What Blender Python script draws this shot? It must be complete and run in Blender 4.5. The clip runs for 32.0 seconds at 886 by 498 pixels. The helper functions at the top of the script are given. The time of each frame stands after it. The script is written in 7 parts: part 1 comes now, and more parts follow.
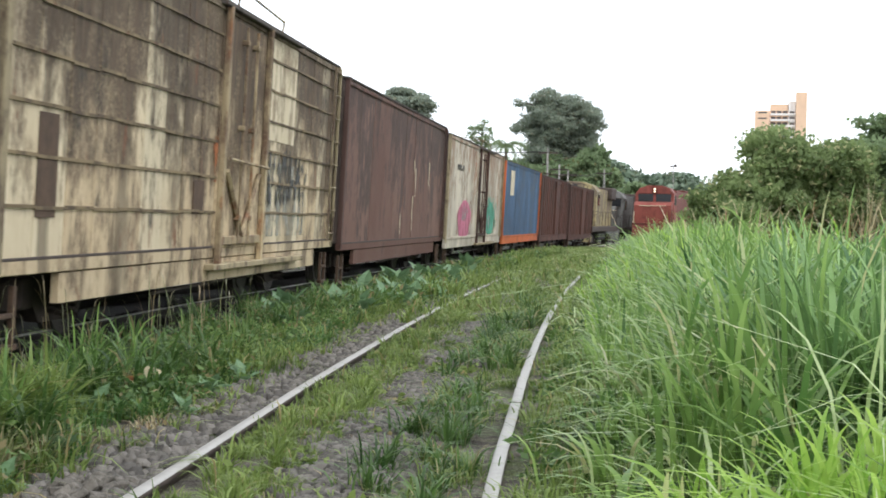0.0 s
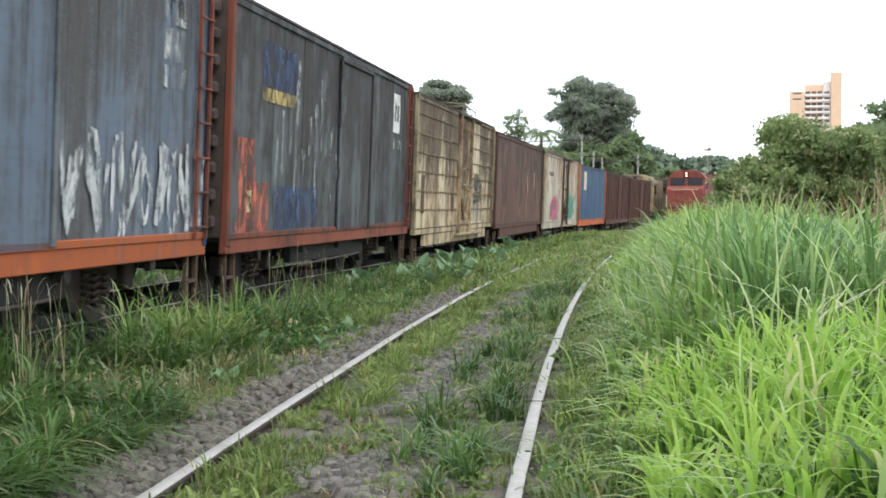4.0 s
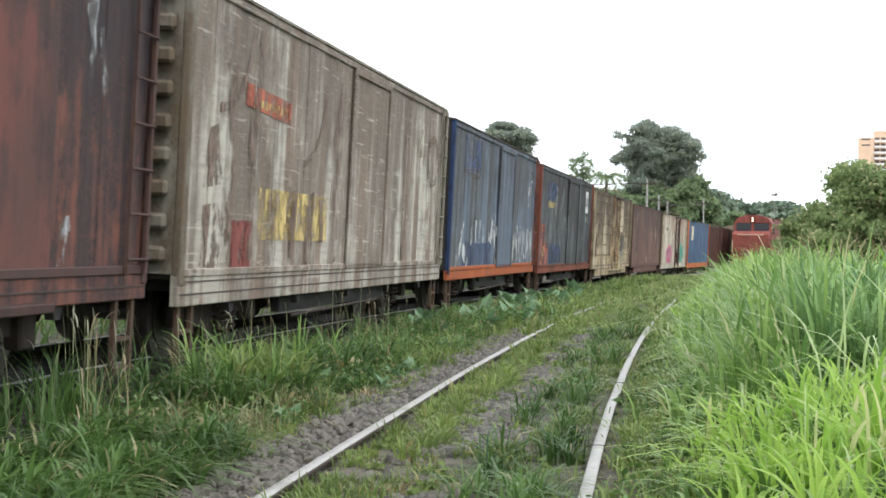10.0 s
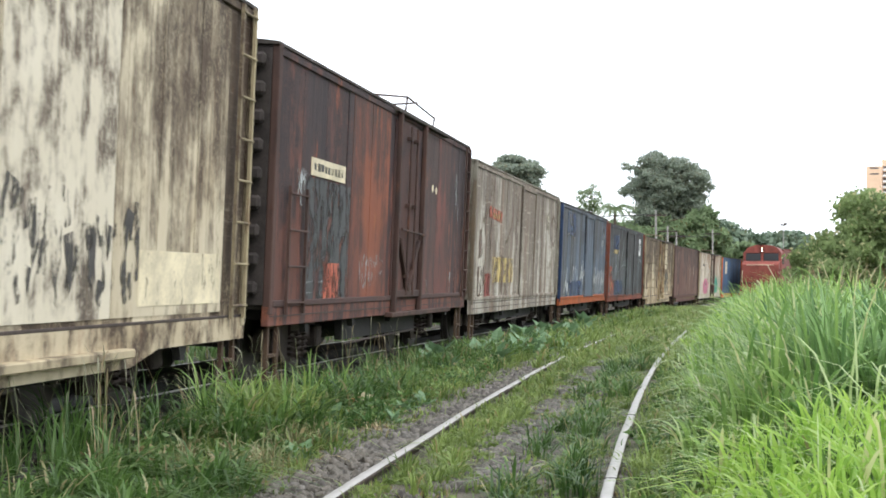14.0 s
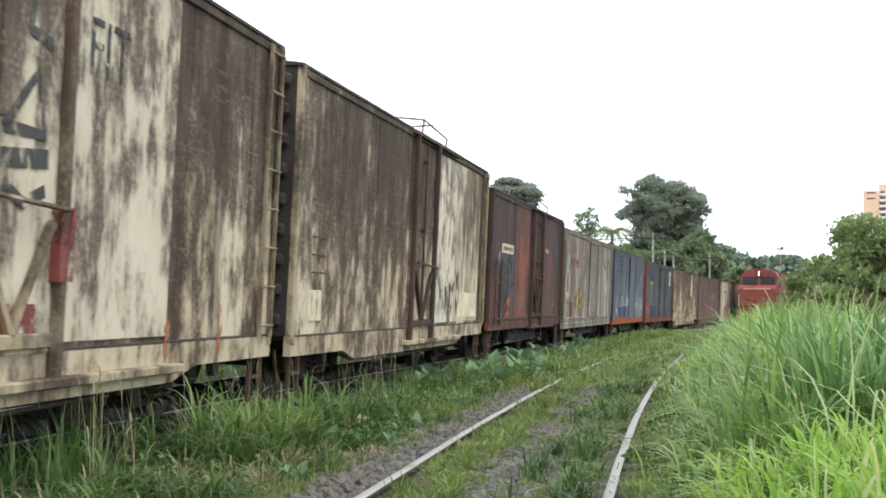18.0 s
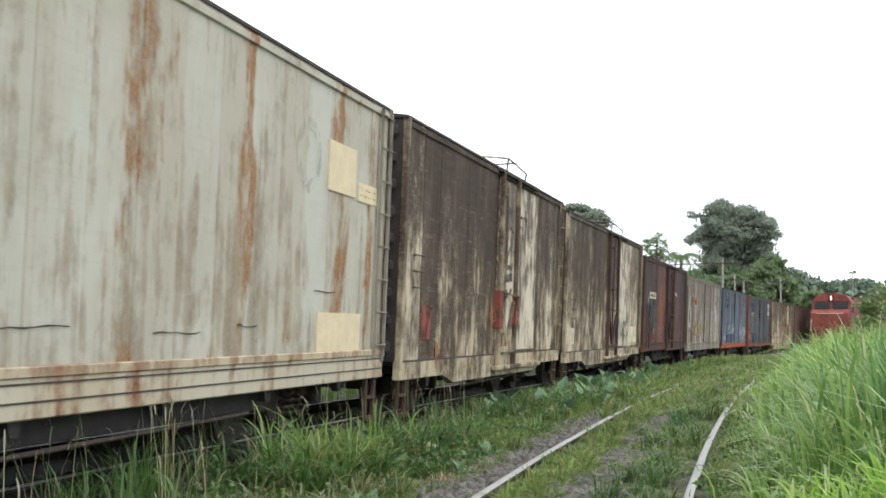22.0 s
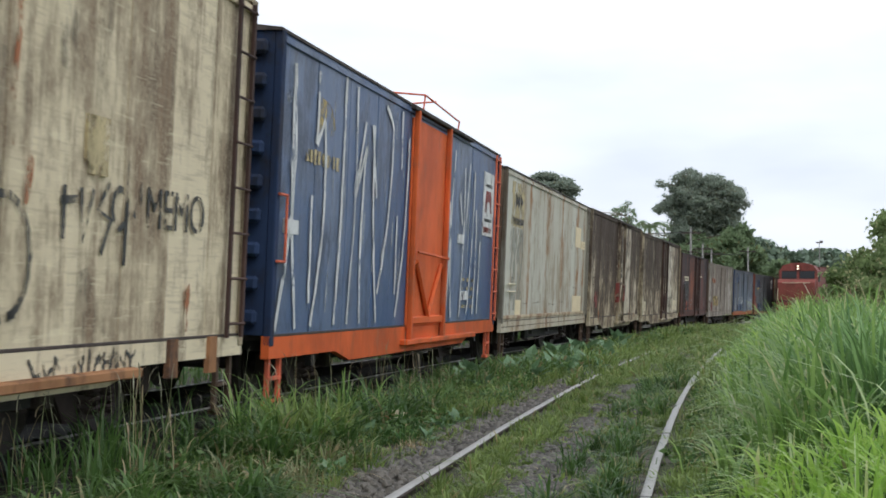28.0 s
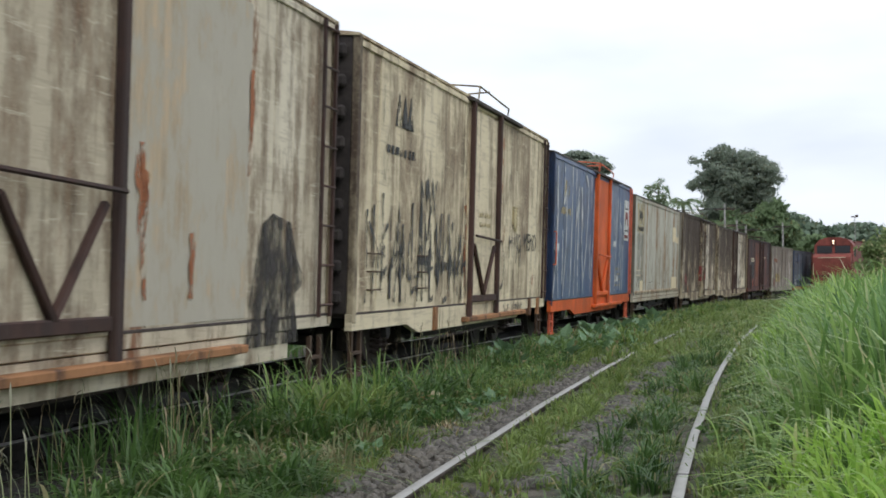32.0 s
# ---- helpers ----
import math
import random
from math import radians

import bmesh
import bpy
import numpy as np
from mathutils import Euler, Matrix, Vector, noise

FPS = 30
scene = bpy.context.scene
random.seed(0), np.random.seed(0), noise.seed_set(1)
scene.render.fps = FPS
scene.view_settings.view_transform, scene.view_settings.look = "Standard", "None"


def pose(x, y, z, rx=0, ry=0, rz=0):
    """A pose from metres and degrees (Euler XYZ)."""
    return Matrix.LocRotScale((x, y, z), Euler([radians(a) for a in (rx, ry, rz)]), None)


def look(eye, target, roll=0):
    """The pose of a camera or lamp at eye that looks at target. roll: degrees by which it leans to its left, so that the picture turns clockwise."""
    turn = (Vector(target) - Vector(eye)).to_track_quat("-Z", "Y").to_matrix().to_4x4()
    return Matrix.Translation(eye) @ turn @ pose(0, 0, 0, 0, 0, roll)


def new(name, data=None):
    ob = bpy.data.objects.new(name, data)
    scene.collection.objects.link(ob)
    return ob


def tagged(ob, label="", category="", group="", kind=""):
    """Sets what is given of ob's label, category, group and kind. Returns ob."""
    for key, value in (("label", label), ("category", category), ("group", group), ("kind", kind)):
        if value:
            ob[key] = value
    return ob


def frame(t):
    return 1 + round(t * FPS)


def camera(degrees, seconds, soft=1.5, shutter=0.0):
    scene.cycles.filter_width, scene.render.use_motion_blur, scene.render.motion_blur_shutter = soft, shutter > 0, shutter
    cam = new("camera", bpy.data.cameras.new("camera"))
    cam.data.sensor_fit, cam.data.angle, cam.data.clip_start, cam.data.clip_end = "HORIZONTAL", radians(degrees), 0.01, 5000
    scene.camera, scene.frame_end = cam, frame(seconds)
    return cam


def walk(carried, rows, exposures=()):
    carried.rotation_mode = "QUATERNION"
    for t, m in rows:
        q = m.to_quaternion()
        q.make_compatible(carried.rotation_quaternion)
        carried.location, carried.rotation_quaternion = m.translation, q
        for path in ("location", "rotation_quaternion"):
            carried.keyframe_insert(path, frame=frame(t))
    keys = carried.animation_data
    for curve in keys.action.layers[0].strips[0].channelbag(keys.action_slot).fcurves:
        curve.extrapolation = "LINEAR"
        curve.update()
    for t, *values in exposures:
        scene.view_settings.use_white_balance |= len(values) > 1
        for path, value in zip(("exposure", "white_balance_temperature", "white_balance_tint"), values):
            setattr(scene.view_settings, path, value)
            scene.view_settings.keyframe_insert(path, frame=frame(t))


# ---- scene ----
# ---- camera ----
# (seconds, metres ahead, yaw to the left of the track's line, pitch, roll)
CAM = [
    (0, 3.9, 3.17, -1.19, 1.20), (0.5, 3.7, 4.02, -1.04, 0.95), (1, 2.1, 3.86, -0.57, 0.83),
    (1.5, 0.25, 4.17, -0.63, 0.68), (2, 0, 3.28, -0.88, 0.69), (2.5, 0, 3.17, -1.43, 0.43),
    (3, 0, 3.51, -1.74, 0.29), (3.5, 0, 4.11, -1.75, 0.01), (5.5, 0, 5.87, -0.90, 0.61),
    (6, 0, 6.50, -0.67, 0.70), (6.5, 0, 6.93, -0.40, 0.65), (7, 0, 7.21, -0.17, 0.67),
    (7.5, 0, 7.35, 0.02, 0.81), (8, 0, 7.30, 0.03, 0.67), (8.5, 0, 7.21, -0.01, 0.64),
    (9, 0, 7.20, -0.05, 0.62), (9.5, 0, 7.13, -0.07, 0.89), (10, 0, 7.08, -0.07, 0.80),
    (10.5, 0, 7.19, -0.05, 0.66), (11, 0, 7.27, -0.00, 0.72), (11.5, 0, 7.37, 0.14, 0.53),
    (12, 0, 7.37, 0.34, 0.55), (12.5, 0, 7.33, 0.71, 0.26), (13, 0, 7.43, 0.97, 0.17),
    (13.5, 0, 7.59, 1.14, 0.07), (14, 0, 7.45, 1.24, 0.15), (14.5, 0, 7.09, 1.35, 0.02),
    (16.5, 0, 5.47, 1.44, 0.20), (17, 0, 6.00, 1.60, 0.25), (17.5, 0, 6.73, 1.83, 0.14),
    (18, 0, 7.34, 2.11, 0.45), (18.5, 0, 7.83, 2.25, 0.27), (19, 0, 8.14, 2.38, 0.22),
    (19.5, 0, 8.26, 2.59, 0.20), (20, 0, 8.30, 2.79, 0.15), (20.5, 0, 8.64, 2.90, 0.44),
    (21, 0, 9.05, 3.02, 0.29), (21.5, 0, 9.57, 3.10, -0.04), (22, 0, 9.99, 3.16, 0.04),
    (22.5, 0, 10.25, 3.14, -0.14), (23, 0, 10.26, 3.02, -0.33), (23.5, 0, 10.01, 2.98, -0.48),
    (24, 0, 9.67, 2.86, -0.39), (24.5, 0, 9.31, 2.63, 0.00), (26.5, 0, 9.19, 2.19, 0.35),
    (27, 0, 9.06, 2.29, 0.37), (27.5, 0, 8.85, 2.15, 0.30), (28, 0, 8.78, 1.92, 0.22),
    (28.5, 0, 8.90, 1.81, 0.17), (29, 0, 8.94, 1.64, 0.07), (29.5, 0, 9.02, 1.56, 0.20),
    (30, 0, 9.21, 1.61, -0.03), (30.5, 0, 9.20, 1.44, -0.31), (31, 0, 9.27, 1.09, -0.62),
    (31.5, 0, 9.76, 1.17, -1.14), (32, 0, 10.08, 1.17, -0.67),
]

EYE = 1.267
SPEED = 3.77                      # of the train, metres a second


def near_x(y):
    """Centre line of the weedy track beside the camera."""
    if y < 30:
        return -1.054 + y * y / 916
    return -0.071 + 0.0655 * (y - 30) + 0.00055 * (y - 30) ** 2


def train_x(y):
    """Centre line of the train's track."""
    return -5.71 + 0.0245 * y + 0.00066 * y * y


def train_z(y):
    """Rail level of the train's track."""
    return 0.2 - 0.0035 * max(y - 12, 0) - 0.0025 * max(y - 22, 0)


def heading(fn, y):
    return -math.degrees(math.atan((fn(y + 1) - fn(y - 1)) / 2))


def view(ahead, yaw, pitch, roll):
    a, p = radians(yaw), radians(pitch)
    eye = Vector((0.0, ahead, EYE))
    return look(eye, eye + Vector((-math.sin(a) * math.cos(p), math.cos(a) * math.cos(p), math.sin(p))), roll)


cam = camera(33.56, 32.0, soft=1.7, shutter=0.3)
walk(cam, [(t, view(d, a, p, r)) for t, d, a, p, r in CAM],
     exposures=[(0, 0.05, 6500, 10), (3, 0.07, 6500, 10), (6, 0.2, 6500, 10), (9, 0.16, 6500, 10), (12.5, 0.24, 6500, 10), (14.5, 0.22, 6500, 10), (17, 0.07, 6500, 10), (20, 0.06, 6500, 10),
                (22.5, -0.1, 6480, 10), (24, -0.42, 6400, 10), (26.5, -0.61, 6280, 10), (32, -0.61, 6330, 10)])

# ---- world and light: a bright overcast afternoon ----
world = bpy.data.worlds.new("overcast_sky")
scene.world = world
world.use_nodes = True
wn, wl = world.node_tree.nodes, world.node_tree.links
for n in list(wn):
    wn.remove(n)
w_out = wn.new("ShaderNodeOutputWorld")
w_bg = wn.new("ShaderNodeBackground")
w_sky = wn.new("ShaderNodeTexSky")
w_sky.sky_type, w_sky.sun_disc = "NISHITA", False
w_sky.sun_elevation, w_sky.sun_rotation = radians(52), radians(150)
w_mul = wn.new("ShaderNodeVectorMath")
w_mul.operation = "SCALE"
w_mul.inputs["Scale"].default_value = 0.1
w_tc = wn.new("ShaderNodeTexCoord")
w_map = wn.new("ShaderNodeMapping")
w_map.inputs["Scale"].default_value = (1.5, 1.5, 5.0)
w_noise = wn.new("ShaderNodeTexNoise")
w_noise.inputs["Scale"].default_value = 1.6
w_noise.inputs["Detail"].default_value = 5
w_ramp = wn.new("ShaderNodeValToRGB")
w_ramp.color_ramp.elements[0].position = 0.3
w_ramp.color_ramp.elements[0].color = (0.68, 0.725, 0.80, 1)
w_ramp.color_ramp.elements[1].position = 0.75
w_ramp.color_ramp.elements[1].color = (1.17, 1.2, 1.25, 1)
w_mix = wn.new("ShaderNodeMix")
w_mix.data_type = "RGBA"
w_mix.inputs[0].default_value = 0.9
wl.new(w_sky.outputs[0], w_mul.inputs[0])
wl.new(w_tc.outputs["Generated"], w_map.inputs[0])
wl.new(w_map.outputs[0], w_noise.inputs["Vector"])
wl.new(w_noise.outputs["Fac"], w_ramp.inputs[0])
wl.new(w_mul.outputs[0], w_mix.inputs[6])
wl.new(w_ramp.outputs[0], w_mix.inputs[7])
w_sep = wn.new("ShaderNodeSeparateXYZ")
w_up = wn.new("ShaderNodeMapRange")
w_up.inputs["From Min"].default_value, w_up.inputs["From Max"].default_value = 0.0, 1.0
w_up.inputs["To Min"].default_value, w_up.inputs["To Max"].default_value = 0.96, 1.1
w_dome = wn.new("ShaderNodeVectorMath")
w_dome.operation = "SCALE"
wl.new(w_tc.outputs["Generated"], w_sep.inputs[0])
wl.new(w_sep.outputs["Z"], w_up.inputs["Value"])
wl.new(w_mix.outputs[2], w_dome.inputs[0])
wl.new(w_up.outputs["Result"], w_dome.inputs["Scale"])
wl.new(w_dome.outputs[0], w_bg.inputs[0])
wl.new(w_bg.outputs[0], w_out.inputs[0])
w_bg.inputs[1].default_value = 1.85

sun = new("sun", bpy.data.lights.new("sun", "SUN"))
sun.data.energy, sun.data.angle, sun.data.color = 1.3, radians(25), (1.0, 0.96, 0.9)
sun.matrix_world = look((20, -15, 40), (0, 12, 0))


# ---- materials ----
def node_mat(name):
    m = bpy.data.materials.new(name)
    m.use_nodes = True
    nt = m.node_tree
    return m, nt.nodes, nt.links, nt.nodes["Principled BSDF"]


def math_node(ns, ls, op, a, b=0.0, clamp=False):
    n = ns.new("ShaderNodeMath")
    n.operation, n.use_clamp = op, clamp
    for i, v in enumerate((a, b)):
        if isinstance(v, (int, float)):
            n.inputs[i].default_value = v
        else:
            ls.new(v, n.inputs[i])
    return n.outputs[0]


def mix_col(ns, ls, fac, a, b, blend="MIX"):
    n = ns.new("ShaderNodeMix")
    n.data_type, n.blend_type = "RGBA", blend
    for i, v in ((0, fac), (6, a), (7, b)):
        if isinstance(v, (int, float)):
            n.inputs[i].default_value = v
        elif isinstance(v, tuple):
            n.inputs[i].default_value = (*v[:3], 1)
        else:
            ls.new(v, n.inputs[i])
    return n.outputs[2]


def noise_node(ns, ls, vec, scale, detail=4, rough=0.55):
    n = ns.new("ShaderNodeTexNoise")
    n.inputs["Scale"].default_value, n.inputs["Detail"].default_value, n.inputs["Roughness"].default_value = scale, detail, rough
    ls.new(vec, n.inputs["Vector"])
    return n.outputs["Fac"]


def mapped(ns, ls, vec, scale=(1, 1, 1), loc=(0, 0, 0)):
    n = ns.new("ShaderNodeMapping")
    n.inputs["Scale"].default_value, n.inputs["Location"].default_value = scale, loc
    ls.new(vec, n.inputs[0])
    return n.outputs[0]


def ramp01(ns, ls, fac, lo, hi):
    n = ns.new("ShaderNodeMapRange")
    n.interpolation_type = "SMOOTHSTEP"
    n.inputs["From Min"].default_value, n.inputs["From Max"].default_value = lo, hi
    ls.new(fac, n.inputs["Value"])
    return n.outputs["Result"]


def add_bump(ns, ls, bsdf, height, strength, distance):
    b = ns.new("ShaderNodeBump")
    b.inputs["Strength"].default_value, b.inputs["Distance"].default_value = strength, distance
    ls.new(height, b.inputs["Height"])
    ls.new(b.outputs[0], bsdf.inputs["Normal"])


def weathered(name, base, stain=(0.06, 0.045, 0.035), rust=(0.2, 0.075, 0.03), seed=0.0, streak=0.5, grime_from_roof=0.0,
              rusty=0.25, tone=0.12, rough=0.75, fade=None, metal=0.0, run=0.26, sheets=0.3, wisp=0.0, columns=(), lines=0.0, soft=0.05, bands=None):
    """Old wagon paint: dirt in streaks and blotches, sheet by sheet uneven, rust, and grime that runs down from the roof."""
    m, ns, ls, bsdf = node_mat(name)
    tc = ns.new("ShaderNodeTexCoord").outputs["Object"]
    rnd = ns.new("ShaderNodeObjectInfo").outputs["Random"]
    s_vec = mapped(ns, ls, tc, (3.4, 3.4, run), (seed, seed * 1.7, seed * 0.3))
    f_vec = mapped(ns, ls, tc, (9.0, 9.0, 0.7), (seed * 2, seed, seed))
    st = noise_node(ns, ls, s_vec, 1.3, 6, 0.6)
    fine = noise_node(ns, ls, f_vec, 1.0, 5, 0.65)
    patch = noise_node(ns, ls, mapped(ns, ls, tc, (1, 1, 0.7), (seed * 3.1, seed * 1.3, seed * 0.7)), 0.9, 5, 0.6)
    blot = noise_node(ns, ls, mapped(ns, ls, tc, (1, 1, 0.7), (seed * 0.4, seed * 2.2, -seed)), 3.1, 8, 0.68)
    grain = noise_node(ns, ls, mapped(ns, ls, tc, (1, 1, 1), (seed, seed, 0)), 26.0, 5, 0.7)
    sep = ns.new("ShaderNodeSeparateXYZ")
    ls.new(tc, sep.inputs[0])
    high = ramp01(ns, ls, sep.outputs["Z"], 0.9, 3.3)

    def times(a, k):
        return math_node(ns, ls, "MULTIPLY", a, k)

    def plus(a, b):
        return math_node(ns, ls, "ADD", a, b)

    level = plus(plus(times(st, 0.55 + 0.9 * lines), times(patch, 0.75 - 0.35 * lines)), plus(times(blot, 1.15 - 0.75 * lines), times(fine, 0.25 + 0.2 * lines)))
    level = plus(plus(level, -0.85), times(rnd, 0.5 * sheets))
    level = plus(plus(level, -0.25 * sheets), plus(times(high, 0.42 * grime_from_roof), -0.14 * grime_from_roof))
    edge = 0.69 - 0.24 * streak
    tint = fade if fade else tuple(c * 0.62 for c in base)
    col = mix_col(ns, ls, ramp01(ns, ls, plus(times(patch, 0.8), times(rnd, sheets)), 0.36, 0.5 + 0.5 * sheets), base, tint)
    # thin first film of dirt, then the thick dirt, in which small chips of paint show again
    film = tuple(a * 0.45 + b * 0.55 for a, b in zip(tint, stain))
    col = mix_col(ns, ls, times(ramp01(ns, ls, level, edge - 0.15, edge + 0.02), 0.42), col, film)
    thick = mix_col(ns, ls, ramp01(ns, ls, fine, 0.35, 0.68), stain, tuple(min(1, c * k) for c, k in zip(stain, (1.6, 1.5, 1.4))))
    smudge = noise_node(ns, ls, mapped(ns, ls, tc, (1.6, 1.6, 0.35), (-seed, seed, 3.0)), 1.2, 8, 0.7)
    thick = mix_col(ns, ls, times(ramp01(ns, ls, smudge, 0.5, 0.68), 0.26), thick, tuple(a * 0.75 + b * 0.25 for a, b in zip(stain, base)))
    chips = times(ramp01(ns, ls, grain, 0.38, 0.5), 0.45)
    dirt = times(ramp01(ns, ls, level, edge - 0.02 - soft, edge + 0.08 + soft), plus(chips, 0.5))
    dirt = math_node(ns, ls, "MAXIMUM", dirt, ramp01(ns, ls, level, edge + 0.05 - 0.5 * soft, edge + 0.26 + soft))
    if bands:
        # upright bands of another tone: colour, bands to the metre, where they set in, how strong
        b_col, b_scale, b_from, b_most = bands
        bn = noise_node(ns, ls, mapped(ns, ls, tc, (0.0, b_scale, 0.12), (0, seed * 1.9, seed)), 1.0, 4, 0.6)
        bn = plus(bn, plus(times(blot, 0.22), -0.11))
        col = mix_col(ns, ls, times(ramp01(ns, ls, bn, b_from, b_from + 0.1), b_most), col, b_col)
    col = mix_col(ns, ls, times(dirt, 0.98), col, thick)
    if wisp:
        wv = noise_node(ns, ls, mapped(ns, ls, tc, (1.0, 1.3, 20.0), (seed, 0, seed)), 1.0, 6, 0.7)
        col = mix_col(ns, ls, times(ramp01(ns, ls, wv, 0.5, 0.66), wisp), col, film)
        col = mix_col(ns, ls, times(ramp01(ns, ls, wv, 0.42, 0.34), wisp * 0.8), col, tuple(min(0.85, c * 1.18) for c in base))
    rvec = mapped(ns, ls, tc, (2.2, 2.2, 0.75), (seed * 0.9, -seed, seed * 2.3))
    rn = noise_node(ns, ls, rvec, 1.4, 7, 0.68)
    for cy, cw in columns:
        near = math_node(ns, ls, "ABSOLUTE", plus(sep.outputs["Y"], -cy))
        rn = plus(rn, times(ramp01(ns, ls, near, cw, 0.0), 0.16))
    rfac = ramp01(ns, ls, plus(rn, plus(times(blot, 0.25), -0.125)), 0.70 - 0.2 * rusty, 0.84 - 0.17 * rusty)
    col = mix_col(ns, ls, times(rfac, 0.9), col, mix_col(ns, ls, ramp01(ns, ls, grain, 0.35, 0.65), rust, tuple(c * 0.55 for c in rust)))
    hsv = ns.new("ShaderNodeHueSaturation")
    ls.new(col, hsv.inputs["Color"])
    ls.new(plus(times(rnd, 2 * tone), 1 - tone), hsv.inputs["Value"])
    ls.new(hsv.outputs[0], bsdf.inputs["Base Color"])
    bsdf.inputs["Roughness"].default_value, bsdf.inputs["Metallic"].default_value = rough, metal
    bsdf.inputs["Specular IOR Level"].default_value = 0.16
    add_bump(ns, ls, bsdf, plus(times(grain, 0.5), plus(fine, times(patch, 1.5))), 0.4, 0.014)
    return m


def plain(name, col, rough=0.7, metal=0.0, vary=0.35, scale=6.0, emit=0.0):
    """A small surface: one colour, with mottling and grain."""
    m, ns, ls, bsdf = node_mat(name)
    tc = ns.new("ShaderNodeTexCoord").outputs["Object"]
    a = noise_node(ns, ls, tc, scale, 5, 0.65)
    b = noise_node(ns, ls, tc, scale * 9, 3, 0.6)
    v = math_node(ns, ls, "ADD", math_node(ns, ls, "MULTIPLY", a, 0.7), math_node(ns, ls, "MULTIPLY", b, 0.3))
    c = mix_col(ns, ls, ramp01(ns, ls, v, 0.3, 0.7), tuple(x * (1 - vary) for x in col), tuple(min(1, x * (1 + vary)) for x in col))
    ls.new(c, bsdf.inputs["Base Color"])
    bsdf.inputs["Roughness"].default_value, bsdf.inputs["Metallic"].default_value = rough, metal
    if emit:
        bsdf.inputs["Emission Color"].default_value, bsdf.inputs["Emission Strength"].default_value = (*col, 1), emit
    add_bump(ns, ls, bsdf, v, 0.3, 0.01)
    return m


def worn(name, col, wear=0.45, rough=0.75, vary=0.25, scale=3.0, soft=0.07):
    """Old paint on a wall, flaked and rubbed through so that the wall shows in the gaps."""
    m = plain(name, col, rough, 0, vary, scale)
    ns, ls = m.node_tree.nodes, m.node_tree.links
    tc = ns.new("ShaderNodeTexCoord").outputs["Object"]
    a = noise_node(ns, ls, mapped(ns, ls, tc, (2.2, 2.2, 1.0)), 2.6, 8, 0.72)
    tp = ns.new("ShaderNodeBsdfTransparent")
    mx = ns.new("ShaderNodeMixShader")
    edge = 0.36 + 0.22 * wear
    ls.new(ramp01(ns, ls, a, edge - 0.05, edge + soft), mx.inputs[0])
    ls.new(tp.outputs[0], mx.inputs[1])
    ls.new(ns["Principled BSDF"].outputs[0], mx.inputs[2])
    ls.new(mx.outputs[0], ns["Material Output"].inputs["Surface"])
    return m


def foliage(name, dark, light, dry=(0.3, 0.26, 0.12), dry_part=0.06, through_light=0.3, rough=0.45, gloss=0.4):
    """Leaves or blades: each island its own green, some of them dry; light comes through."""
    m, ns, ls, bsdf = node_mat(name)
    geo = ns.new("ShaderNodeNewGeometry")
    tc = ns.new("ShaderNodeTexCoord").outputs["Object"]
    big = noise_node(ns, ls, tc, 0.9, 3, 0.5)
    r = geo.outputs["Random Per Island"]
    v = math_node(ns, ls, "ADD", math_node(ns, ls, "MULTIPLY", r, 0.55), math_node(ns, ls, "MULTIPLY", ramp01(ns, ls, big, 0.3, 0.7), 0.45))
    c = mix_col(ns, ls, v, dark, light)
    r2 = math_node(ns, ls, "FRACT", math_node(ns, ls, "MULTIPLY", r, 37.0))
    c = mix_col(ns, ls, math_node(ns, ls, "LESS_THAN", r2, dry_part), c, dry)
    ls.new(c, bsdf.inputs["Base Color"])
    bsdf.inputs["Roughness"].default_value = rough
    bsdf.inputs["Specular IOR Level"].default_value = gloss
    tr = ns.new("ShaderNodeBsdfTranslucent")
    ls.new(c, tr.inputs["Color"])
    mx = ns.new("ShaderNodeMixShader")
    mx.inputs[0].default_value = through_light
    ls.new(bsdf.outputs[0], mx.inputs[1])
    ls.new(tr.outputs[0], mx.inputs[2])
    ls.new(mx.outputs[0], ns["Material Output"].inputs["Surface"])
    return m


def ground_mat():
    m, ns, ls, bsdf = node_mat("earth_and_moss")
    tc = ns.new("ShaderNodeTexCoord").outputs["Object"]
    a = noise_node(ns, ls, tc, 0.8, 6, 0.6)
    b = noise_node(ns, ls, tc, 6.0, 5, 0.65)
    c = noise_node(ns, ls, tc, 45.0, 3, 0.6)
    soil = mix_col(ns, ls, ramp01(ns, ls, b, 0.35, 0.65), (0.05, 0.042, 0.034), (0.21, 0.185, 0.15))
    moss = mix_col(ns, ls, ramp01(ns, ls, c, 0.3, 0.7), (0.03, 0.045, 0.014), (0.10, 0.12, 0.04))
    f = math_node(ns, ls, "ADD", math_node(ns, ls, "MULTIPLY", a, 0.6), math_node(ns, ls, "MULTIPLY", b, 0.4))
    ls.new(mix_col(ns, ls, ramp01(ns, ls, f, 0.46, 0.6), soil, moss), bsdf.inputs["Base Color"])
    bsdf.inputs["Roughness"].default_value = 0.95
    add_bump(ns, ls, bsdf, math_node(ns, ls, "ADD", b, math_node(ns, ls, "MULTIPLY", c, 0.8)), 1.0, 0.05)
    return m


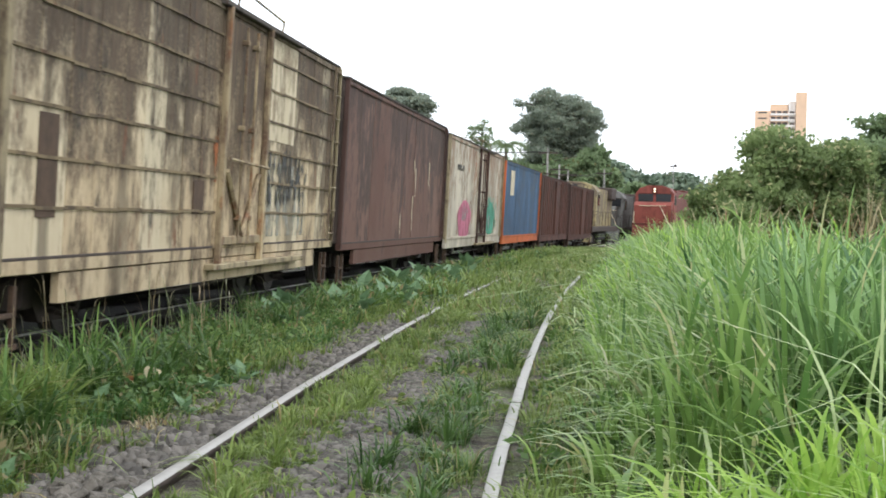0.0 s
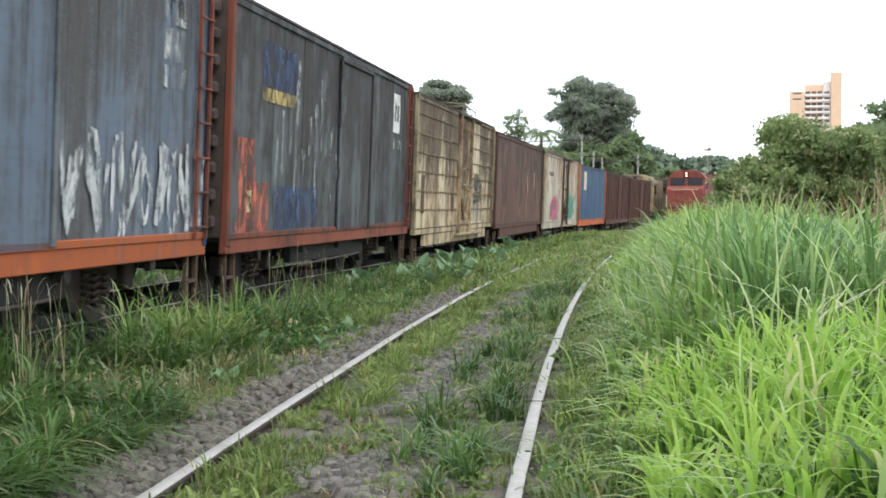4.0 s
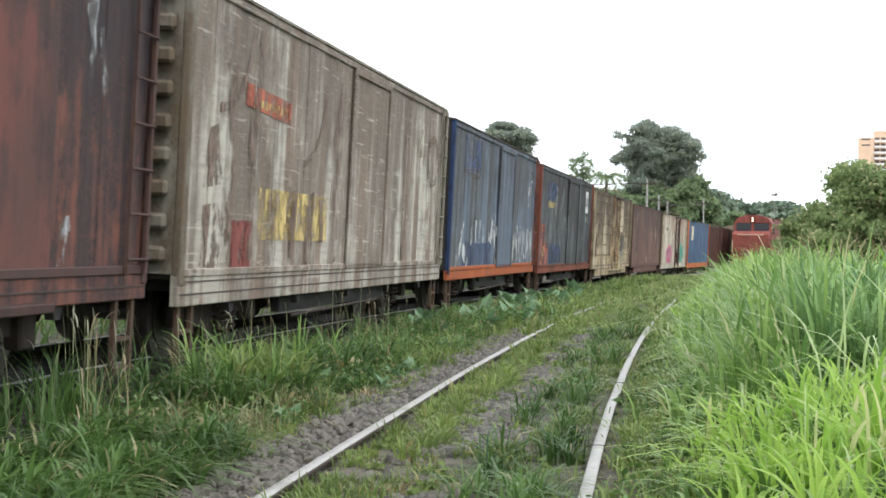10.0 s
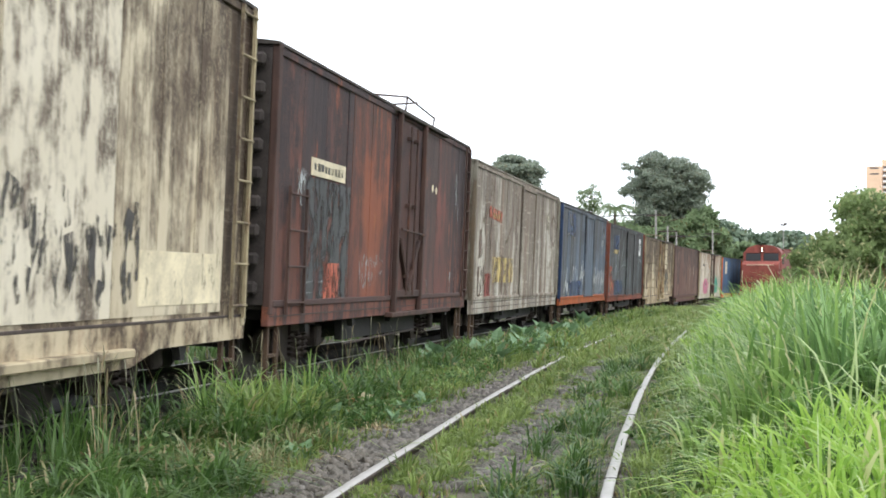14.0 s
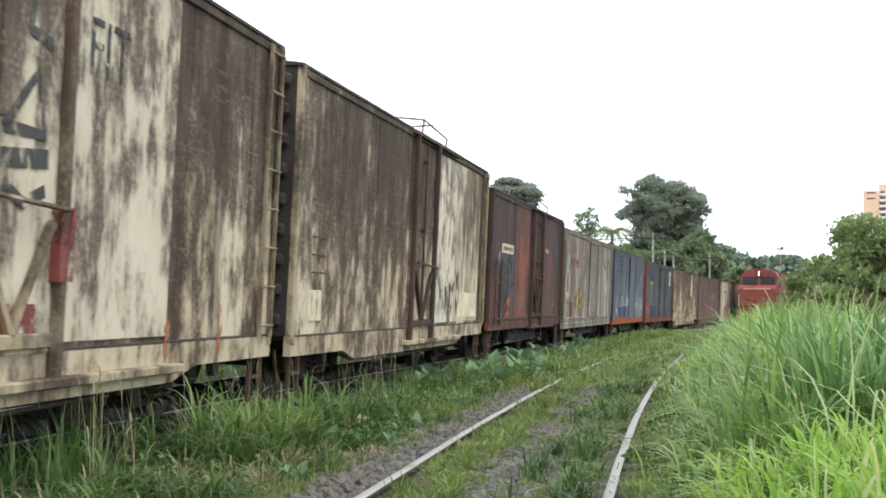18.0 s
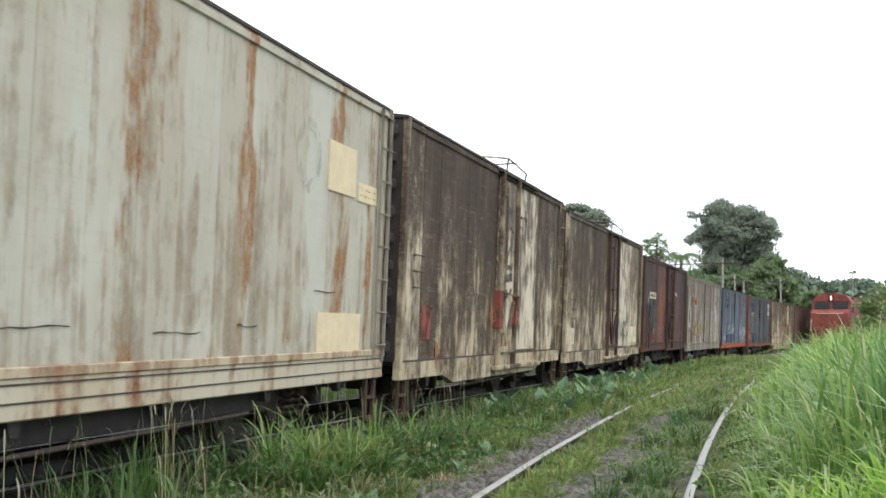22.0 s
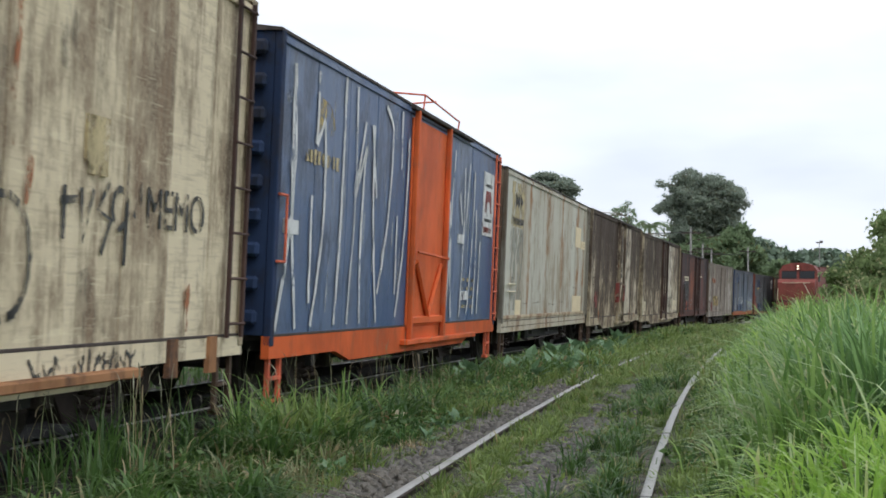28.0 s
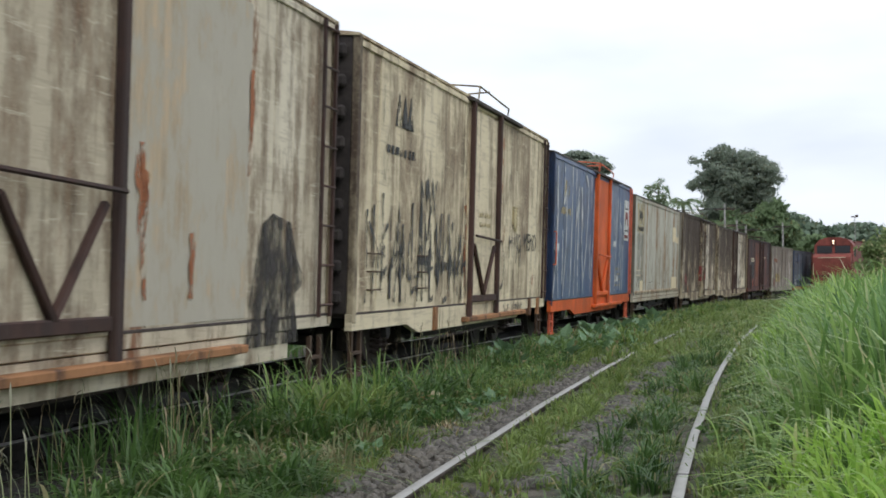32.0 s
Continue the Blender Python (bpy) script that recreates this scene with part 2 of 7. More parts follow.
def stone_mat(name, dark, light):
    m, ns, ls, bsdf = node_mat(name)
    r = ns.new("ShaderNodeNewGeometry").outputs["Random Per Island"]
    tc = ns.new("ShaderNodeTexCoord").outputs["Object"]
    g = noise_node(ns, ls, tc, 60, 4, 0.7)
    v = math_node(ns, ls, "ADD", math_node(ns, ls, "MULTIPLY", r, 0.65), math_node(ns, ls, "MULTIPLY", g, 0.35))
    ls.new(mix_col(ns, ls, v, dark, light), bsdf.inputs["Base Color"])
    bsdf.inputs["Roughness"].default_value = 0.92
    add_bump(ns, ls, bsdf, g, 0.4, 0.01)
    return m


M_GROUND = ground_mat()
M_BALLAST = stone_mat("ballast_stone", (0.022, 0.02, 0.018), (0.22, 0.203, 0.178))
# near-black stones stand in for the deep shade under the wagons
M_DARKSTONE = stone_mat("shade_dark_ballast", (0.008, 0.007, 0.006), (0.04, 0.035, 0.03))
M_RAIL = plain("rail_steel", (0.36, 0.35, 0.33), 0.6, 0.1, 0.14, 5.0)
M_RAIL_RUST = plain("rusty_rail_side", (0.06, 0.042, 0.034), 0.9)
# rail sides blackened in place of the shade below the train
M_RAIL_SHADE = plain("shade_dark_rail_side", (0.018, 0.015, 0.013), 0.85)
M_BLACK = plain("grimy_black_iron", (0.022, 0.02, 0.018), 0.85)
M_IRON = plain("dark_rusty_iron", (0.055, 0.04, 0.033), 0.85)
M_RUSTBAR = plain("brown_rusty_bar", (0.075, 0.045, 0.027), 0.85)
M_WHEEL = plain("worn_wheel_steel", (0.06, 0.05, 0.045), 0.6, 0.3)
M_GRASS_BRIGHT = foliage("young_bright_grass", (0.2, 0.4, 0.05), (0.5, 0.68, 0.16), (0.6, 0.62, 0.3), 0.05, 0.55)
M_GRASS_TALL = foliage("tall_guinea_grass", (0.07, 0.18, 0.04), (0.42, 0.59, 0.18), (0.55, 0.55, 0.28), 0.06, 0.5, 0.36, 0.6)
# green darkened to hold the shade low on the verge
M_GRASS_DARK = foliage("shade_dark_grass", (0.025, 0.075, 0.02), (0.12, 0.25, 0.065), (0.25, 0.24, 0.11), 0.06, 0.35)
M_GRASS_LOW = foliage("low_track_grass", (0.06, 0.11, 0.022), (0.32, 0.42, 0.12), (0.38, 0.32, 0.15), 0.05, 0.45)
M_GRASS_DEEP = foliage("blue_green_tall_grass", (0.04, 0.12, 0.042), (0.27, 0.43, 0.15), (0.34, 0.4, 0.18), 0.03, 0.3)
# tip green lowered to carry the shade beside the train
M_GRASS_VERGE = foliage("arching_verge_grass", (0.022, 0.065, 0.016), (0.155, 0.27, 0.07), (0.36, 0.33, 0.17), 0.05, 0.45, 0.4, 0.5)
M_WEED = foliage("verge_weeds", (0.045, 0.105, 0.03), (0.2, 0.31, 0.09), (0.3, 0.25, 0.13), 0.1, 0.4)
M_BROAD = foliage("broad_leaf_weed", (0.07, 0.15, 0.06), (0.22, 0.35, 0.19), (0.35, 0.12, 0.05), 0.03, 0.25)
M_DRY = foliage("dry_stalks", (0.2, 0.17, 0.09), (0.42, 0.36, 0.2), (0.3, 0.2, 0.1), 0.3, 0.1)
M_STALK = foliage("greenish_seed_stalks", (0.14, 0.17, 0.07), (0.36, 0.38, 0.2), (0.3, 0.24, 0.13), 0.3, 0.2)
# pale green paints the sky's sheen onto arching tips
M_TIP = foliage("skylit_blade_tips", (0.38, 0.5, 0.2), (0.6, 0.7, 0.38), (0.6, 0.6, 0.4), 0.1, 0.45, 0.3, 0.7)
M_EAR = foliage("pale_seed_ears", (0.22, 0.21, 0.14), (0.42, 0.41, 0.3), (0.3, 0.24, 0.15), 0.3, 0.2)
# conifer and tree greens are paled to carry the distance haze
M_PINE = foliage("hazed_conifer_leaves", (0.2, 0.24, 0.195), (0.33, 0.385, 0.29), (0.25, 0.25, 0.17), 0.1, 0.5)
M_TREE = foliage("mid_green_leaves", (0.15, 0.21, 0.115), (0.28, 0.37, 0.19), (0.2, 0.2, 0.09), 0.05, 0.55, 0.6, 0.2)
M_BUSH = foliage("bush_leaves", (0.11, 0.16, 0.065), (0.33, 0.42, 0.18), (0.5, 0.48, 0.26), 0.08, 0.55, 0.6, 0.2)
M_BARK = plain("grey_brown_bark", (0.09, 0.07, 0.05), 0.95)
# lightened and greyed, so the woods hold haze in their colour
M_WOODS = foliage("hazed_woods_leaves", (0.10, 0.15, 0.10), (0.18, 0.24, 0.16), (0.1, 0.12, 0.06), 0.1, 0.15)


# ---- mesh helpers ----
def part(name, bm, material, parent, label=""):
    me = bpy.data.meshes.new(name)
    bm.to_mesh(me)
    bm.free()
    me.materials.append(material)
    ob = new(name, me)
    ob.parent = parent
    if label:
        ob["label"] = label
    return ob


def shared(name, data, parent, at=None):
    """Another object on a mesh that exists already."""
    ob = new(name, data)
    ob.parent = parent
    if at is not None:
        ob.matrix_basis = at
    return ob


def thing(name, label, category, group=""):
    return tagged(new(name), label, category, group)


def box(bm, x0, x1, y0, y1, z0, z1):
    v = [bm.verts.new(p) for p in ((x0, y0, z0), (x1, y0, z0), (x1, y1, z0), (x0, y1, z0), (x0, y0, z1), (x1, y0, z1), (x1, y1, z1), (x0, y1, z1))]
    for f in ((0, 3, 2, 1), (4, 5, 6, 7), (0, 1, 5, 4), (1, 2, 6, 5), (2, 3, 7, 6), (3, 0, 4, 7)):
        bm.faces.new([v[i] for i in f])
    return v


def soft_box(bm, x0, x1, y0, y1, z0, z1, r=0.01):
    v = box(bm, x0, x1, y0, y1, z0, z1)
    edges = list({e for q in v for e in q.link_edges})
    bmesh.ops.bevel(bm, geom=edges, offset=r, segments=1, affect="EDGES")


def bar(bm, a, b, r, sides=6, r2=None):
    """A round bar from a to b."""
    a, b = Vector(a), Vector(b)
    d = (b - a).normalized()
    u = d.orthogonal().normalized()
    w = d.cross(u)
    r2 = r if r2 is None else r2
    ring = [[bm.verts.new(p + (u * math.cos(k * math.tau / sides) + w * math.sin(k * math.tau / sides)) * q) for k in range(sides)]
            for p, q in ((a, r), (b, r2))]
    for k in range(sides):
        j = (k + 1) % sides
        bm.faces.new((ring[0][k], ring[0][j], ring[1][j], ring[1][k]))
    bm.faces.new(ring[0][::-1])
    bm.faces.new(ring[1])


def disc(bm, x0, x1, y, z, r, sides=24):
    bar(bm, (x0, y, z), (x1, y, z), r, sides)


def prism(bm, outline, x0, x1):
    """An outline in y and z, given thickness in x."""
    a = [bm.verts.new((x0, y, z)) for y, z in outline]
    b = [bm.verts.new((x1, y, z)) for y, z in outline]
    n = len(a)
    bm.faces.new(a[::-1])
    bm.faces.new(b)
    for i in range(n):
        j = (i + 1) % n
        bm.faces.new((a[i], a[j], b[j], b[i]))


def stroke(bm, pts, width, x, thick=0.004):
    """A painted line on a wall, through points in y and z; width may be a number or one for each point."""
    n = len(pts)
    ws = [width] * n if isinstance(width, (int, float)) else width
    left, right = [], []
    for i, (y, z) in enumerate(pts):
        ya, za = pts[max(i - 1, 0)]
        yb, zb = pts[min(i + 1, n - 1)]
        d = math.hypot(yb - ya, zb - za) or 1
        ny, nz = -(zb - za) / d, (yb - ya) / d
        left.append(bm.verts.new((x + thick, y + ny * ws[i] / 2, z + nz * ws[i] / 2)))
        right.append(bm.verts.new((x + thick, y - ny * ws[i] / 2, z - nz * ws[i] / 2)))
    for i in range(n - 1):
        bm.faces.new((left[i], right[i], right[i + 1], left[i + 1]))


def raw_mesh(name, verts, sizes, loops, material, smooth=False):
    """A mesh from arrays: corners, the corner count of each face, and the faces' corners in a row."""
    me = bpy.data.meshes.new(name)
    me.vertices.add(len(verts))
    me.vertices.foreach_set("co", np.asarray(verts, np.float32).ravel())
    me.loops.add(len(loops))
    me.loops.foreach_set("vertex_index", np.asarray(loops, np.int32))
    me.polygons.add(len(sizes))
    me.polygons.foreach_set("loop_start", np.concatenate(([0], np.cumsum(sizes)[:-1])).astype(np.int32))
    me.update(calc_edges=True)
    me.validate()
    me.materials.append(material)
    return me


def blades(rng, base, height, width, lean, name, material, bend=2.0, turn=None, tip=3.2, fine=False):
    """Grass: tapered blades that rise from base (n x 3) and arch over by lean."""
    n = len(base)
    th = rng.uniform(0, math.tau, n) if turn is None else turn
    d = np.stack([np.cos(th), np.sin(th), np.zeros(n)], 1)
    side = np.stack([-np.sin(th + rng.normal(0, 0.5, n)), np.cos(th), np.zeros(n)], 1)
    rows = []
    droop = np.clip(0.12 + 0.32 * lean / np.maximum(height, 1e-3), 0, 0.75)
    cut = ((0.0, 0.6), (0.25, 1.0), (0.48, 0.97), (0.68, 0.8), (0.84, 0.55), (0.94, 0.3), (1.0, 0.0)) if fine else ((0.0, 0.6), (0.3, 1.0), (0.58, 0.95), (0.82, 0.6), (1.0, 0.0))
    for s, w in cut:
        p = base + d * (lean * s ** bend)[:, None] + np.array([0, 0, 1.0]) * (height * (s - droop * s ** tip))[:, None]
        rows += [p - side * (width * w / 2)[:, None], p + side * (width * w / 2)[:, None]] if w else [p]
    verts = np.stack(rows, 1).reshape(-1, 3)
    k = len(cut)
    idx = np.arange(n)[:, None] * (2 * k - 1)
    one = [v for r in range(k - 2) for v in (2 * r, 2 * r + 1, 2 * r + 3, 2 * r + 2)] + [2 * k - 4, 2 * k - 3, 2 * k - 2]
    loops = (idx + np.array(one)).ravel()
    sizes = np.tile([4] * (k - 2) + [3], n)
    return raw_mesh(name, verts, sizes, loops, material)


def leaf_quads(rng, centres, size, name, material, flat=0.0, stretch=1.6):
    """Leaves: one bent four-cornered leaf at each centre."""
    n = len(centres)
    a = rng.normal(size=(n, 3))
    a[:, 2] *= 1 - flat
    a /= np.linalg.norm(a, axis=1)[:, None]
    b = rng.normal(size=(n, 3))
    b -= (b * a).sum(1)[:, None] * a
    b /= np.linalg.norm(b, axis=1)[:, None]
    nrm = np.cross(a, b)
    s = (size * rng.uniform(0.6, 1.3, n))[:, None]
    v = np.stack([centres - a * s * stretch / 2, centres + b * s / 2 + nrm * s * 0.12, centres + a * s * stretch / 2, centres - b * s / 2 + nrm * s * 0.12], 1).reshape(-1, 3)
    loops = np.arange(4 * n)
    return raw_mesh(name, v, np.full(n, 4), loops, material)


# ---- ground ----
def ground_z(x, y):
    """Height of the earth."""
    q, p = x - near_x(y), x - train_x(y)
    z = -0.075
    bed = train_z(y) - 0.2
    t = min(max((2.5 - abs(p)) / 0.9, 0), 1)
    t = t * t * (3 - 2 * t)
    z += (bed - z) * t
    if q > 1.4:
        z += 0.12 * min((q - 1.4) / 2.0, 1.0)
    if abs(q) > 1.0 and abs(x) < 30 and y < 90:
        z += 0.05 * noise.noise((x * 0.9, y * 0.6, 3.0))
    if abs(x) > 40 or y > 170:
        z += 1.2 * noise.noise((x * 0.01, y * 0.01, 7.0)) * min(max(abs(x) - 40, y - 170) / 80, 1)
    return z


def spread(dense_a, dense_b, step, far_a, far_b):
    out = list(np.arange(dense_a, dense_b, step))
    v, s = dense_b, step
    while v < far_b:
        out.append(v)
        s *= 1.28
        v += s
    out.append(far_b)
    v, s, lo = dense_a, step, []
    while v > far_a:
        s *= 1.28
        v -= s
        lo.append(max(v, far_a))
    return lo[::-1] + out


def build_ground():
    xs, ys = spread(-9, 6, 0.22, -1800, 1800), spread(4, 46, 0.35, -600, 3000)
    verts = [(x, y, ground_z(x, y)) for y in ys for x in xs]
    nx = len(xs)
    i = np.arange(len(ys) - 1)[:, None] * nx + np.arange(nx - 1)[None, :]
    i = i.ravel()
    loops = np.stack([i, i + 1, i + nx + 1, i + nx], 1).ravel()
    me = raw_mesh("ground", verts, np.full(len(i), 4), loops, M_GROUND)
    me.polygons.foreach_set("use_smooth", np.ones(len(i), bool))
    tagged(new("ground", me), "weedy brown earth with moss and fine gravel", "ground", kind="structure")


def rail_mesh(name, fn, off, z, y0, y1, step, wob=0.0, seed=0):
    """A rail: head, web and foot, swept along a track's line."""
    prof = [(-0.07, -0.145), (0.07, -0.145), (0.07, -0.128), (0.012, -0.11), (0.012, -0.045), (0.037, -0.035), (0.037, -0.006), (0.03, 0.0), (-0.03, 0.0),
            (-0.037, -0.006), (-0.037, -0.035), (-0.012, -0.045), (-0.012, -0.11), (-0.07, -0.128)]
    ys = np.arange(y0, y1, step)
    verts = []
    for y in ys:
        a = radians(heading(fn, y))
        w = wob * noise.noise((y * 0.22, seed, 0)) + wob * 0.4 * noise.noise((y * 0.8, seed + 5, 0))
        zz = z(y) + wob * 0.35 * noise.noise((y * 0.3, seed + 9, 1))
        for u, v in prof:
            verts.append((fn(y) + (off + w + u) * math.cos(a), y + (off + u) * math.sin(a), zz + v))
    n, k = len(ys), len(prof)
    loops = []
    for r in range(n - 1):
        for c in range(k):
            d = (c + 1) % k
            loops += [r * k + c, r * k + d, (r + 1) * k + d, (r + 1) * k + c]
    me = raw_mesh(name, verts, np.full(len(loops) // 4, 4), loops, M_RAIL)
    me.materials.append(M_RAIL_RUST if fn is near_x else M_RAIL_SHADE)
    side = np.array([0 if c in (6, 7, 8) else 1 for r in range(n - 1) for c in range(k)], np.int32)
    me.polygons.foreach_set("material_index", side)
    return me


def build_tracks():
    for name, fn, off, z, wob, seed in (("rail", near_x, -0.8, lambda y: 0.0, 0.014, 1), ("rail", near_x, 0.8, lambda y: 0.0, 0.009, 2),
                                        ("rail", train_x, -0.8, train_z, 0.004, 3), ("rail", train_x, 0.8, train_z, 0.004, 4)):
        near = fn is near_x
        me = rail_mesh(name, fn, off, z, -40 if near else -150, 150 if near else 330, 0.5 if near else 2.0, wob, seed)
        tagged(new(name, me), "old grey steel rail with rusty brown sides, " + ("half grown over with grass" if near else "darkened for the shade under the passing wagons"),
               "rail", "track rails", "structure")
    # fishplates and the open joint in the rail beside the tall grass
    for y in (9.55, 14.1):
        jb = thing("rail_joint", "bolted rusty fishplate joint with a dark gap", "rail joint")
        a = radians(heading(near_x, y))
        jb.matrix_world = pose(near_x(y) + 0.8, y, 0, 0, 0, math.degrees(a))
        for s in (-1, 1):
            bm = bmesh.new()
            soft_box(bm, s * 0.02 - 0.012, s * 0.02 + 0.02, -0.3, 0.3, -0.105, -0.04, 0.006)
            part("fishplate", bm, M_RUSTBAR, jb)
        for k in range(4):
            bm = bmesh.new()
            bar(bm, (-0.055, -0.21 + 0.14 * k, -0.075), (-0.035, -0.21 + 0.14 * k, -0.075), 0.018, 6)
            part("bolt", bm, M_IRON, jb)
        bm = bmesh.new()
        box(bm, -0.04, 0.04, -0.009, 0.009, -0.04, 0.003)
        part("joint_gap", bm, M_BLACK, jb)


def build_bed():
    """The ballast bed under the train, near-black to hold the wagons' shade."""
    ys = spread(-10, 60, 0.5, -150, 330)
    offs = np.linspace(-2.1, 2.05, 9)
    verts = []
    for y in ys:
        for k, o in enumerate(offs):
            x = train_x(y) + o
            crown = 0.06 * (1 - (o / 2.1) ** 2) + 0.03 * noise.noise((x * 2, y * 1.4, 8))
            verts.append((x, y, max(train_z(y) - 0.2, ground_z(x, y)) + 0.012 + crown if 0 < k < 8 else ground_z(x, y) - 0.03))
    n = len(offs)
    loops = [i for r in range(len(ys) - 1) for c in range(n - 1) for i in (r * n + c, r * n + c + 1, (r + 1) * n + c + 1, (r + 1) * n + c)]
    me = raw_mesh("track_bed", verts, np.full(len(loops) // 4, 4), loops, plain("shade_dark_bed", (0.014, 0.012, 0.011), 0.95, 0, 0.6, 9.0))
    tagged(new("track_bed", me), "ballast bed under the train, darkened for the shade there", "track bed", kind="structure")


def stones(rng, n, spot, size, name, label, mat=None):
    """Angular stones, five-sided and skewed, pressed into the ground."""
    c = np.array([spot(rng) for _ in range(n)])
    s = (size * rng.uniform(0.55, 1.45, n))
    ring = []
    for k in range(5):
        th = k * math.tau / 5 + rng.uniform(0, 0.6, n)
        r = s * rng.uniform(0.7, 1.2, n)
        ring.append(np.stack([c[:, 0] + r * np.cos(th), c[:, 1] + r * np.sin(th) * rng.uniform(0.7, 1.1, n), c[:, 2] - 0.25 * s], 1))
    top = []
    for k in range(3):
        th = k * math.tau / 3 + rng.uniform(0, 0.9, n)
        r = s * rng.uniform(0.35, 0.75, n)
        top.append(np.stack([c[:, 0] + r * np.cos(th), c[:, 1] + r * np.sin(th), c[:, 2] + s * rng.uniform(0.35, 0.8, n)], 1))
    v = np.stack(ring + top, 1).reshape(-1, 3)
    i = np.arange(n)[:, None] * 8
    pat = np.array([5, 6, 7, 0, 1, 5, 1, 2, 6, 2, 3, 6, 3, 4, 7, 4, 0, 7, 1, 6, 5, 3, 7, 6, 0, 5, 7])
    loops = (i + pat).ravel()
    me = raw_mesh(name, v, np.full(9 * n, 3), loops, mat or M_BALLAST)
    return tagged(new(name, me), label, "ballast", kind="stuff")


# ---- box wagons ----
WALL = 1.5                        # half of a wagon's width


def wheel_data():
    bm = bmesh.new()
    for s in (-1, 1):
        disc(bm, s * 0.745, s * 0.785, 0, 0, 0.47, 28)
        disc(bm, s * 0.785, s * 0.87, 0, 0, 0.44, 28)
        disc(bm, s * 0.87, s * 0.885, 0, 0, 0.33, 20)
        disc(bm, s * 0.885, s * 0.93, 0, 0, 0.12, 12)
    bar(bm, (-1.1, 0, 0), (1.1, 0, 0), 0.075, 10)
    me = bpy.data.meshes.new("wheelset")
    bm.to_mesh(me)
    bm.free()
    me.materials.append(M_WHEEL)
    return me


M_BOGIE = plain("dusty_brown_casting", (0.042, 0.03, 0.025), 0.9)


def bogie_data():
    """Cast side frames with axle boxes, and the bolster between them."""
    bm = bmesh.new()
    for s in (-1, 1):
        x0, x1 = (1.0, 1.12) if s > 0 else (-1.12, -1.0)
        prism(bm, [(-1.15, 0.34), (-1.15, 0.56), (-0.75, 0.66), (-0.35, 0.78), (0.35, 0.78), (0.75, 0.66), (1.15, 0.56), (1.15, 0.34), (0.98, 0.34),
                   (0.9, 0.44), (0.62, 0.44), (0.4, 0.2), (-0.4, 0.2), (-0.62, 0.44), (-0.9, 0.44), (-0.98, 0.34)], x0, x1)
        for y in (-0.87, 0.87):
            soft_box(bm, min(s * 1.06, s * 1.2), max(s * 1.06, s * 1.2), y - 0.13, y + 0.13, 0.34, 0.6, 0.02)
    box(bm, -1.15, 1.15, -0.2, 0.2, 0.5, 0.72)
    me = bpy.data.meshes.new("bogie")
    bm.to_mesh(me)
    bm.free()
    me.materials.append(M_BOGIE)
    return me


def spring_data():
    bm = bmesh.new()
    coil = [Vector((1.17 + 0.08 * math.cos(a), 0.08 * math.sin(a), 0.24 + 0.32 * a / 31.4)) for a in np.linspace(0, 31.4, 41)]
    rings = [[bm.verts.new(c + Vector((0.016 * math.cos(k * 1.571), 0, 0.016 * math.sin(k * 1.571)))) for k in range(4)] for c in coil]
    for a, b in zip(rings[:-1], rings[1:]):
        for k in range(4):
            bm.faces.new((a[k], a[(k + 1) % 4], b[(k + 1) % 4], b[k]))
    me = bpy.data.meshes.new("spring")
    bm.to_mesh(me)
    bm.free()
    me.materials.append(M_IRON)
    return me


WHEELSET, BOGIE, SPRING = wheel_data(), bogie_data(), spring_data()
WHEELS = []                       # every wheelset, to be turned


def ladder(parent, y0, y1, z0, z1, x, mat, rungs, label=""):
    lad = None
    for y in (y0, y1):
        bm = bmesh.new()
        box(bm, x + 0.02, x + 0.05, y - 0.025, y + 0.025, z0, z1)
        if lad:
            part("stile", bm, mat, lad)
        else:
            lad = part("ladder", bm, mat, parent, label)
    for k in range(rungs):
        z = z0 + 0.12 + (z1 - z0 - 0.2) * k / (rungs - 1)
        bm = bmesh.new()
        bar(bm, (x + 0.05, y0 - 0.03, z), (x + 0.05, y1 + 0.03, z), 0.013, 6)
        part("rung", bm, mat, lad)


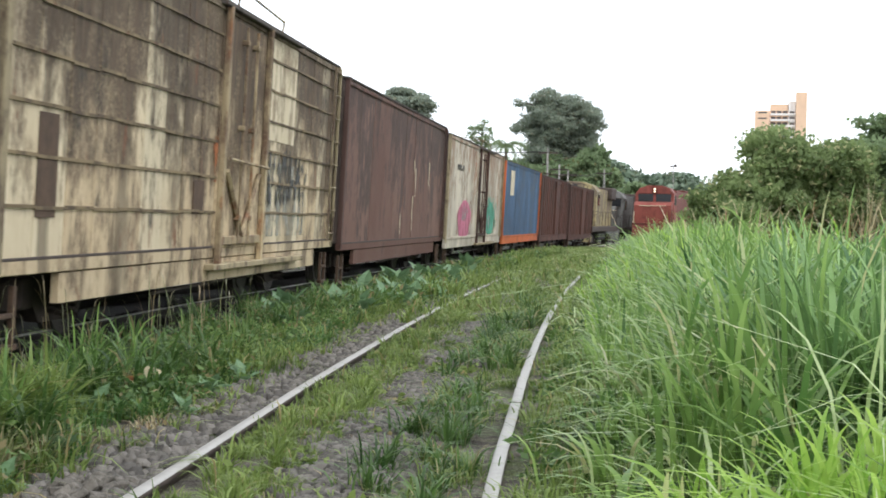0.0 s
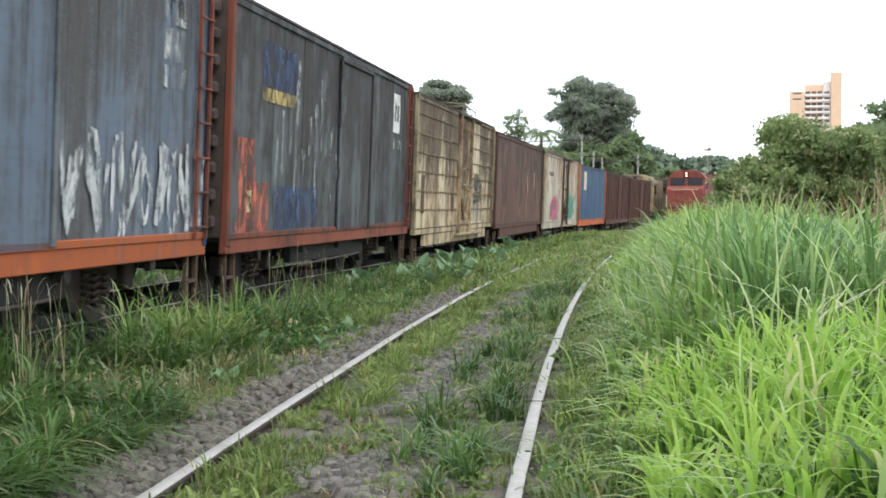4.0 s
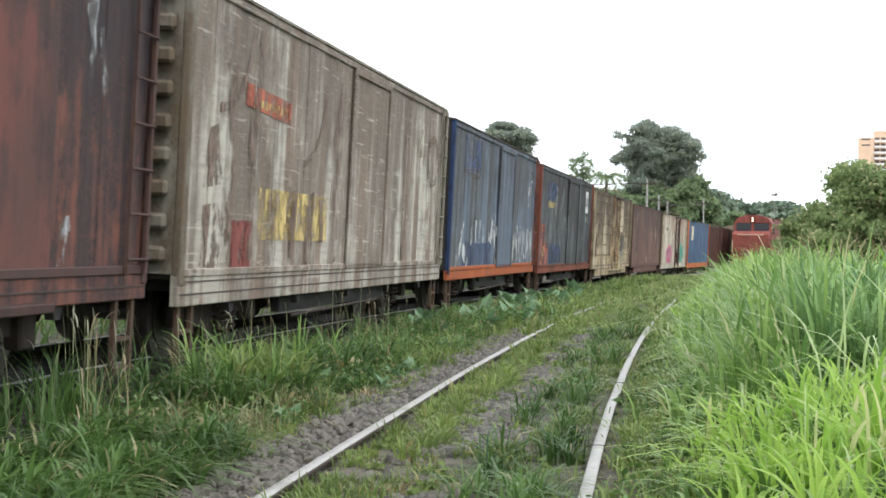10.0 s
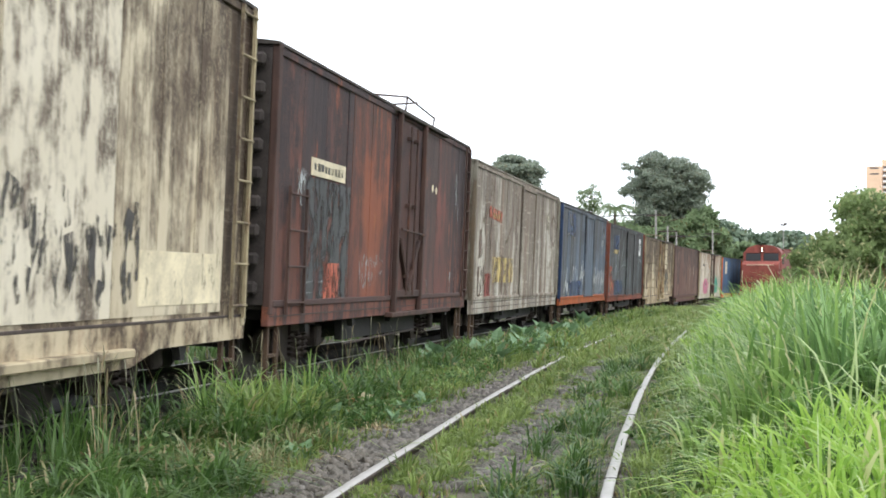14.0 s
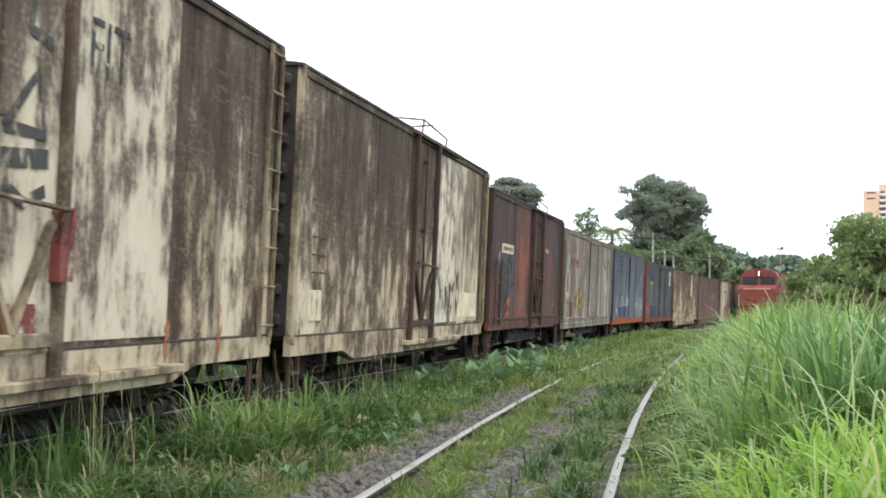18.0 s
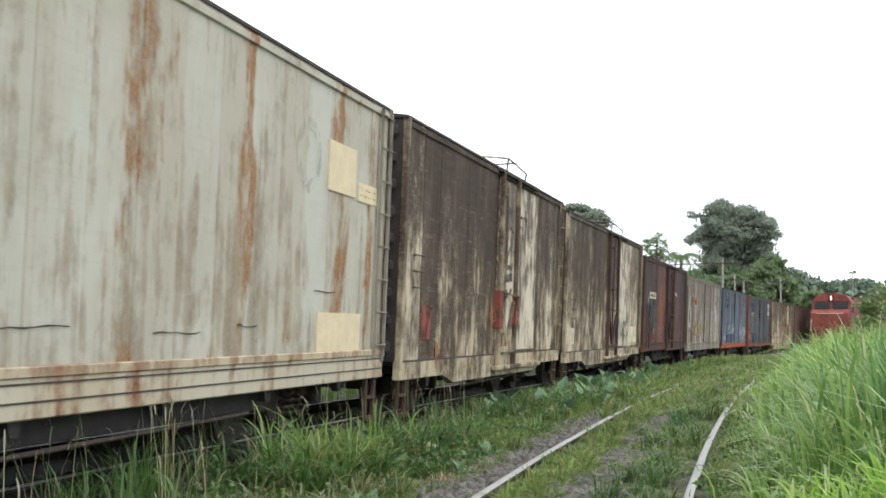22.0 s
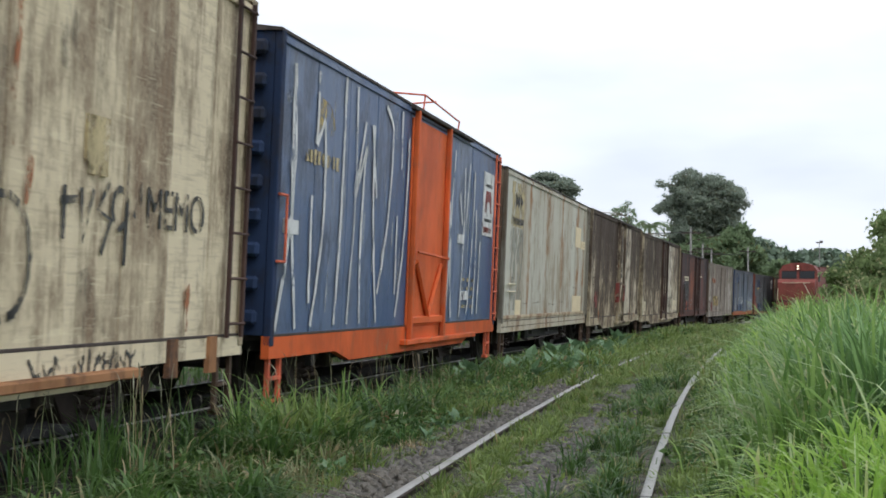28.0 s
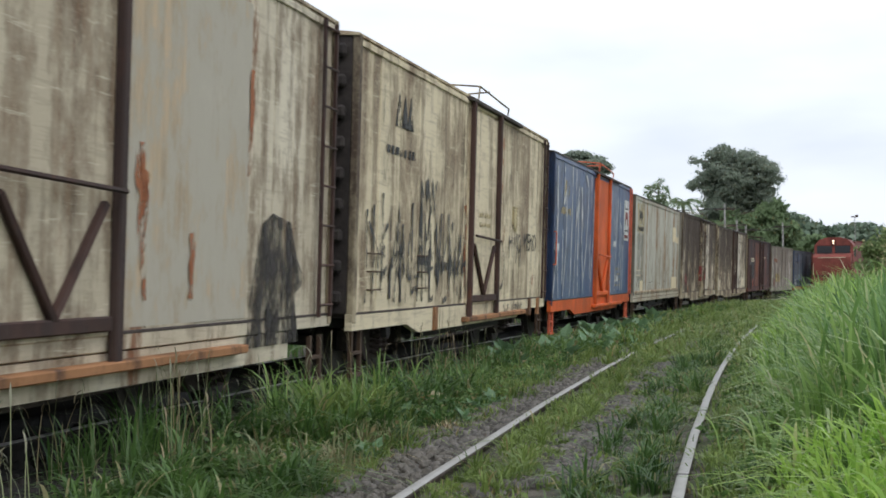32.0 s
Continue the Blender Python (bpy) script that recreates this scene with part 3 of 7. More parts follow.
def wagon(name, label, length, mats, top=3.5, door=None, panels=14, rib=False, skirt="straight", sill_z=(0.54, 0.79), horizontals=0, seed=0,
          lad_mat=None, end_mat=None, stirrup=None, roof_rail=True, rear_ladder=False, roof_mat=None):
    """A box wagon that runs along y. mats: wall, sill, door, frame."""
    rng = random.Random(seed)
    root = thing(name, label, "boxcar", "boxcars of the goods train")
    h = length / 2
    wall, sill, door_m, post = mats
    lad_mat, end_mat = lad_mat or post, end_mat or M_IRON
    z0, z1 = sill_z
    # core, roof, ends
    bm = bmesh.new()
    box(bm, -WALL + 0.02, WALL - 0.03, -h + 0.06, h - 0.06, z1 - 0.05, top - 0.02)
    part("body", bm, M_JOINT, root)
    bm = bmesh.new()
    sect = [(-WALL - 0.02, top - 0.02), (-WALL - 0.02, top + 0.01), (-WALL * 0.6, top + 0.07), (0, top + 0.11), (WALL * 0.6, top + 0.07), (WALL + 0.025, top + 0.01), (WALL + 0.025, top - 0.02)]
    ra, rb = ([bm.verts.new((x, y, z)) for x, z in sect] for y in (-h - 0.03, h + 0.03))
    bm.faces.new(ra)
    bm.faces.new(rb[::-1])
    for i in range(len(sect)):
        j = (i + 1) % len(sect)
        bm.faces.new((ra[j], ra[i], rb[i], rb[j]))
    part("roof", bm, roof_mat or M_ROOF, root, "grimy sheet roof")
    for s in (-1, 1):
        bm = bmesh.new()
        box(bm, -WALL + 0.05, WALL - 0.05, min(s * (h - 0.1), s * h), max(s * (h - 0.1), s * h), z1, top)
        end = part("end_wall", bm, end_mat, root, "dark corrugated end wall")
        for k in range(9):
            z = z1 + 0.1 + (top - z1 - 0.35) * k / 8
            bm = bmesh.new()
            soft_box(bm, -WALL + 0.12, WALL - 0.1, min(s * h, s * (h + 0.1)), max(s * h, s * (h + 0.1)), z, z + 0.14, 0.03)
            part("rib", bm, end_mat, end)
    # side sheets, one by one, on the two sides
    dy0, dy1 = door["span"] if door else (99, 99)
    edges = np.linspace(-h + 0.05, h - 0.05, panels + 1)
    for a, b in zip(edges[:-1], edges[1:]):
        off = rng.uniform(0, 0.012)
        lo, hi = z1, top
        bm = bmesh.new()
        soft_box(bm, WALL - 0.03, WALL + off, a + 0.006, b - 0.006, lo, hi, 0.006)
        part("panel", bm, wall, root)
    bm = bmesh.new()
    box(bm, -WALL, -WALL + 0.03, -h + 0.05, h - 0.05, z1, top)
    part("far_side", bm, wall, root)
    if rib:
        for y in edges[1:-1]:
            bm = bmesh.new()
            soft_box(bm, WALL + 0.004, WALL + 0.045, y - 0.035, y + 0.035, z1, top - 0.02, 0.008)
            part("post", bm, wall, root)
    for s in (-1, 1):
        bm = bmesh.new()
        soft_box(bm, WALL - 0.05, WALL + 0.03, min(s * h, s * (h - 0.12)), max(s * h, s * (h - 0.12)), z1 - 0.1, top, 0.01)
        part("corner_post", bm, post, root)
    for k in range(horizontals):
        z = z1 + (top - z1) * (k + 1) / (horizontals + 1)
        bm = bmesh.new()
        for a, b in zip(edges[:-1], edges[1:]):
            w = rng.uniform(-0.008, 0.008)
            box(bm, WALL + 0.006, WALL + 0.026, a + 0.004, b - 0.004, z - 0.014 + w, z + 0.014 + w)
        part("seam", bm, M_SEAM, root, "dark horizontal riveted seam")
    # side sill
    bm = bmesh.new()
    if skirt == "straight":
        soft_box(bm, WALL - 0.06, WALL + 0.02, -h, h, z0, z1 - 0.004, 0.01)
    elif skirt == "deep":
        soft_box(bm, WALL - 0.06, WALL + 0.02, -h, h, z1 - 0.12, z1 - 0.004, 0.008)
        prism(bm, [(-h + 1.3, z1 - 0.13), (-h + 1.3, z0 - 0.12), (h - 1.3, z0 - 0.12), (h - 1.3, z1 - 0.13)], WALL - 0.06, WALL + 0.005)
    else:
        prism(bm, [(-h, z1 - 0.004), (-h, z0 + 0.03), (-h + 2.3, z0 + 0.03), (-h + 2.9, z0 - 0.09), (h - 2.9, z0 - 0.09), (h - 2.3, z0 + 0.03), (h, z0 + 0.03), (h, z1 - 0.004)],
              WALL - 0.06, WALL + 0.02)
    part("side_sill", bm, sill, root)
    if z1 > 0.82 and skirt == "straight":
        for z in (z0 + 0.1, z0 + 0.21):
            bm = bmesh.new()
            box(bm, WALL + 0.012, WALL + 0.026, -h + 0.02, h - 0.02, z, z + 0.012)
            part("sill_seam", bm, M_IRON, root, "dark seam along the sill")
    bm = bmesh.new()
    soft_box(bm, -WALL, -WALL + 0.06, -h, h, z0, z1 - 0.004, 0.01)
    part("side_sill", bm, sill, root)
    bm = bmesh.new()
    if skirt == "straight":
        soft_box(bm, WALL + 0.005, WALL + 0.035, -h + 0.1, h - 0.1, z1 - 0.02, z1 + 0.05, 0.008)
    else:
        soft_box(bm, WALL + 0.005, WALL + 0.024, -h + 0.1, h - 0.1, z1 - 0.012, z1 + 0.012, 0.004)
    part("lower_rail", bm, sill if skirt == "straight" else M_IRON, root)
    bm = bmesh.new()
    soft_box(bm, WALL + 0.005, WALL + 0.03, -h + 0.1, h - 0.1, top - 0.12, top - 0.05, 0.008)
    part("upper_rail", bm, wall, root)
    for k in range(5):
        y = -h + 1.6 + (length - 3.2) * k / 4
        bm = bmesh.new()
        prism(bm, [(y - 0.1, z0 + 0.03), (y - 0.05, z0 - 0.1), (y + 0.05, z0 - 0.1), (y + 0.1, z0 + 0.03)], WALL - 0.09, WALL - 0.02)
        part("bracket", bm, M_BLACK, root)
    # door
    if door:
        x = WALL + 0.035
        bm = bmesh.new()
        soft_box(bm, WALL, x, dy0, dy1, z1 - 0.02, top - 0.16, 0.012)
        dr = part("door", bm, door_m, root, door.get("label", ""))
        style = door.get("style", "plug")
        if style == "plug":
            for y in (dy0 + 0.06, dy1 - 0.06):
                bm = bmesh.new()
                soft_box(bm, x, x + 0.07, y - 0.05, y + 0.05, z1 - 0.2, top - 0.06, 0.012)
                part("door_post", bm, door.get("post", door_m), dr)
            for k in door.get("rods", (0.28, 0.62)):
                bm = bmesh.new()
                y = dy0 + (dy1 - dy0) * (0.2 + k * 0.7)
                bar(bm, (x + 0.05, y, z1 + 0.05), (x + 0.05, y, top - 0.2), 0.018, 6)
                part("lock_rod", bm, door.get("post", door_m), dr)
                for q in (0.12, 0.5, 0.86):
                    bm = bmesh.new()
                    zz = z1 + (top - z1) * q
                    soft_box(bm, x, x + 0.075, y - 0.05, y + 0.05, zz - 0.03, zz + 0.03, 0.008)
                    part("rod_guide", bm, door.get("post", door_m), dr)
            bm = bmesh.new()
            bar(bm, (x + 0.1, dy0 + 0.1, z1 + 0.98), (x + 0.1, dy1 - 0.1, z1 + 0.94), 0.02, 6)
            part("door_handle", bm, door.get("post", door_m), dr)
            for s in (-1, 1):
                bm = bmesh.new()
                c = (dy0 + dy1) / 2
                bar(bm, (x + 0.03, c + s * (dy1 - dy0) * 0.36, z1 + 0.85), (x + 0.03, c, z1 + 0.12), 0.035, 5)
                part("brace", bm, door.get("post", door_m), dr)
            bm = bmesh.new()
            soft_box(bm, x, x + 0.05, dy0 + 0.15, dy1 - 0.15, z1 + 0.02, z1 + 0.12, 0.01)
            part("latch_box", bm, door.get("post", door_m), dr)
        else:
            for y in (dy0, dy1):
                bm = bmesh.new()
                soft_box(bm, x, x + 0.03, y - 0.04, y + 0.04, z1, top - 0.14, 0.008)
                part("door_edge", bm, door.get("post", door_m), dr)
            bm = bmesh.new()
            soft_box(bm, x, x + 0.03, dy0, dy1, top - 0.2, top - 0.12, 0.008)
            part("door_edge", bm, door.get("post", door_m), dr)
        if style == "plug":
            bm = bmesh.new()
            soft_box(bm, WALL, WALL + 0.12, dy0 - 0.25, dy1 + 2.4, z1 - 0.25, z1 - 0.18, 0.01)
            part("door_track", bm, door.get("track", post), root)
            bm = bmesh.new()
            soft_box(bm, WALL, WALL + 0.1, dy0 - 0.2, dy1 + 1.8, top - 0.08, top - 0.02, 0.01)
            part("door_hanger", bm, M_ROOF, root)
        if roof_rail:
            c0, c1 = dy0 + 0.65, dy1 + 0.85
            bm = bmesh.new()
            for a, b in (((WALL, c0, top), (WALL + 0.02, c0, top + 0.22)), ((WALL, c1, top), (WALL + 0.02, c1, top + 0.14)), ((WALL + 0.02, c0, top + 0.22), (WALL + 0.02, c1, top + 0.14)),
                         ((WALL - 0.75, c0, top + 0.1), (WALL - 0.75, c0, top + 0.27)), ((WALL + 0.02, c0, top + 0.22), (WALL - 0.75, c0, top + 0.27)),
                         ((WALL - 0.75, c0, top + 0.27), (WALL - 0.5, c0 + 1.0, top + 0.22)), ((WALL + 0.02, c0 + 0.7, top + 0.22), (WALL - 0.5, c0 + 1.0, top + 0.22))):
                bar(bm, a, b, 0.014, 5)
            part("roof_grab_rail", bm, door.get("rail", post), root)
    # ladders at the corners and steps below
    ladder(root, h - 0.52, h - 0.14, z1 - 0.02, top - 0.05, WALL + 0.02, lad_mat, 8)
    if rear_ladder:
        ladder(root, -h + 0.5, -h + 1.15, z1 - 0.1, z1 + 1.25, WALL + 0.02, lad_mat, 4)
    for s, yy in ((1, h - 0.33), (-1, -h + 0.33)):
        bm = bmesh.new()
        for y in (yy - 0.17, yy + 0.17):
            box(bm, WALL - 0.06, WALL - 0.02, y - 0.03, y + 0.03, 0.12, z0 + 0.05)
        box(bm, WALL - 0.08, WALL, yy - 0.2, yy + 0.2, 0.12, 0.16)
        box(bm, WALL - 0.07, WALL - 0.01, yy - 0.18, yy + 0.18, 0.36, 0.39)
        part("step", bm, stirrup or M_RUSTBAR, root)
    # underframe
    bm = bmesh.new()
    box(bm, -0.25, 0.25, -h, h, 0.55, z1)
    frame_ob = part("underframe", bm, M_BLACK, root)
    for k in range(9):
        y = -h + 0.3 + (length - 0.6) * k / 8
        bm = bmesh.new()
        box(bm, -WALL + 0.1, WALL - 0.08, y - 0.05, y + 0.05, z1 - 0.16, z1 - 0.06)
        part("cross_bearer", bm, M_BLACK, frame_ob)
    for x in (-1.3, 1.3):
        bm = bmesh.new()
        soft_box(bm, x - 0.05, x + 0.05, -h + 3.7, h - 3.7, 0.4, z1 - 0.06, 0.01)
        part("side_stringer", bm, M_BLACK, root, "black girder under the floor")
    bm = bmesh.new()
    bar(bm, (0.55, -0.9, 0.52), (0.55, 0.3, 0.52), 0.2, 12)
    part("brake_reservoir", bm, M_BLACK, root)
    bm = bmesh.new()
    bar(bm, (0.9, -h + 3.4, 0.62), (0.9, h - 3.4, 0.62), 0.025, 6)
    part("brake_rod", bm, M_IRON, root)
    bm = bmesh.new()
    bar(bm, (1.4, -2.4, 0.36), (1.4, 2.0, 0.4), 0.018, 6)
    part("brake_pipe", bm, M_IRON, root)
    for s in (-1, 1):
        bm = bmesh.new()
        soft_box(bm, -0.12, 0.12, min(s * h, s * (h + 0.42)), max(s * h, s * (h + 0.42)), 0.72, 0.96, 0.03)
        part("coupler", bm, M_IRON, root)
        bm = bmesh.new()
        bar(bm, (0.3, s * h, 0.72), (0.2, s * (h + 0.4), 0.35), 0.03, 6)
        part("air_hose", bm, M_BLACK, root)
    for s in (-1, 1):
        bg = shared("bogie", BOGIE, root, pose(0, s * (h - 2.3), 0))
        for w in (-0.13, 0.13):
            shared("spring", SPRING, bg, pose(0, w, 0))
        for w in (-0.87, 0.87):
            WHEELS.append(shared("wheelset", WHEELSET, bg, pose(0, w, 0.44)))
    return root


M_ENDGRIME = plain("grimy_end_wall", (0.035, 0.028, 0.025), 0.9, 0, 0.5, 4.0)
M_JOINT = plain("grimy_joints", (0.035, 0.027, 0.022), 0.9)
M_ROOF = weathered("wagon_roof", (0.10, 0.085, 0.075), (0.03, 0.027, 0.025), (0.12, 0.06, 0.035), 5, 0.5, 0, 0.4)
M_SEAM = weathered("rusty_seam", (0.26, 0.2, 0.12), (0.06, 0.045, 0.035), (0.2, 0.09, 0.05), 17, 0.6, 0, 0.5)
ORANGE = weathered("orange_sill_paint", (0.74, 0.145, 0.04), (0.3, 0.1, 0.05), (0.25, 0.09, 0.04), 11, 0.12, 0, 0.1, 0.06, 0.6)
DULL_ORANGE = weathered("dull_orange_sill_paint", (0.56, 0.15, 0.055), (0.2, 0.08, 0.05), (0.2, 0.09, 0.05), 18, 0.3, 0, 0.3, 0.06, 0.7)
CREAM_POST = weathered("cream_post_paint", (0.42, 0.35, 0.22), (0.07, 0.05, 0.04), (0.18, 0.08, 0.04), 12, 0.5, 0, 0.6)
BROWN_POST = weathered("brown_post_paint", (0.10, 0.06, 0.05), (0.04, 0.03, 0.028), (0.17, 0.07, 0.04), 13, 0.4, 0, 0.6)
STAINED_SILL = weathered("rusty_cream_sill", (0.56, 0.48, 0.34), (0.055, 0.04, 0.032), (0.26, 0.11, 0.055), 16, 0.85, 0, 0.6, 0.04, fade=(0.42, 0.33, 0.21))
RUST_SILL = weathered("rust_stained_sill", (0.54, 0.49, 0.38), (0.22, 0.15, 0.1), (0.3, 0.13, 0.06), 19, 0.5, 0, 0.75, 0.03, fade=(0.5, 0.42, 0.29))
RUST_TRACK = weathered("rusty_door_track", (0.42, 0.21, 0.1), (0.07, 0.045, 0.035), (0.34, 0.13, 0.05), 20, 0.6, 0, 0.6)
STAINED_POST = weathered("stained_cream_post", (0.5, 0.42, 0.28), (0.05, 0.036, 0.03), (0.2, 0.085, 0.045), 46, 0.9, 0.3, 0.5, soft=0.1)
GREY_POST = weathered("grey_post_paint", (0.28, 0.26, 0.21), (0.09, 0.07, 0.05), (0.15, 0.08, 0.05), 14, 0.5, 0, 0.5)
BLUE_END = weathered("blue_end_paint", (0.035, 0.06, 0.13), (0.02, 0.022, 0.03), (0.1, 0.05, 0.03), 15, 0.4, 0, 0.2)

# gaps between the wagons at 16 s, from the front of the train to its rear
GAPS = {"Z": 155.8, "A": 142.4, "B": 128.98, "C": 115.53, "D": 101.57, "E": 87.74, "F": 74.01, "G": 60.66, "H": 48.1, "I": 34.48, "J": 21.76, "K": 7.67, "L": -5.69, "M": -18.75, "N": -32.1, "O": -45.55, "P": -59.0}
TRAIN = []                        # (thing, place of its middle at 16 s)


def coupled(key, *args, **kw):
    """A wagon with its front at the gap before it and its rear at its own."""
    keys = list(GAPS)
    rear, front = GAPS[key], GAPS[keys[keys.index(key) - 1]]
    root = wagon("boxcar", args[0], front - rear - 0.8, *args[1:], **kw)
    TRAIN.append((root, (front + rear) / 2))
    return root


def side_text(root, words, y, z, size, mat, name="lettering", label=""):
    """Words on the wagon's side, in the built-in font, that read towards the front."""
    cu = bpy.data.curves.new(name, "FONT")
    cu.body, cu.size, cu.extrude = words, size, 0.002
    tmp = new(name, cu)
    me = bpy.data.meshes.new_from_object(tmp.evaluated_get(bpy.context.evaluated_depsgraph_get()))
    bpy.data.objects.remove(tmp)
    bpy.data.curves.remove(cu)
    me.materials.clear()
    me.materials.append(mat)
    ob = new(name, me)
    ob.parent = root
    ob.matrix_basis = Matrix.Translation((WALL + 0.022, y, z)) @ Euler((radians(90), 0, radians(90))).to_matrix().to_4x4()
    if label:
        ob["label"] = label
    return ob


def sheet(root, name, mat, y0, y1, z0, z1, label="", thick=0.018):
    """A flat painted field or plate on the wall."""
    bm = bmesh.new()
    box(bm, WALL + 0.004, WALL + thick, y0, y1, z0, z1)
    return part(name, bm, mat, root, label)


def lettering_bars(root, mat, y0, y1, z0, z1, n, seed, label="worn unreadable lettering", proud=0.018):
    rng = random.Random(seed)
    w = (y1 - y0) / n
    for k in range(n):
        a = y0 + k * w
        b = a + w * rng.uniform(0.5, 0.8)
        bm = bmesh.new()
        box(bm, WALL + proud, WALL + proud + 0.003, a, b, z0 + rng.uniform(0, 0.02), z1 - rng.uniform(0, 0.02))
        part("lettering", bm, mat, root, label)


def drips(root, mat, spans, seed, label, width=0.06):
    """Runs of spray paint: wavering near-upright strokes, y, z low, z high each."""
    rng = random.Random(seed)
    for y, za, zb in spans:
        n = 7
        lean = rng.uniform(-0.1, 0.1)
        pts = [(y + lean * i / n + rng.uniform(-0.025, 0.025), zb + (za - zb) * i / (n - 1)) for i in range(n)]
        bm = bmesh.new()
        stroke(bm, pts, [width * rng.uniform(0.6, 1.2) * (1 - 0.4 * i / n) for i in range(n)], WALL + 0.02)
        part("graffiti", bm, mat, root, label)


def runs(root, mat, lines, seed, label, width=0.07):
    """Sprayed lines that waver: y and z of the start, of the end, and how far the line bows."""
    rng = random.Random(seed)
    for ya, za, yb, zb, bow in lines:
        n = max(4, int(abs(za - zb) / 0.18))
        pts = [(ya + (yb - ya) * k / n + bow * math.sin(math.pi * k / n) + rng.uniform(-0.012, 0.012), za + (zb - za) * k / n) for k in range(n + 1)]
        bm = bmesh.new()
        stroke(bm, pts, [width * rng.uniform(0.75, 1.2) for _ in pts], WALL + 0.02)
        part("graffiti", bm, mat, root, label)


def scrawl(root, mat, y0, y1, z0, z1, n, seed, label, width=0.05, lines=0.45, hooks=0.75):
    """Graffiti: quick angular strokes within a field."""
    rng = random.Random(seed)
    step = (y1 - y0) / n
    for k in range(n):
        y = y0 + k * step
        hgt = (z1 - z0) * rng.uniform(0.5, 1)
        za = z0 + rng.uniform(0, (z1 - z0) - hgt)
        kind = rng.random()
        if kind < lines:
            pts = [(y + rng.uniform(0, 0.1), za + hgt), (y + rng.uniform(0, 0.1), za + hgt * 0.5), (y + rng.uniform(-0.05, 0.1), za)]
        elif kind < hooks:
            pts = [(y, za + hgt), (y + step * 0.4, za + hgt * 0.2), (y + step * 0.9, za + hgt * 0.8)]
        else:
            pts = [(y + step * (0.5 + 0.45 * math.cos(a)), za + hgt * (0.5 + 0.5 * math.sin(a))) for a in np.linspace(0.4, 5.9, 9)]
        bm = bmesh.new()
        stroke(bm, pts, [width * rng.uniform(0.6, 1.2) for _ in pts], WALL + 0.02)
        part("graffiti", bm, mat, root, label)


def tag_row(root, mat, y0, y1, z0, z1, seed, label, width=0.06, step=0.27, kinds="AVYINXLH", ragged=0.25, off=0.02):
    """A row of tall thin sprayed letters without meaning, with ragged tops and feet that ran down."""
    rng = random.Random(seed)
    y = y0
    while y < y1 - step * 0.6:
        w = step * rng.uniform(0.75, 1.25)
        hi, lo = z1 - (z1 - z0) * ragged * rng.random(), z0 + (z1 - z0) * 0.15 * rng.random()
        mid = lo + (hi - lo) * rng.uniform(0.35, 0.6)
        k = rng.choice(kinds)
        lines = {"A": [[(0, lo), (0.5, hi), (1, lo)], [(0.2, mid), (0.85, mid + 0.04)]], "V": [[(0, hi), (0.5, lo), (0.95, hi - 0.1)]], "Y": [[(0, hi), (0.5, mid), (1, hi)], [(0.5, mid), (0.48, lo)]],
                 "I": [[(0.5, hi), (0.45, lo)]], "N": [[(0.1, lo), (0.1, hi), (0.8, lo), (0.85, hi)]], "X": [[(0, hi), (1, lo)], [(1, hi), (0, lo)]],
                 "L": [[(0.2, hi), (0.2, lo), (0.9, lo + 0.05)]], "H": [[(0.1, hi), (0.1, lo)], [(0.9, hi), (0.9, lo)], [(0.1, mid), (0.9, mid)]]}[k]
        for n, ln in enumerate(lines):
            bm = bmesh.new()
            pts = []
            for (a, za), (b, zb) in zip(ln[:-1], ln[1:]):
                for q in range(6):
                    t = q / 6
                    pts.append((y + w * (a + (b - a) * t) + rng.uniform(-0.012, 0.012), za + (zb - za) * t))
            pts.append((y + w * ln[-1][0], ln[-1][1]))
            stroke(bm, pts, [width * rng.uniform(0.75, 1.2) for _ in pts], WALL + off + 0.0015 * n)
            part("graffiti", bm, mat, root, label)
        y += w * rng.uniform(0.85, 1.15)


def grab_irons(root, y, z0, mat, n=3, length=0.42):
    """Short round bars, one above the other, bent in to the wall at their ends."""
    for k in range(n):
        z = z0 + 0.2 * k
        bm = bmesh.new()
        bar(bm, (WALL + 0.05, y, z), (WALL + 0.05, y + length, z), 0.009, 6)
        for q in (y, y + length):
            bar(bm, (WALL, q, z), (WALL + 0.05, q, z), 0.009, 6)
        part("grab_iron", bm, mat, root)

M_WHITE = worn("white_spray", (0.62, 0.63, 0.61), 0.2)
M_WORNWHITE = worn("rubbed_white_spray", (0.5, 0.52, 0.52), 0.45, soft=0.12)
M_GREYSPRAY = worn("faded_white_spray", (0.42, 0.44, 0.44), 0.62, soft=0.2)
M_BLACKSPRAY = worn("black_spray", (0.05, 0.05, 0.047), 0.48)
M_SOOT = worn("sooty_smudge", (0.1, 0.09, 0.075), 0.7, 0.85, 0.3, 2.0, 0.3)
M_SMEAR = worn("black_smear", (0.06, 0.055, 0.05), 0.68)
M_YELLOW = worn("faded_yellow_paint", (0.55, 0.42, 0.16), 0.5, soft=0.14)
M_REDPAINT = worn("faded_red_paint", (0.21, 0.05, 0.04), 0.4)
M_ORANGEWORN = worn("orange_red_worn", (0.4, 0.105, 0.06), 0.36, 0.75, 0.45, 2.0, 0.16)
M_ORANGEPAINT = plain("orange_red_paint", (0.62, 0.13, 0.06), 0.7, 0, 0.25)
M_CREAMPAINT = worn("cream_plate", (0.64, 0.56, 0.39), 0.1)
M_BLUEPAINT = worn("old_blue_paint", (0.045, 0.075, 0.16), 0.36, soft=0.22)
M_PINK = worn("pink_spray", (0.5, 0.15, 0.23), 0.12)
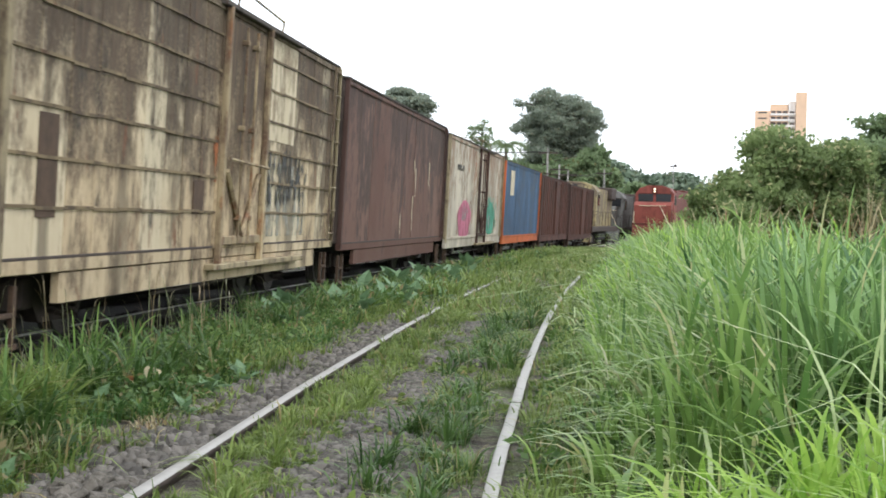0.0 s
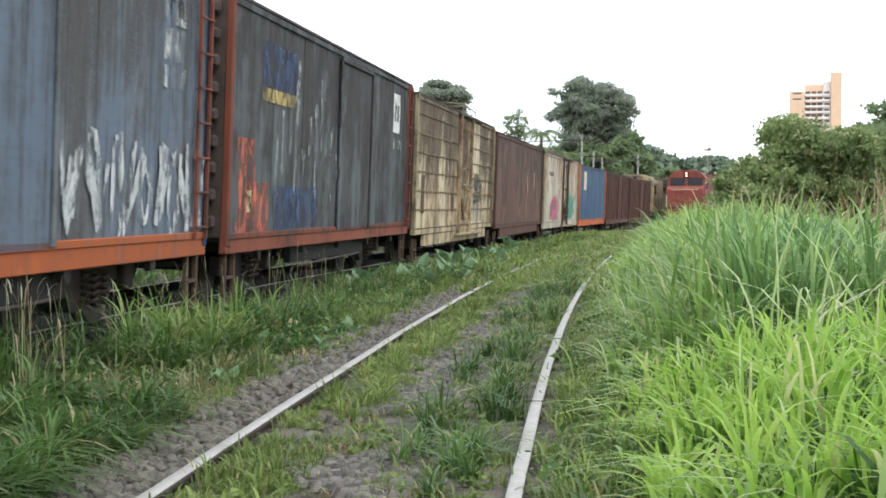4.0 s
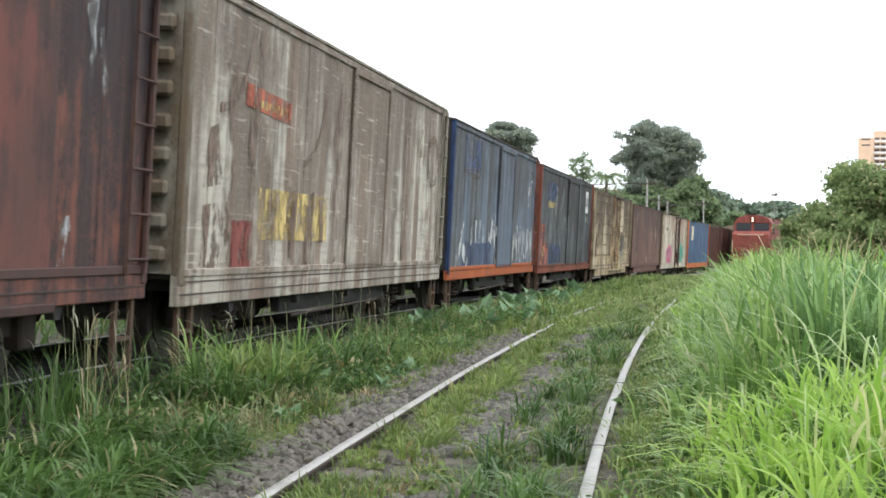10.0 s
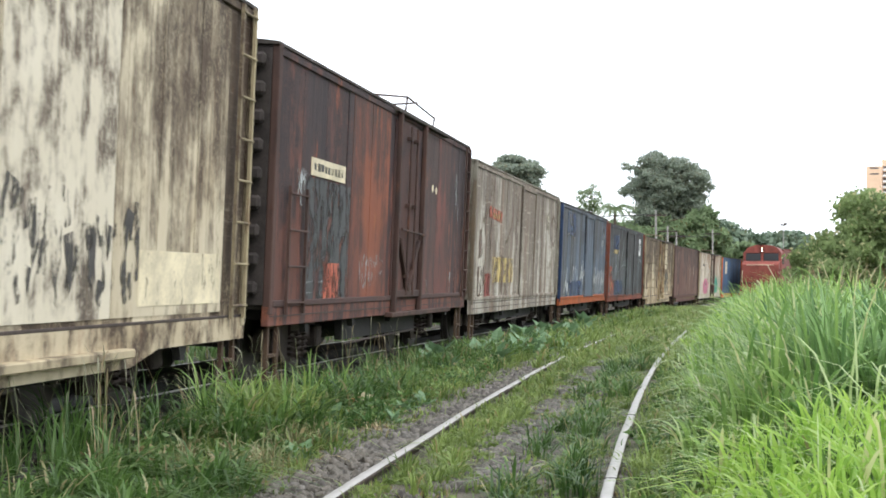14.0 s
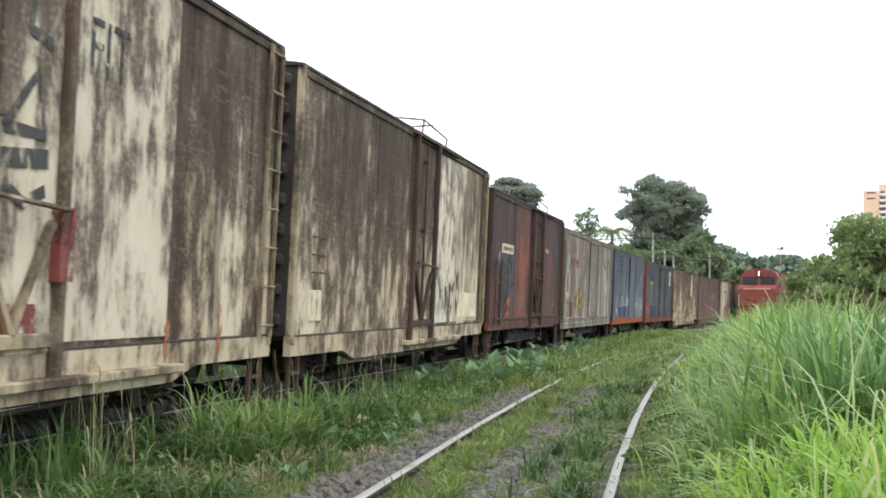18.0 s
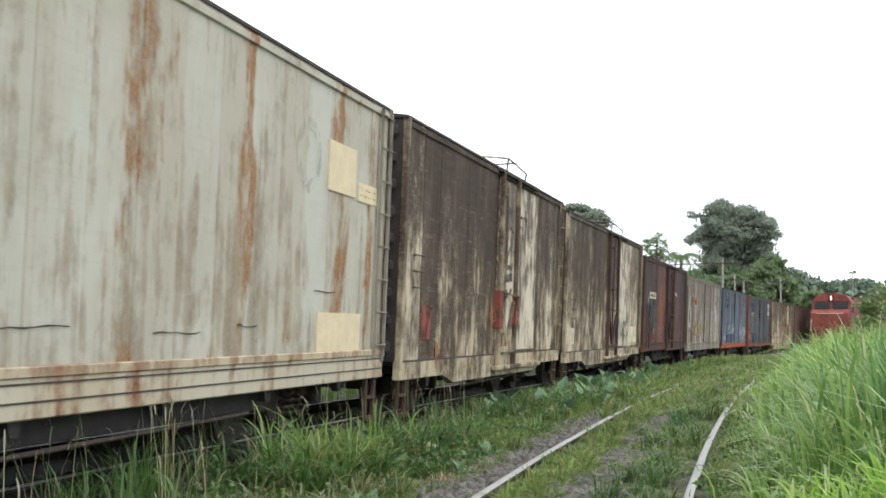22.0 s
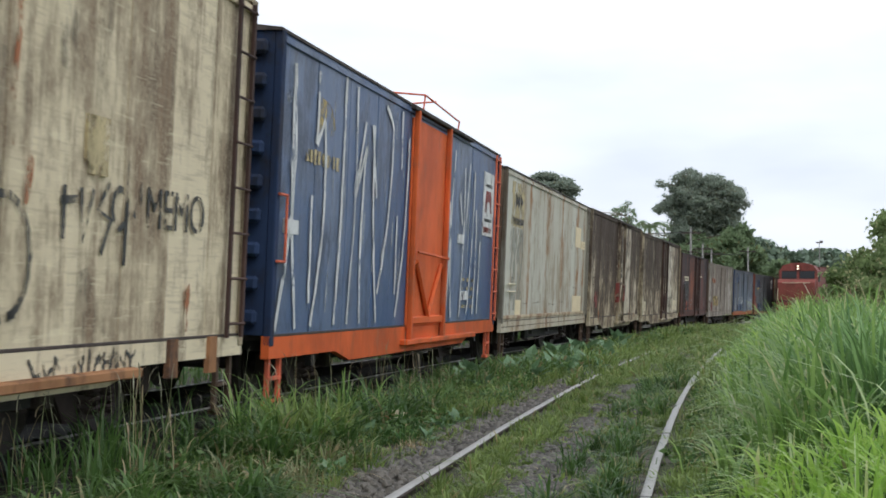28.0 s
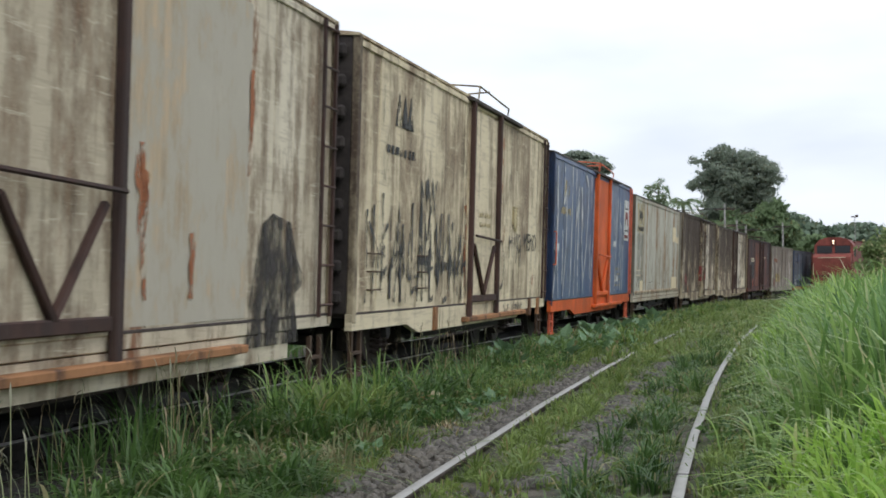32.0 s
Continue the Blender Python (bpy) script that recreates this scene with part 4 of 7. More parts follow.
M_GREEN = worn("green_spray", (0.07, 0.3, 0.2), 0.12)
M_GREYFIELD = worn("sooty_grey_field", (0.17, 0.165, 0.155), 0.42, soft=0.2)
F_POST = weathered("rust_run_cream_post", (0.52, 0.42, 0.26), (0.09, 0.06, 0.045), (0.34, 0.14, 0.06), 76, 0.6, 0, 0.8, soft=0.1)


def build_wagons():
    mid = (-0.4, 1.65)            # where the doors stand, along a wagon
    brown = weathered("brown_wagon_paint", (0.13, 0.062, 0.048), (0.05, 0.035, 0.03), (0.2, 0.08, 0.05), 21, 0.45, 0.2, 0.3)
    coupled("A", "plain rust-brown steel boxcar behind the engines", (brown, brown, brown, BROWN_POST), door={"span": mid, "style": "slide"}, panels=16, rib=True, seed=16)
    coupled("B", "plain rust-brown steel boxcar with streaked sides", (brown, brown, brown, BROWN_POST), door={"span": mid, "style": "slide"}, panels=16, rib=True, seed=1)
    # C: blue with an orange sill
    blue = weathered("blue_wagon_paint", (0.075, 0.14, 0.24), (0.06, 0.075, 0.09), (0.2, 0.1, 0.05), 22, 0.35, 0.2, 0.15)
    c = coupled("C", "blue boxcar with an orange side sill and orange end posts", (blue, DULL_ORANGE, blue, DULL_ORANGE), panels=14, seed=2, lad_mat=DULL_ORANGE)
    sheet(c, "emblem", M_CREAMPAINT, -4.6, -3.5, 2.3, 3.2, "faded pale emblem")
    # D: cream with a dark door
    cream = weathered("pale_cream_paint", (0.62, 0.56, 0.45), (0.2, 0.13, 0.09), (0.26, 0.1, 0.05), 23, 0.25, 0.5, 0.45)
    d = coupled("D", "pale cream boxcar with rust runs and pink and green graffiti", (cream, cream, cream, CREAM_POST), panels=14, seed=3, door={"span": mid, "style": "plug", "post": BROWN_POST})
    for k, (mat, text, y0, y1, z0, z1) in enumerate(((M_PINK, "pink graffiti field", -4.6, -1.5, 0.75, 1.85), (M_GREYSPRAY, "grey graffiti field", -3.9, -2.3, 1.25, 1.7), (M_GREEN, "green graffiti field", 2.0, 4.6, 0.8, 1.9), (M_GREYSPRAY, "pale graffiti field", 2.4, 3.4, 1.0, 1.45))):
        bm = bmesh.new()
        pts = [((y0 + y1) / 2 + (y1 - y0) / 2 * math.cos(a) * (0.9 + 0.12 * math.sin(5 * a)), (z0 + z1) / 2 + (z1 - z0) / 2 * math.sin(a)) for a in np.linspace(0, math.tau, 18)[:-1]]
        prism(bm, pts, WALL + 0.012 + 0.004 * k, WALL + 0.016 + 0.004 * k)
        part("graffiti", bm, mat, d, text)
    scrawl(d, M_REDPAINT, -4.5, -1.6, 0.85, 1.85, 5, 4, "red graffiti outline", 0.08)
    scrawl(d, M_GREEN, 1.8, 5.0, 0.85, 2.05, 9, 5, "green graffiti", 0.13)
    drips(d, M_RUSTRUN, [(-1.35, 1.2, 3.3), (-1.0, 2.0, 3.3), (1.75, 0.9, 3.0), (-2.6, 2.6, 3.3), (5.2, 1.0, 3.0)], 71, "orange-brown rust run", 0.22)
    lettering_bars(d, M_BLACKSPRAY, -5.0, -3.6, 2.62, 2.8, 5, 3)
    # E: dark brown
    e_m = weathered("dark_brown_paint", (0.13, 0.07, 0.055), (0.05, 0.036, 0.032), (0.2, 0.1, 0.07), 24, 0.5, 0.5, 0.3, fade=(0.17, 0.10, 0.08), sheets=0.5)
    e = coupled("E", "dark brown boxcar with pale vertical scrapes", (e_m, e_m, e_m, BROWN_POST), panels=10, seed=4, skirt="deep")
    drips(e, M_CREAMPAINT, [(1.2, 0.95, 1.7), (1.5, 1.7, 2.3), (3.6, 1.9, 2.5), (1.25, 2.2, 2.5), (-0.4, 0.9, 1.3)], 6, "pale scrapes in the paint", 0.09)
    # F: cream, gridded by seams
    f_m = weathered("gridded_cream_paint", (0.66, 0.57, 0.4), (0.07, 0.052, 0.038), (0.26, 0.11, 0.06), 25, 0.82, 1.0, 0.5, fade=(0.46, 0.36, 0.23), run=0.3, sheets=0.35, soft=0.12, bands=((0.12, 0.095, 0.065), 1.3, 0.5, 0.7))
    f = coupled("F", "cream insulated boxcar gridded by seams, with brown stains", (f_m, f_m, f_m, CREAM_POST), panels=20, horizontals=6, seed=5, skirt="deep",
                door={"span": (-0.65, 1.45), "style": "plug", "post": F_POST, "track": CREAM_POST})
    sheet(f, "plate", M_RUSTBAR, -5.75, -5.35, 1.1, 1.9, "reddish brown card plate")
    sheet(f, "plate", M_RUSTBAR, -1.5, -1.1, 1.15, 1.5, "reddish brown card plate")
    sheet(f, "old_paint", weathered("paler_cream_sheet", (0.68, 0.6, 0.44), (0.16, 0.12, 0.085), (0.3, 0.12, 0.05), 72, 0.35, 0.2, 0.3, fade=(0.56, 0.48, 0.33), soft=0.12), 1.6, 3.3, 2.1, 3.38, "paler cleaned sheet", 0.012)
    sheet(f, "old_paint", M_GREYFIELD, 1.62, 4.2, 0.88, 1.82, "grey painted-over field beside the door", 0.014)
    tag_row(f, M_BLACKSPRAY, 1.65, 4.3, 1.25, 2.02, 73, "black graffiti beside the door", 0.1, 0.34, "AVXNH", 0.2)
    drips(f, M_RUSTRUN, [(-0.6, 0.85, 2.1), (-0.35, 1.0, 2.2), (-0.75, 1.5, 2.0), (1.4, 0.85, 2.4), (1.25, 0.9, 1.6)], 74, "orange-brown rust run beside the door", 0.16)
    runs(f, M_SOOT, [(-5.0, 3.4, -4.9, 1.6, 0), (-4.5, 3.4, -4.5, 1.2, 0.04), (-2.9, 3.4, -2.8, 1.0, 0), (-2.2, 3.4, -2.1, 2.2, 0), (4.6, 3.4, 4.6, 1.9, 0), (5.3, 3.4, 5.2, 1.6, 0.04)], 75, "broad sooty stain", 0.42)
    # G: dark slate blue
    g_m = weathered("slate_wagon_paint", (0.105, 0.118, 0.125), (0.03, 0.028, 0.028), (0.16, 0.075, 0.05), 26, 0.8, 0.3, 0.4, fade=(0.075, 0.078, 0.08), run=0.2, sheets=0.45, soft=0.1, bands=((0.15, 0.175, 0.18), 1.6, 0.5, 0.55))
    rsill = weathered("rust_red_sill", (0.26, 0.085, 0.055), (0.05, 0.035, 0.03), (0.25, 0.1, 0.05), 27, 0.5, 0, 0.4)
    g = coupled("G", "dark slate-blue boxcar with a rust-red sill and faded graffiti", (g_m, rsill, g_m, rsill), panels=18, seed=6, sill_z=(0.64, 0.82), door={"span": (-0.5, 2.0), "style": "slide"}, lad_mat=rsill, roof_rail=False)
    sheet(g, "old_paint", M_BLUEPAINT, -4.27, -1.8, 0.84, 1.42, "patch of older blue paint")
    sheet(g, "old_paint", M_BLUEPAINT, -4.9, -3.2, 2.6, 3.12, "patch of older blue paint")
    sheet(g, "old_paint", M_ORANGEWORN, -5.9, -5.15, 0.84, 1.94, "orange-red patch")
    sheet(g, "old_paint", M_ORANGEWORN, -5.14, -4.5, 0.84, 1.45, "orange-red patch")
    sheet(g, "plate", M_YELLOW, -4.85, -3.2, 2.42, 2.58, "worn ochre lettering field")
    sheet(g, "plate", M_WHITE, 4.3, 4.95, 2.5, 3.2, "white stencilled plate")
    lettering_bars(g, M_BLACKSPRAY, 4.4, 4.9, 2.7, 3.0, 2, 31)
    sheet(g, "plate", M_GREYSPRAY, 4.3, 5.2, 2.2, 2.4, "white stencilled plate")
    drips(g, M_GREYSPRAY, [(-4.2 + 0.36 * k2, 1.25 + 0.3 * (k2 % 3), 2.0 + 0.35 * (k2 % 4)) for k2 in range(11)], 9, "faded pale smears of old graffiti", 0.2)
    sheet(g, "emblem", M_OCHREFIELD, -5.5, -5.3, 1.1, 1.35, "ochre letter in the orange patch", 0.024)
    # H: blue-grey with an orange sill
    h_m = weathered("blue_grey_paint", (0.13, 0.165, 0.215), (0.05, 0.05, 0.052), (0.22, 0.25, 0.28), 28, 0.85, 0.4, 0.5, 0.1, fade=(0.14, 0.155, 0.165), run=0.1, sheets=0.45, lines=0.6, wisp=0.25, soft=0.1, bands=((0.17, 0.22, 0.29), 0.9, 0.5, 0.55))
    hh = coupled("H", "faded blue boxcar with an orange sill and worn white graffiti", (h_m, DULL_ORANGE, h_m, BLUE_END), panels=18, seed=7, sill_z=(0.63, 0.82), door={"span": (-0.5, 1.65), "style": "slide"},
                 end_mat=M_BLACK, lad_mat=rsill, roof_rail=False)
    sheet(hh, "old_paint", M_BLUEPAINT, -4.4, -1.2, 0.88, 1.32, "patch of dark blue paint")
    sheet(hh, "old_paint", M_BLUEPAINT, -4.65, -2.9, 2.62, 3.3, "square of older blue paint")
    sheet(hh, "emblem", M_FADEDOCHRE, -4.4, -3.65, 2.9, 3.3, "faded ochre emblem", 0.022)
    sheet(hh, "emblem", M_FADEDOCHRE, -4.7, -3.05, 2.55, 2.72, "worn ochre lettering field", 0.022)
    for z0, z1 in ((2.85, 3.2), (2.5, 2.8), (2.24, 2.45)):
        sheet(hh, "plate", M_GREYSPRAY, 4.35, 5.0, z0, z1, "white stencilled plate")
    lettering_bars(hh, M_BLACKSPRAY, 4.45, 4.95, 2.92, 3.12, 2, 32)
    bm = bmesh.new()
    for pts in ([(-5.3, 0.88), (-4.9, 1.2), (-4.6, 1.72)], [(-4.75, 1.3), (-4.0, 0.9)]):
        stroke(bm, pts, 0.26, WALL + 0.02)
    part("graffiti", bm, M_WORNWHITE, hh, "worn white graffiti")
    for pts in ([(-1.6, 1.45), (-0.2, 1.62)], [(-0.9, 1.95), (-0.8, 1.15)], [(0.5, 1.2), (1.5, 1.35)], [(1.9, 0.95), (2.3, 1.7), (2.7, 0.95)], [(3.1, 1.75), (3.3, 0.95), (3.8, 1.6)], [(4.2, 0.95), (4.4, 1.7)], [(4.7, 1.65), (5.2, 1.0)]):
        bm = bmesh.new()
        stroke(bm, pts, 0.19, WALL + 0.024)
        part("graffiti", bm, M_WORNWHITE, hh, "worn white graffiti")
    drips(hh, M_WORNWHITE, [(-3.7, 1.25, 1.6), (-3.2, 1.3, 1.75), (-2.75, 1.3, 1.75), (-2.3, 1.3, 1.7), (-1.3, 1.3, 1.7), (-0.6, 0.85, 1.3), (-0.2, 0.9, 1.7), (0.3, 0.85, 1.7), (0.8, 0.9, 2.9), (1.1, 0.9, 2.2)], 10, "worn white graffiti", 0.2)
    drips(hh, M_WORNWHITE, [(-1.2, 1.62, 1.8), (0.2, 1.5, 1.62)], 12, "worn white graffiti", 0.5)
    scrawl(hh, M_WORNWHITE, 1.8, 5.9, 0.85, 1.75, 15, 11, "worn white graffiti", 0.11, 0.8, 0.95)
    # I: grey-cream
    i_m = weathered("grey_cream_paint", (0.53, 0.5, 0.43), (0.115, 0.095, 0.078), (0.2, 0.135, 0.095), 29, 0.8, 0.45, 0.3, 0.1, fade=(0.36, 0.325, 0.275), run=0.12, sheets=0.4, wisp=0.5, lines=0.6, soft=0.12, bands=((0.2, 0.133, 0.092), 1.6, 0.48, 0.82))
    ii = coupled("I", "grey-cream boxcar streaked with brown dirt and worn yellow lettering", (i_m, i_m, i_m, GREY_POST), roof_mat=GREY_POST, panels=20, seed=8, sill_z=(0.6, 0.88), door={"span": (-0.45, 1.65), "style": "slide"}, lad_mat=GREY_POST,
                 end_mat=GREY_POST, stirrup=M_RUSTBAR, roof_rail=False)
    bm = bmesh.new()
    prism(bm, [(-4.75, 2.72), (-3.2, 2.66), (-3.2, 2.43), (-4.75, 2.5)], WALL + 0.008, WALL + 0.017)
    part("plate", bm, M_ORANGEWORN, ii, "orange sticker with unreadable yellow writing")
    lettering_bars(ii, M_YELLOW, -4.3, -3.3, 2.5, 2.6, 7, 12)
    sheet(ii, "plate", M_REDPAINT, -5.0, -4.4, 0.86, 1.38, "red card plate")
    sheet(ii, "emblem", M_YELLOW, -4.2, -1.45, 1.2, 1.72, "field of worn yellow lettering", 0.014)
    drips(ii, M_BROWNFIELD, [(-3.7, 0.9, 1.7), (-3.0, 1.1, 1.75), (-2.3, 0.85, 1.6), (-4.4, 1.0, 3.3), (-5.2, 0.9, 2.9), (-1.1, 0.95, 3.2), (-0.1, 0.95, 3.3), (1.3, 0.9, 3.4), (3.1, 0.95, 3.4)], 61, "broad brown paint runs", 0.34)
    drips(ii, M_BROWNRUN, [(-3.75, 1.15, 1.72), (-2.95, 1.0, 1.74), (-2.2, 0.9, 1.74), (-1.75, 1.2, 1.7)], 63, "brown paint run over the yellow field", 0.3)
    sheet(ii, "emblem", M_FADEDOCHRE, 4.0, 4.35, 2.55, 3.0, "patch of yellow paint", 0.014)
    bm = bmesh.new()
    stroke(bm, [(5.3 + 0.45 * math.cos(a), 2.55 + 0.36 * math.sin(a)) for a in np.linspace(0.2, 5.6, 14)], 0.13, WALL + 0.02)
    part("graffiti", bm, M_BROWNRUN, ii, "brown looping paint stroke")
    bm = bmesh.new()
    stroke(bm, [(-5.6 + 1.0 * math.cos(a), 3.3 + 0.9 * math.sin(a)) for a in np.linspace(-1.5, -0.1, 9)], 0.09, WALL + 0.02)
    part("graffiti", bm, M_BROWNRUN, ii, "brown looping paint stroke")
    bm = bmesh.new()
    stroke(bm, [(-3.0 + 1.3 * math.cos(a), 3.0 + 1.0 * math.sin(a)) for a in np.linspace(-1.3, -0.1, 9)], 0.08, WALL + 0.02)
    part("graffiti", bm, M_BROWNRUN, ii, "brown looping paint stroke")
    bm = bmesh.new()
    prism(bm, [(-5.9, 1.65), (-5.75, 2.2), (-5.55, 2.25), (-5.35, 1.7)], WALL + 0.012, WALL + 0.016)
    part("old_paint", bm, M_BROWNFIELD, ii, "brown worn-through patch")
    bm = bmesh.new()
    prism(bm, [(-5.9, 0.95), (-5.85, 1.5), (-5.2, 1.55), (-5.05, 1.25), (-5.3, 0.9)], WALL + 0.012, WALL + 0.016)
    part("old_paint", bm, M_BROWNFIELD, ii, "brown worn-through patch")
    # J: brown with rust-orange sheets
    j_m = weathered("rust_brown_paint", (0.085, 0.055, 0.05), (0.034, 0.028, 0.03), (0.3, 0.105, 0.058), 30, 0.78, 0.6, 0.6, 0.12, fade=(0.16, 0.07, 0.052), run=0.15, sheets=0.6, lines=0.3)
    j = coupled("J", "dark rust-brown boxcar with orange-red patches and a braced plug door", (j_m, j_m, j_m, BROWN_POST), panels=12, seed=9, sill_z=(0.68, 0.9), top=3.58,
                door={"span": (-0.3, 1.6), "style": "plug", "post": BROWN_POST}, end_mat=M_ENDGRIME, lad_mat=BROWN_POST, rear_ladder=True)
    rusty_m = weathered("orange_rust_sheet", (0.24, 0.085, 0.05), (0.05, 0.036, 0.034), (0.36, 0.13, 0.06), 43, 0.5, 0.75, 0.7, 0.1, fade=(0.15, 0.065, 0.05), run=0.14, sheets=0.3, lines=0.4, soft=0.12)
    dull_m = weathered("dull_red_sheet", (0.18, 0.07, 0.057), (0.045, 0.035, 0.034), (0.27, 0.1, 0.065), 44, 0.6, 0.6, 0.55, 0.1, fade=(0.11, 0.06, 0.052), run=0.14, sheets=0.3, lines=0.4, soft=0.12)
    for ya, yb, m2 in ((-2.7, -1.72, rusty_m), (-1.7, -0.62, rusty_m), (1.75, 2.95, dull_m), (2.97, 4.1, dull_m)):
        sheet(j, "panel", m2, ya, yb, 0.86, 3.5, "sheet gone orange and red with rust", 0.016)
    drips(j, M_GREYSPRAY, [(4.6, 2.3, 3.0), (4.85, 2.2, 2.7), (2.3, 0.9, 1.4), (4.3, 0.9, 1.3)], 62, "pale rubbed paint", 0.18)
    sheet(j, "old_paint", M_DARKFIELD, -4.7, -2.75, 0.87, 2.3, "dark repainted field", 0.014)
    sheet(j, "plate", M_CREAMPAINT, -4.54, -3.04, 2.33, 2.53, "cream number plate with unreadable writing")
    lettering_bars(j, M_BLACKSPRAY, -4.45, -3.1, 2.38, 2.48, 9, 14)
    sheet(j, "plate", M_ORANGEWORN, -3.85, -3.2, 0.88, 1.36, "orange card plate", 0.022)
    lettering_bars(j, M_GREYSPRAY, -4.6, -3.9, 1.0, 1.04, 3, 33)
    lettering_bars(j, M_GREYSPRAY, -4.6, -3.9, 1.12, 1.16, 3, 34)
    scrawl(j, M_GREYSPRAY, -2.2, -0.9, 1.05, 1.5, 7, 15, "pale grey graffiti", 0.05)
    scrawl(j, M_GREYSPRAY, -5.1, -4.75, 1.9, 2.4, 3, 35, "pale grey graffiti", 0.08)
    for a, b in ((2.55, 2.62), (2.85, 2.6)):
        bm = bmesh.new()
        disc(bm, WALL + 0.01, WALL + 0.022, a, b, 0.06, 12)
        part("plate", bm, M_CREAMPAINT, j, "pale round mark")
    # K: cream, black grime from the roof
    k_m = weathered("grimy_cream_paint", (0.66, 0.58, 0.43), (0.04, 0.028, 0.021), (0.2, 0.1, 0.05), 31, 1.36, 0.75, 0.45, 0.06, fade=(0.46, 0.37, 0.25), run=0.4, sheets=0.6, soft=0.07, wisp=0.12, bands=((0.13, 0.10, 0.075), 1.4, 0.52, 0.6))
    k = coupled("K", "cream boxcar blackened by grime that runs down from the roof", (k_m, STAINED_SILL, k_m, STAINED_POST), panels=14, seed=10, skirt="belly", top=3.75,
                door={"span": (-0.6, 1.2), "style": "plug", "post": BROWN_POST, "rods": (0.3,)}, lad_mat=CREAM_POST, end_mat=M_ENDGRIME)
    sheet(k, "plate", M_CREAMPAINT, -6.0, -5.45, 0.95, 1.3, "cream card plate")
    pale_m = weathered("pale_door_paint", (0.68, 0.61, 0.49), (0.07, 0.055, 0.045), (0.3, 0.1, 0.05), 33, 0.62, 0.25, 0.3, fade=(0.56, 0.49, 0.37))
    clean_m = weathered("rubbed_clean_paint", (0.72, 0.665, 0.55), (0.09, 0.07, 0.055), (0.3, 0.12, 0.05), 41, 0.3, 0.2, 0.2, fade=(0.62, 0.56, 0.44))
    smear_m = weathered("brown_smeared_cream", (0.64, 0.56, 0.41), (0.06, 0.044, 0.034), (0.22, 0.11, 0.055), 42, 0.8, 0.6, 0.4, fade=(0.48, 0.39, 0.26), run=0.25, lines=0.3, soft=0.14, bands=((0.15, 0.11, 0.08), 1.8, 0.5, 0.6))
    sheet(k, "old_paint", clean_m, 1.42, 3.3, 0.84, 3.6, "paler cleaned sheet beside the door", 0.017)
    for ya, yb in ((3.32, 4.2), (4.22, 5.1), (5.12, 5.9)):
        sheet(k, "old_paint", smear_m, ya, yb, 0.84, 3.6, "cream sheet smeared with brown", 0.016)
    sheet(k, "plate", M_CREAMPAINT, 3.85, 5.85, 0.92, 1.36, "cream card plate with dark smears", 0.02)
    scrawl(k, M_SMEAR, 1.5, 3.9, 0.9, 1.75, 12, 36, "black smeared graffiti", 0.14, 0.3, 0.5)
    grab_irons(k, -5.9, 1.5, M_RUSTBAR)
    # L: the same kind, darker
    l_m = weathered("blackened_cream_paint", (0.64, 0.555, 0.41), (0.038, 0.026, 0.02), (0.2, 0.09, 0.05), 32, 1.38, 0.75, 0.45, 0.06, fade=(0.44, 0.35, 0.23), run=0.4, sheets=0.55, soft=0.07, wisp=0.12, bands=((0.12, 0.095, 0.075), 1.4, 0.5, 0.65))
    ll = coupled("L", "dark-stained cream boxcar with a pale braced plug door", (l_m, STAINED_SILL, pale_m, STAINED_POST), panels=14, seed=11, skirt="belly", top=3.75,
                 door={"span": (-0.48, 1.02), "style": "plug", "post": STAINED_POST, "rods": (0.1,)}, lad_mat=CREAM_POST, end_mat=M_ENDGRIME)
    sheet(ll, "old_paint", M_SOOT, -0.4, 1.2, 0.6, 0.78, "dark sooty hatch under the door", 0.06)
    runs(ll, M_SOOT, [(-0.95, 1.9, -0.95, 0.7, 0), (1.75, 1.6, 1.75, 0.75, 0), (-2.2, 2.2, -2.2, 0.8, 0), (-3.6, 2.4, -3.5, 0.9, 0)], 79, "dark stain beside the door", 0.34)
    drips(ll, M_RUSTRUN, [(-0.8, 0.7, 1.6), (3.2, 0.65, 0.95), (4.6, 0.65, 1.1), (-4.4, 0.62, 1.0)], 80, "orange-brown rust run", 0.16)
    sheet(ll, "plate", M_REDPAINT, -5.3, -4.75, 1.05, 1.5, "dull red card plate")
    sheet(ll, "old_paint", M_REDPAINT, -0.54, -0.3, 1.2, 1.8, "red paint on the door post", 0.112)
    sheet(ll, "old_paint", M_REDPAINT, 0.86, 1.08, 1.25, 1.75, "red paint on the door post", 0.112)
    sheet(ll, "old_paint", M_REDPAINT, -0.1, 0.7, 0.84, 1.1, "red paint on the door's foot", 0.045)
    sheet(ll, "old_paint", pale_m, 1.12, 3.2, 0.84, 3.6, "paler cleaned sheet beside the door", 0.017)
    side_text(ll, "FIT", 1.35, 2.72, 0.6, M_BLACKSPRAY, label="black stencilled letters")
    for pts, w in (([(0.0, 3.15), (0.75, 3.12)], 0.1), ([(0.45, 3.12), (0.4, 2.85), (0.75, 2.8)], 0.09), ([(0.1, 2.2), (0.55, 2.6), (0.68, 2.2), (0.1, 2.2)], 0.09), ([(0.05, 2.0), (0.75, 2.05)], 0.13), ([(0.1, 1.85), (0.4, 1.74), (0.72, 1.84)], 0.09)):
        bm = bmesh.new()
        stroke(bm, pts, w, WALL + 0.04)
        part("graffiti", bm, M_BLACKSPRAY, ll, "black sprayed sign on the door")
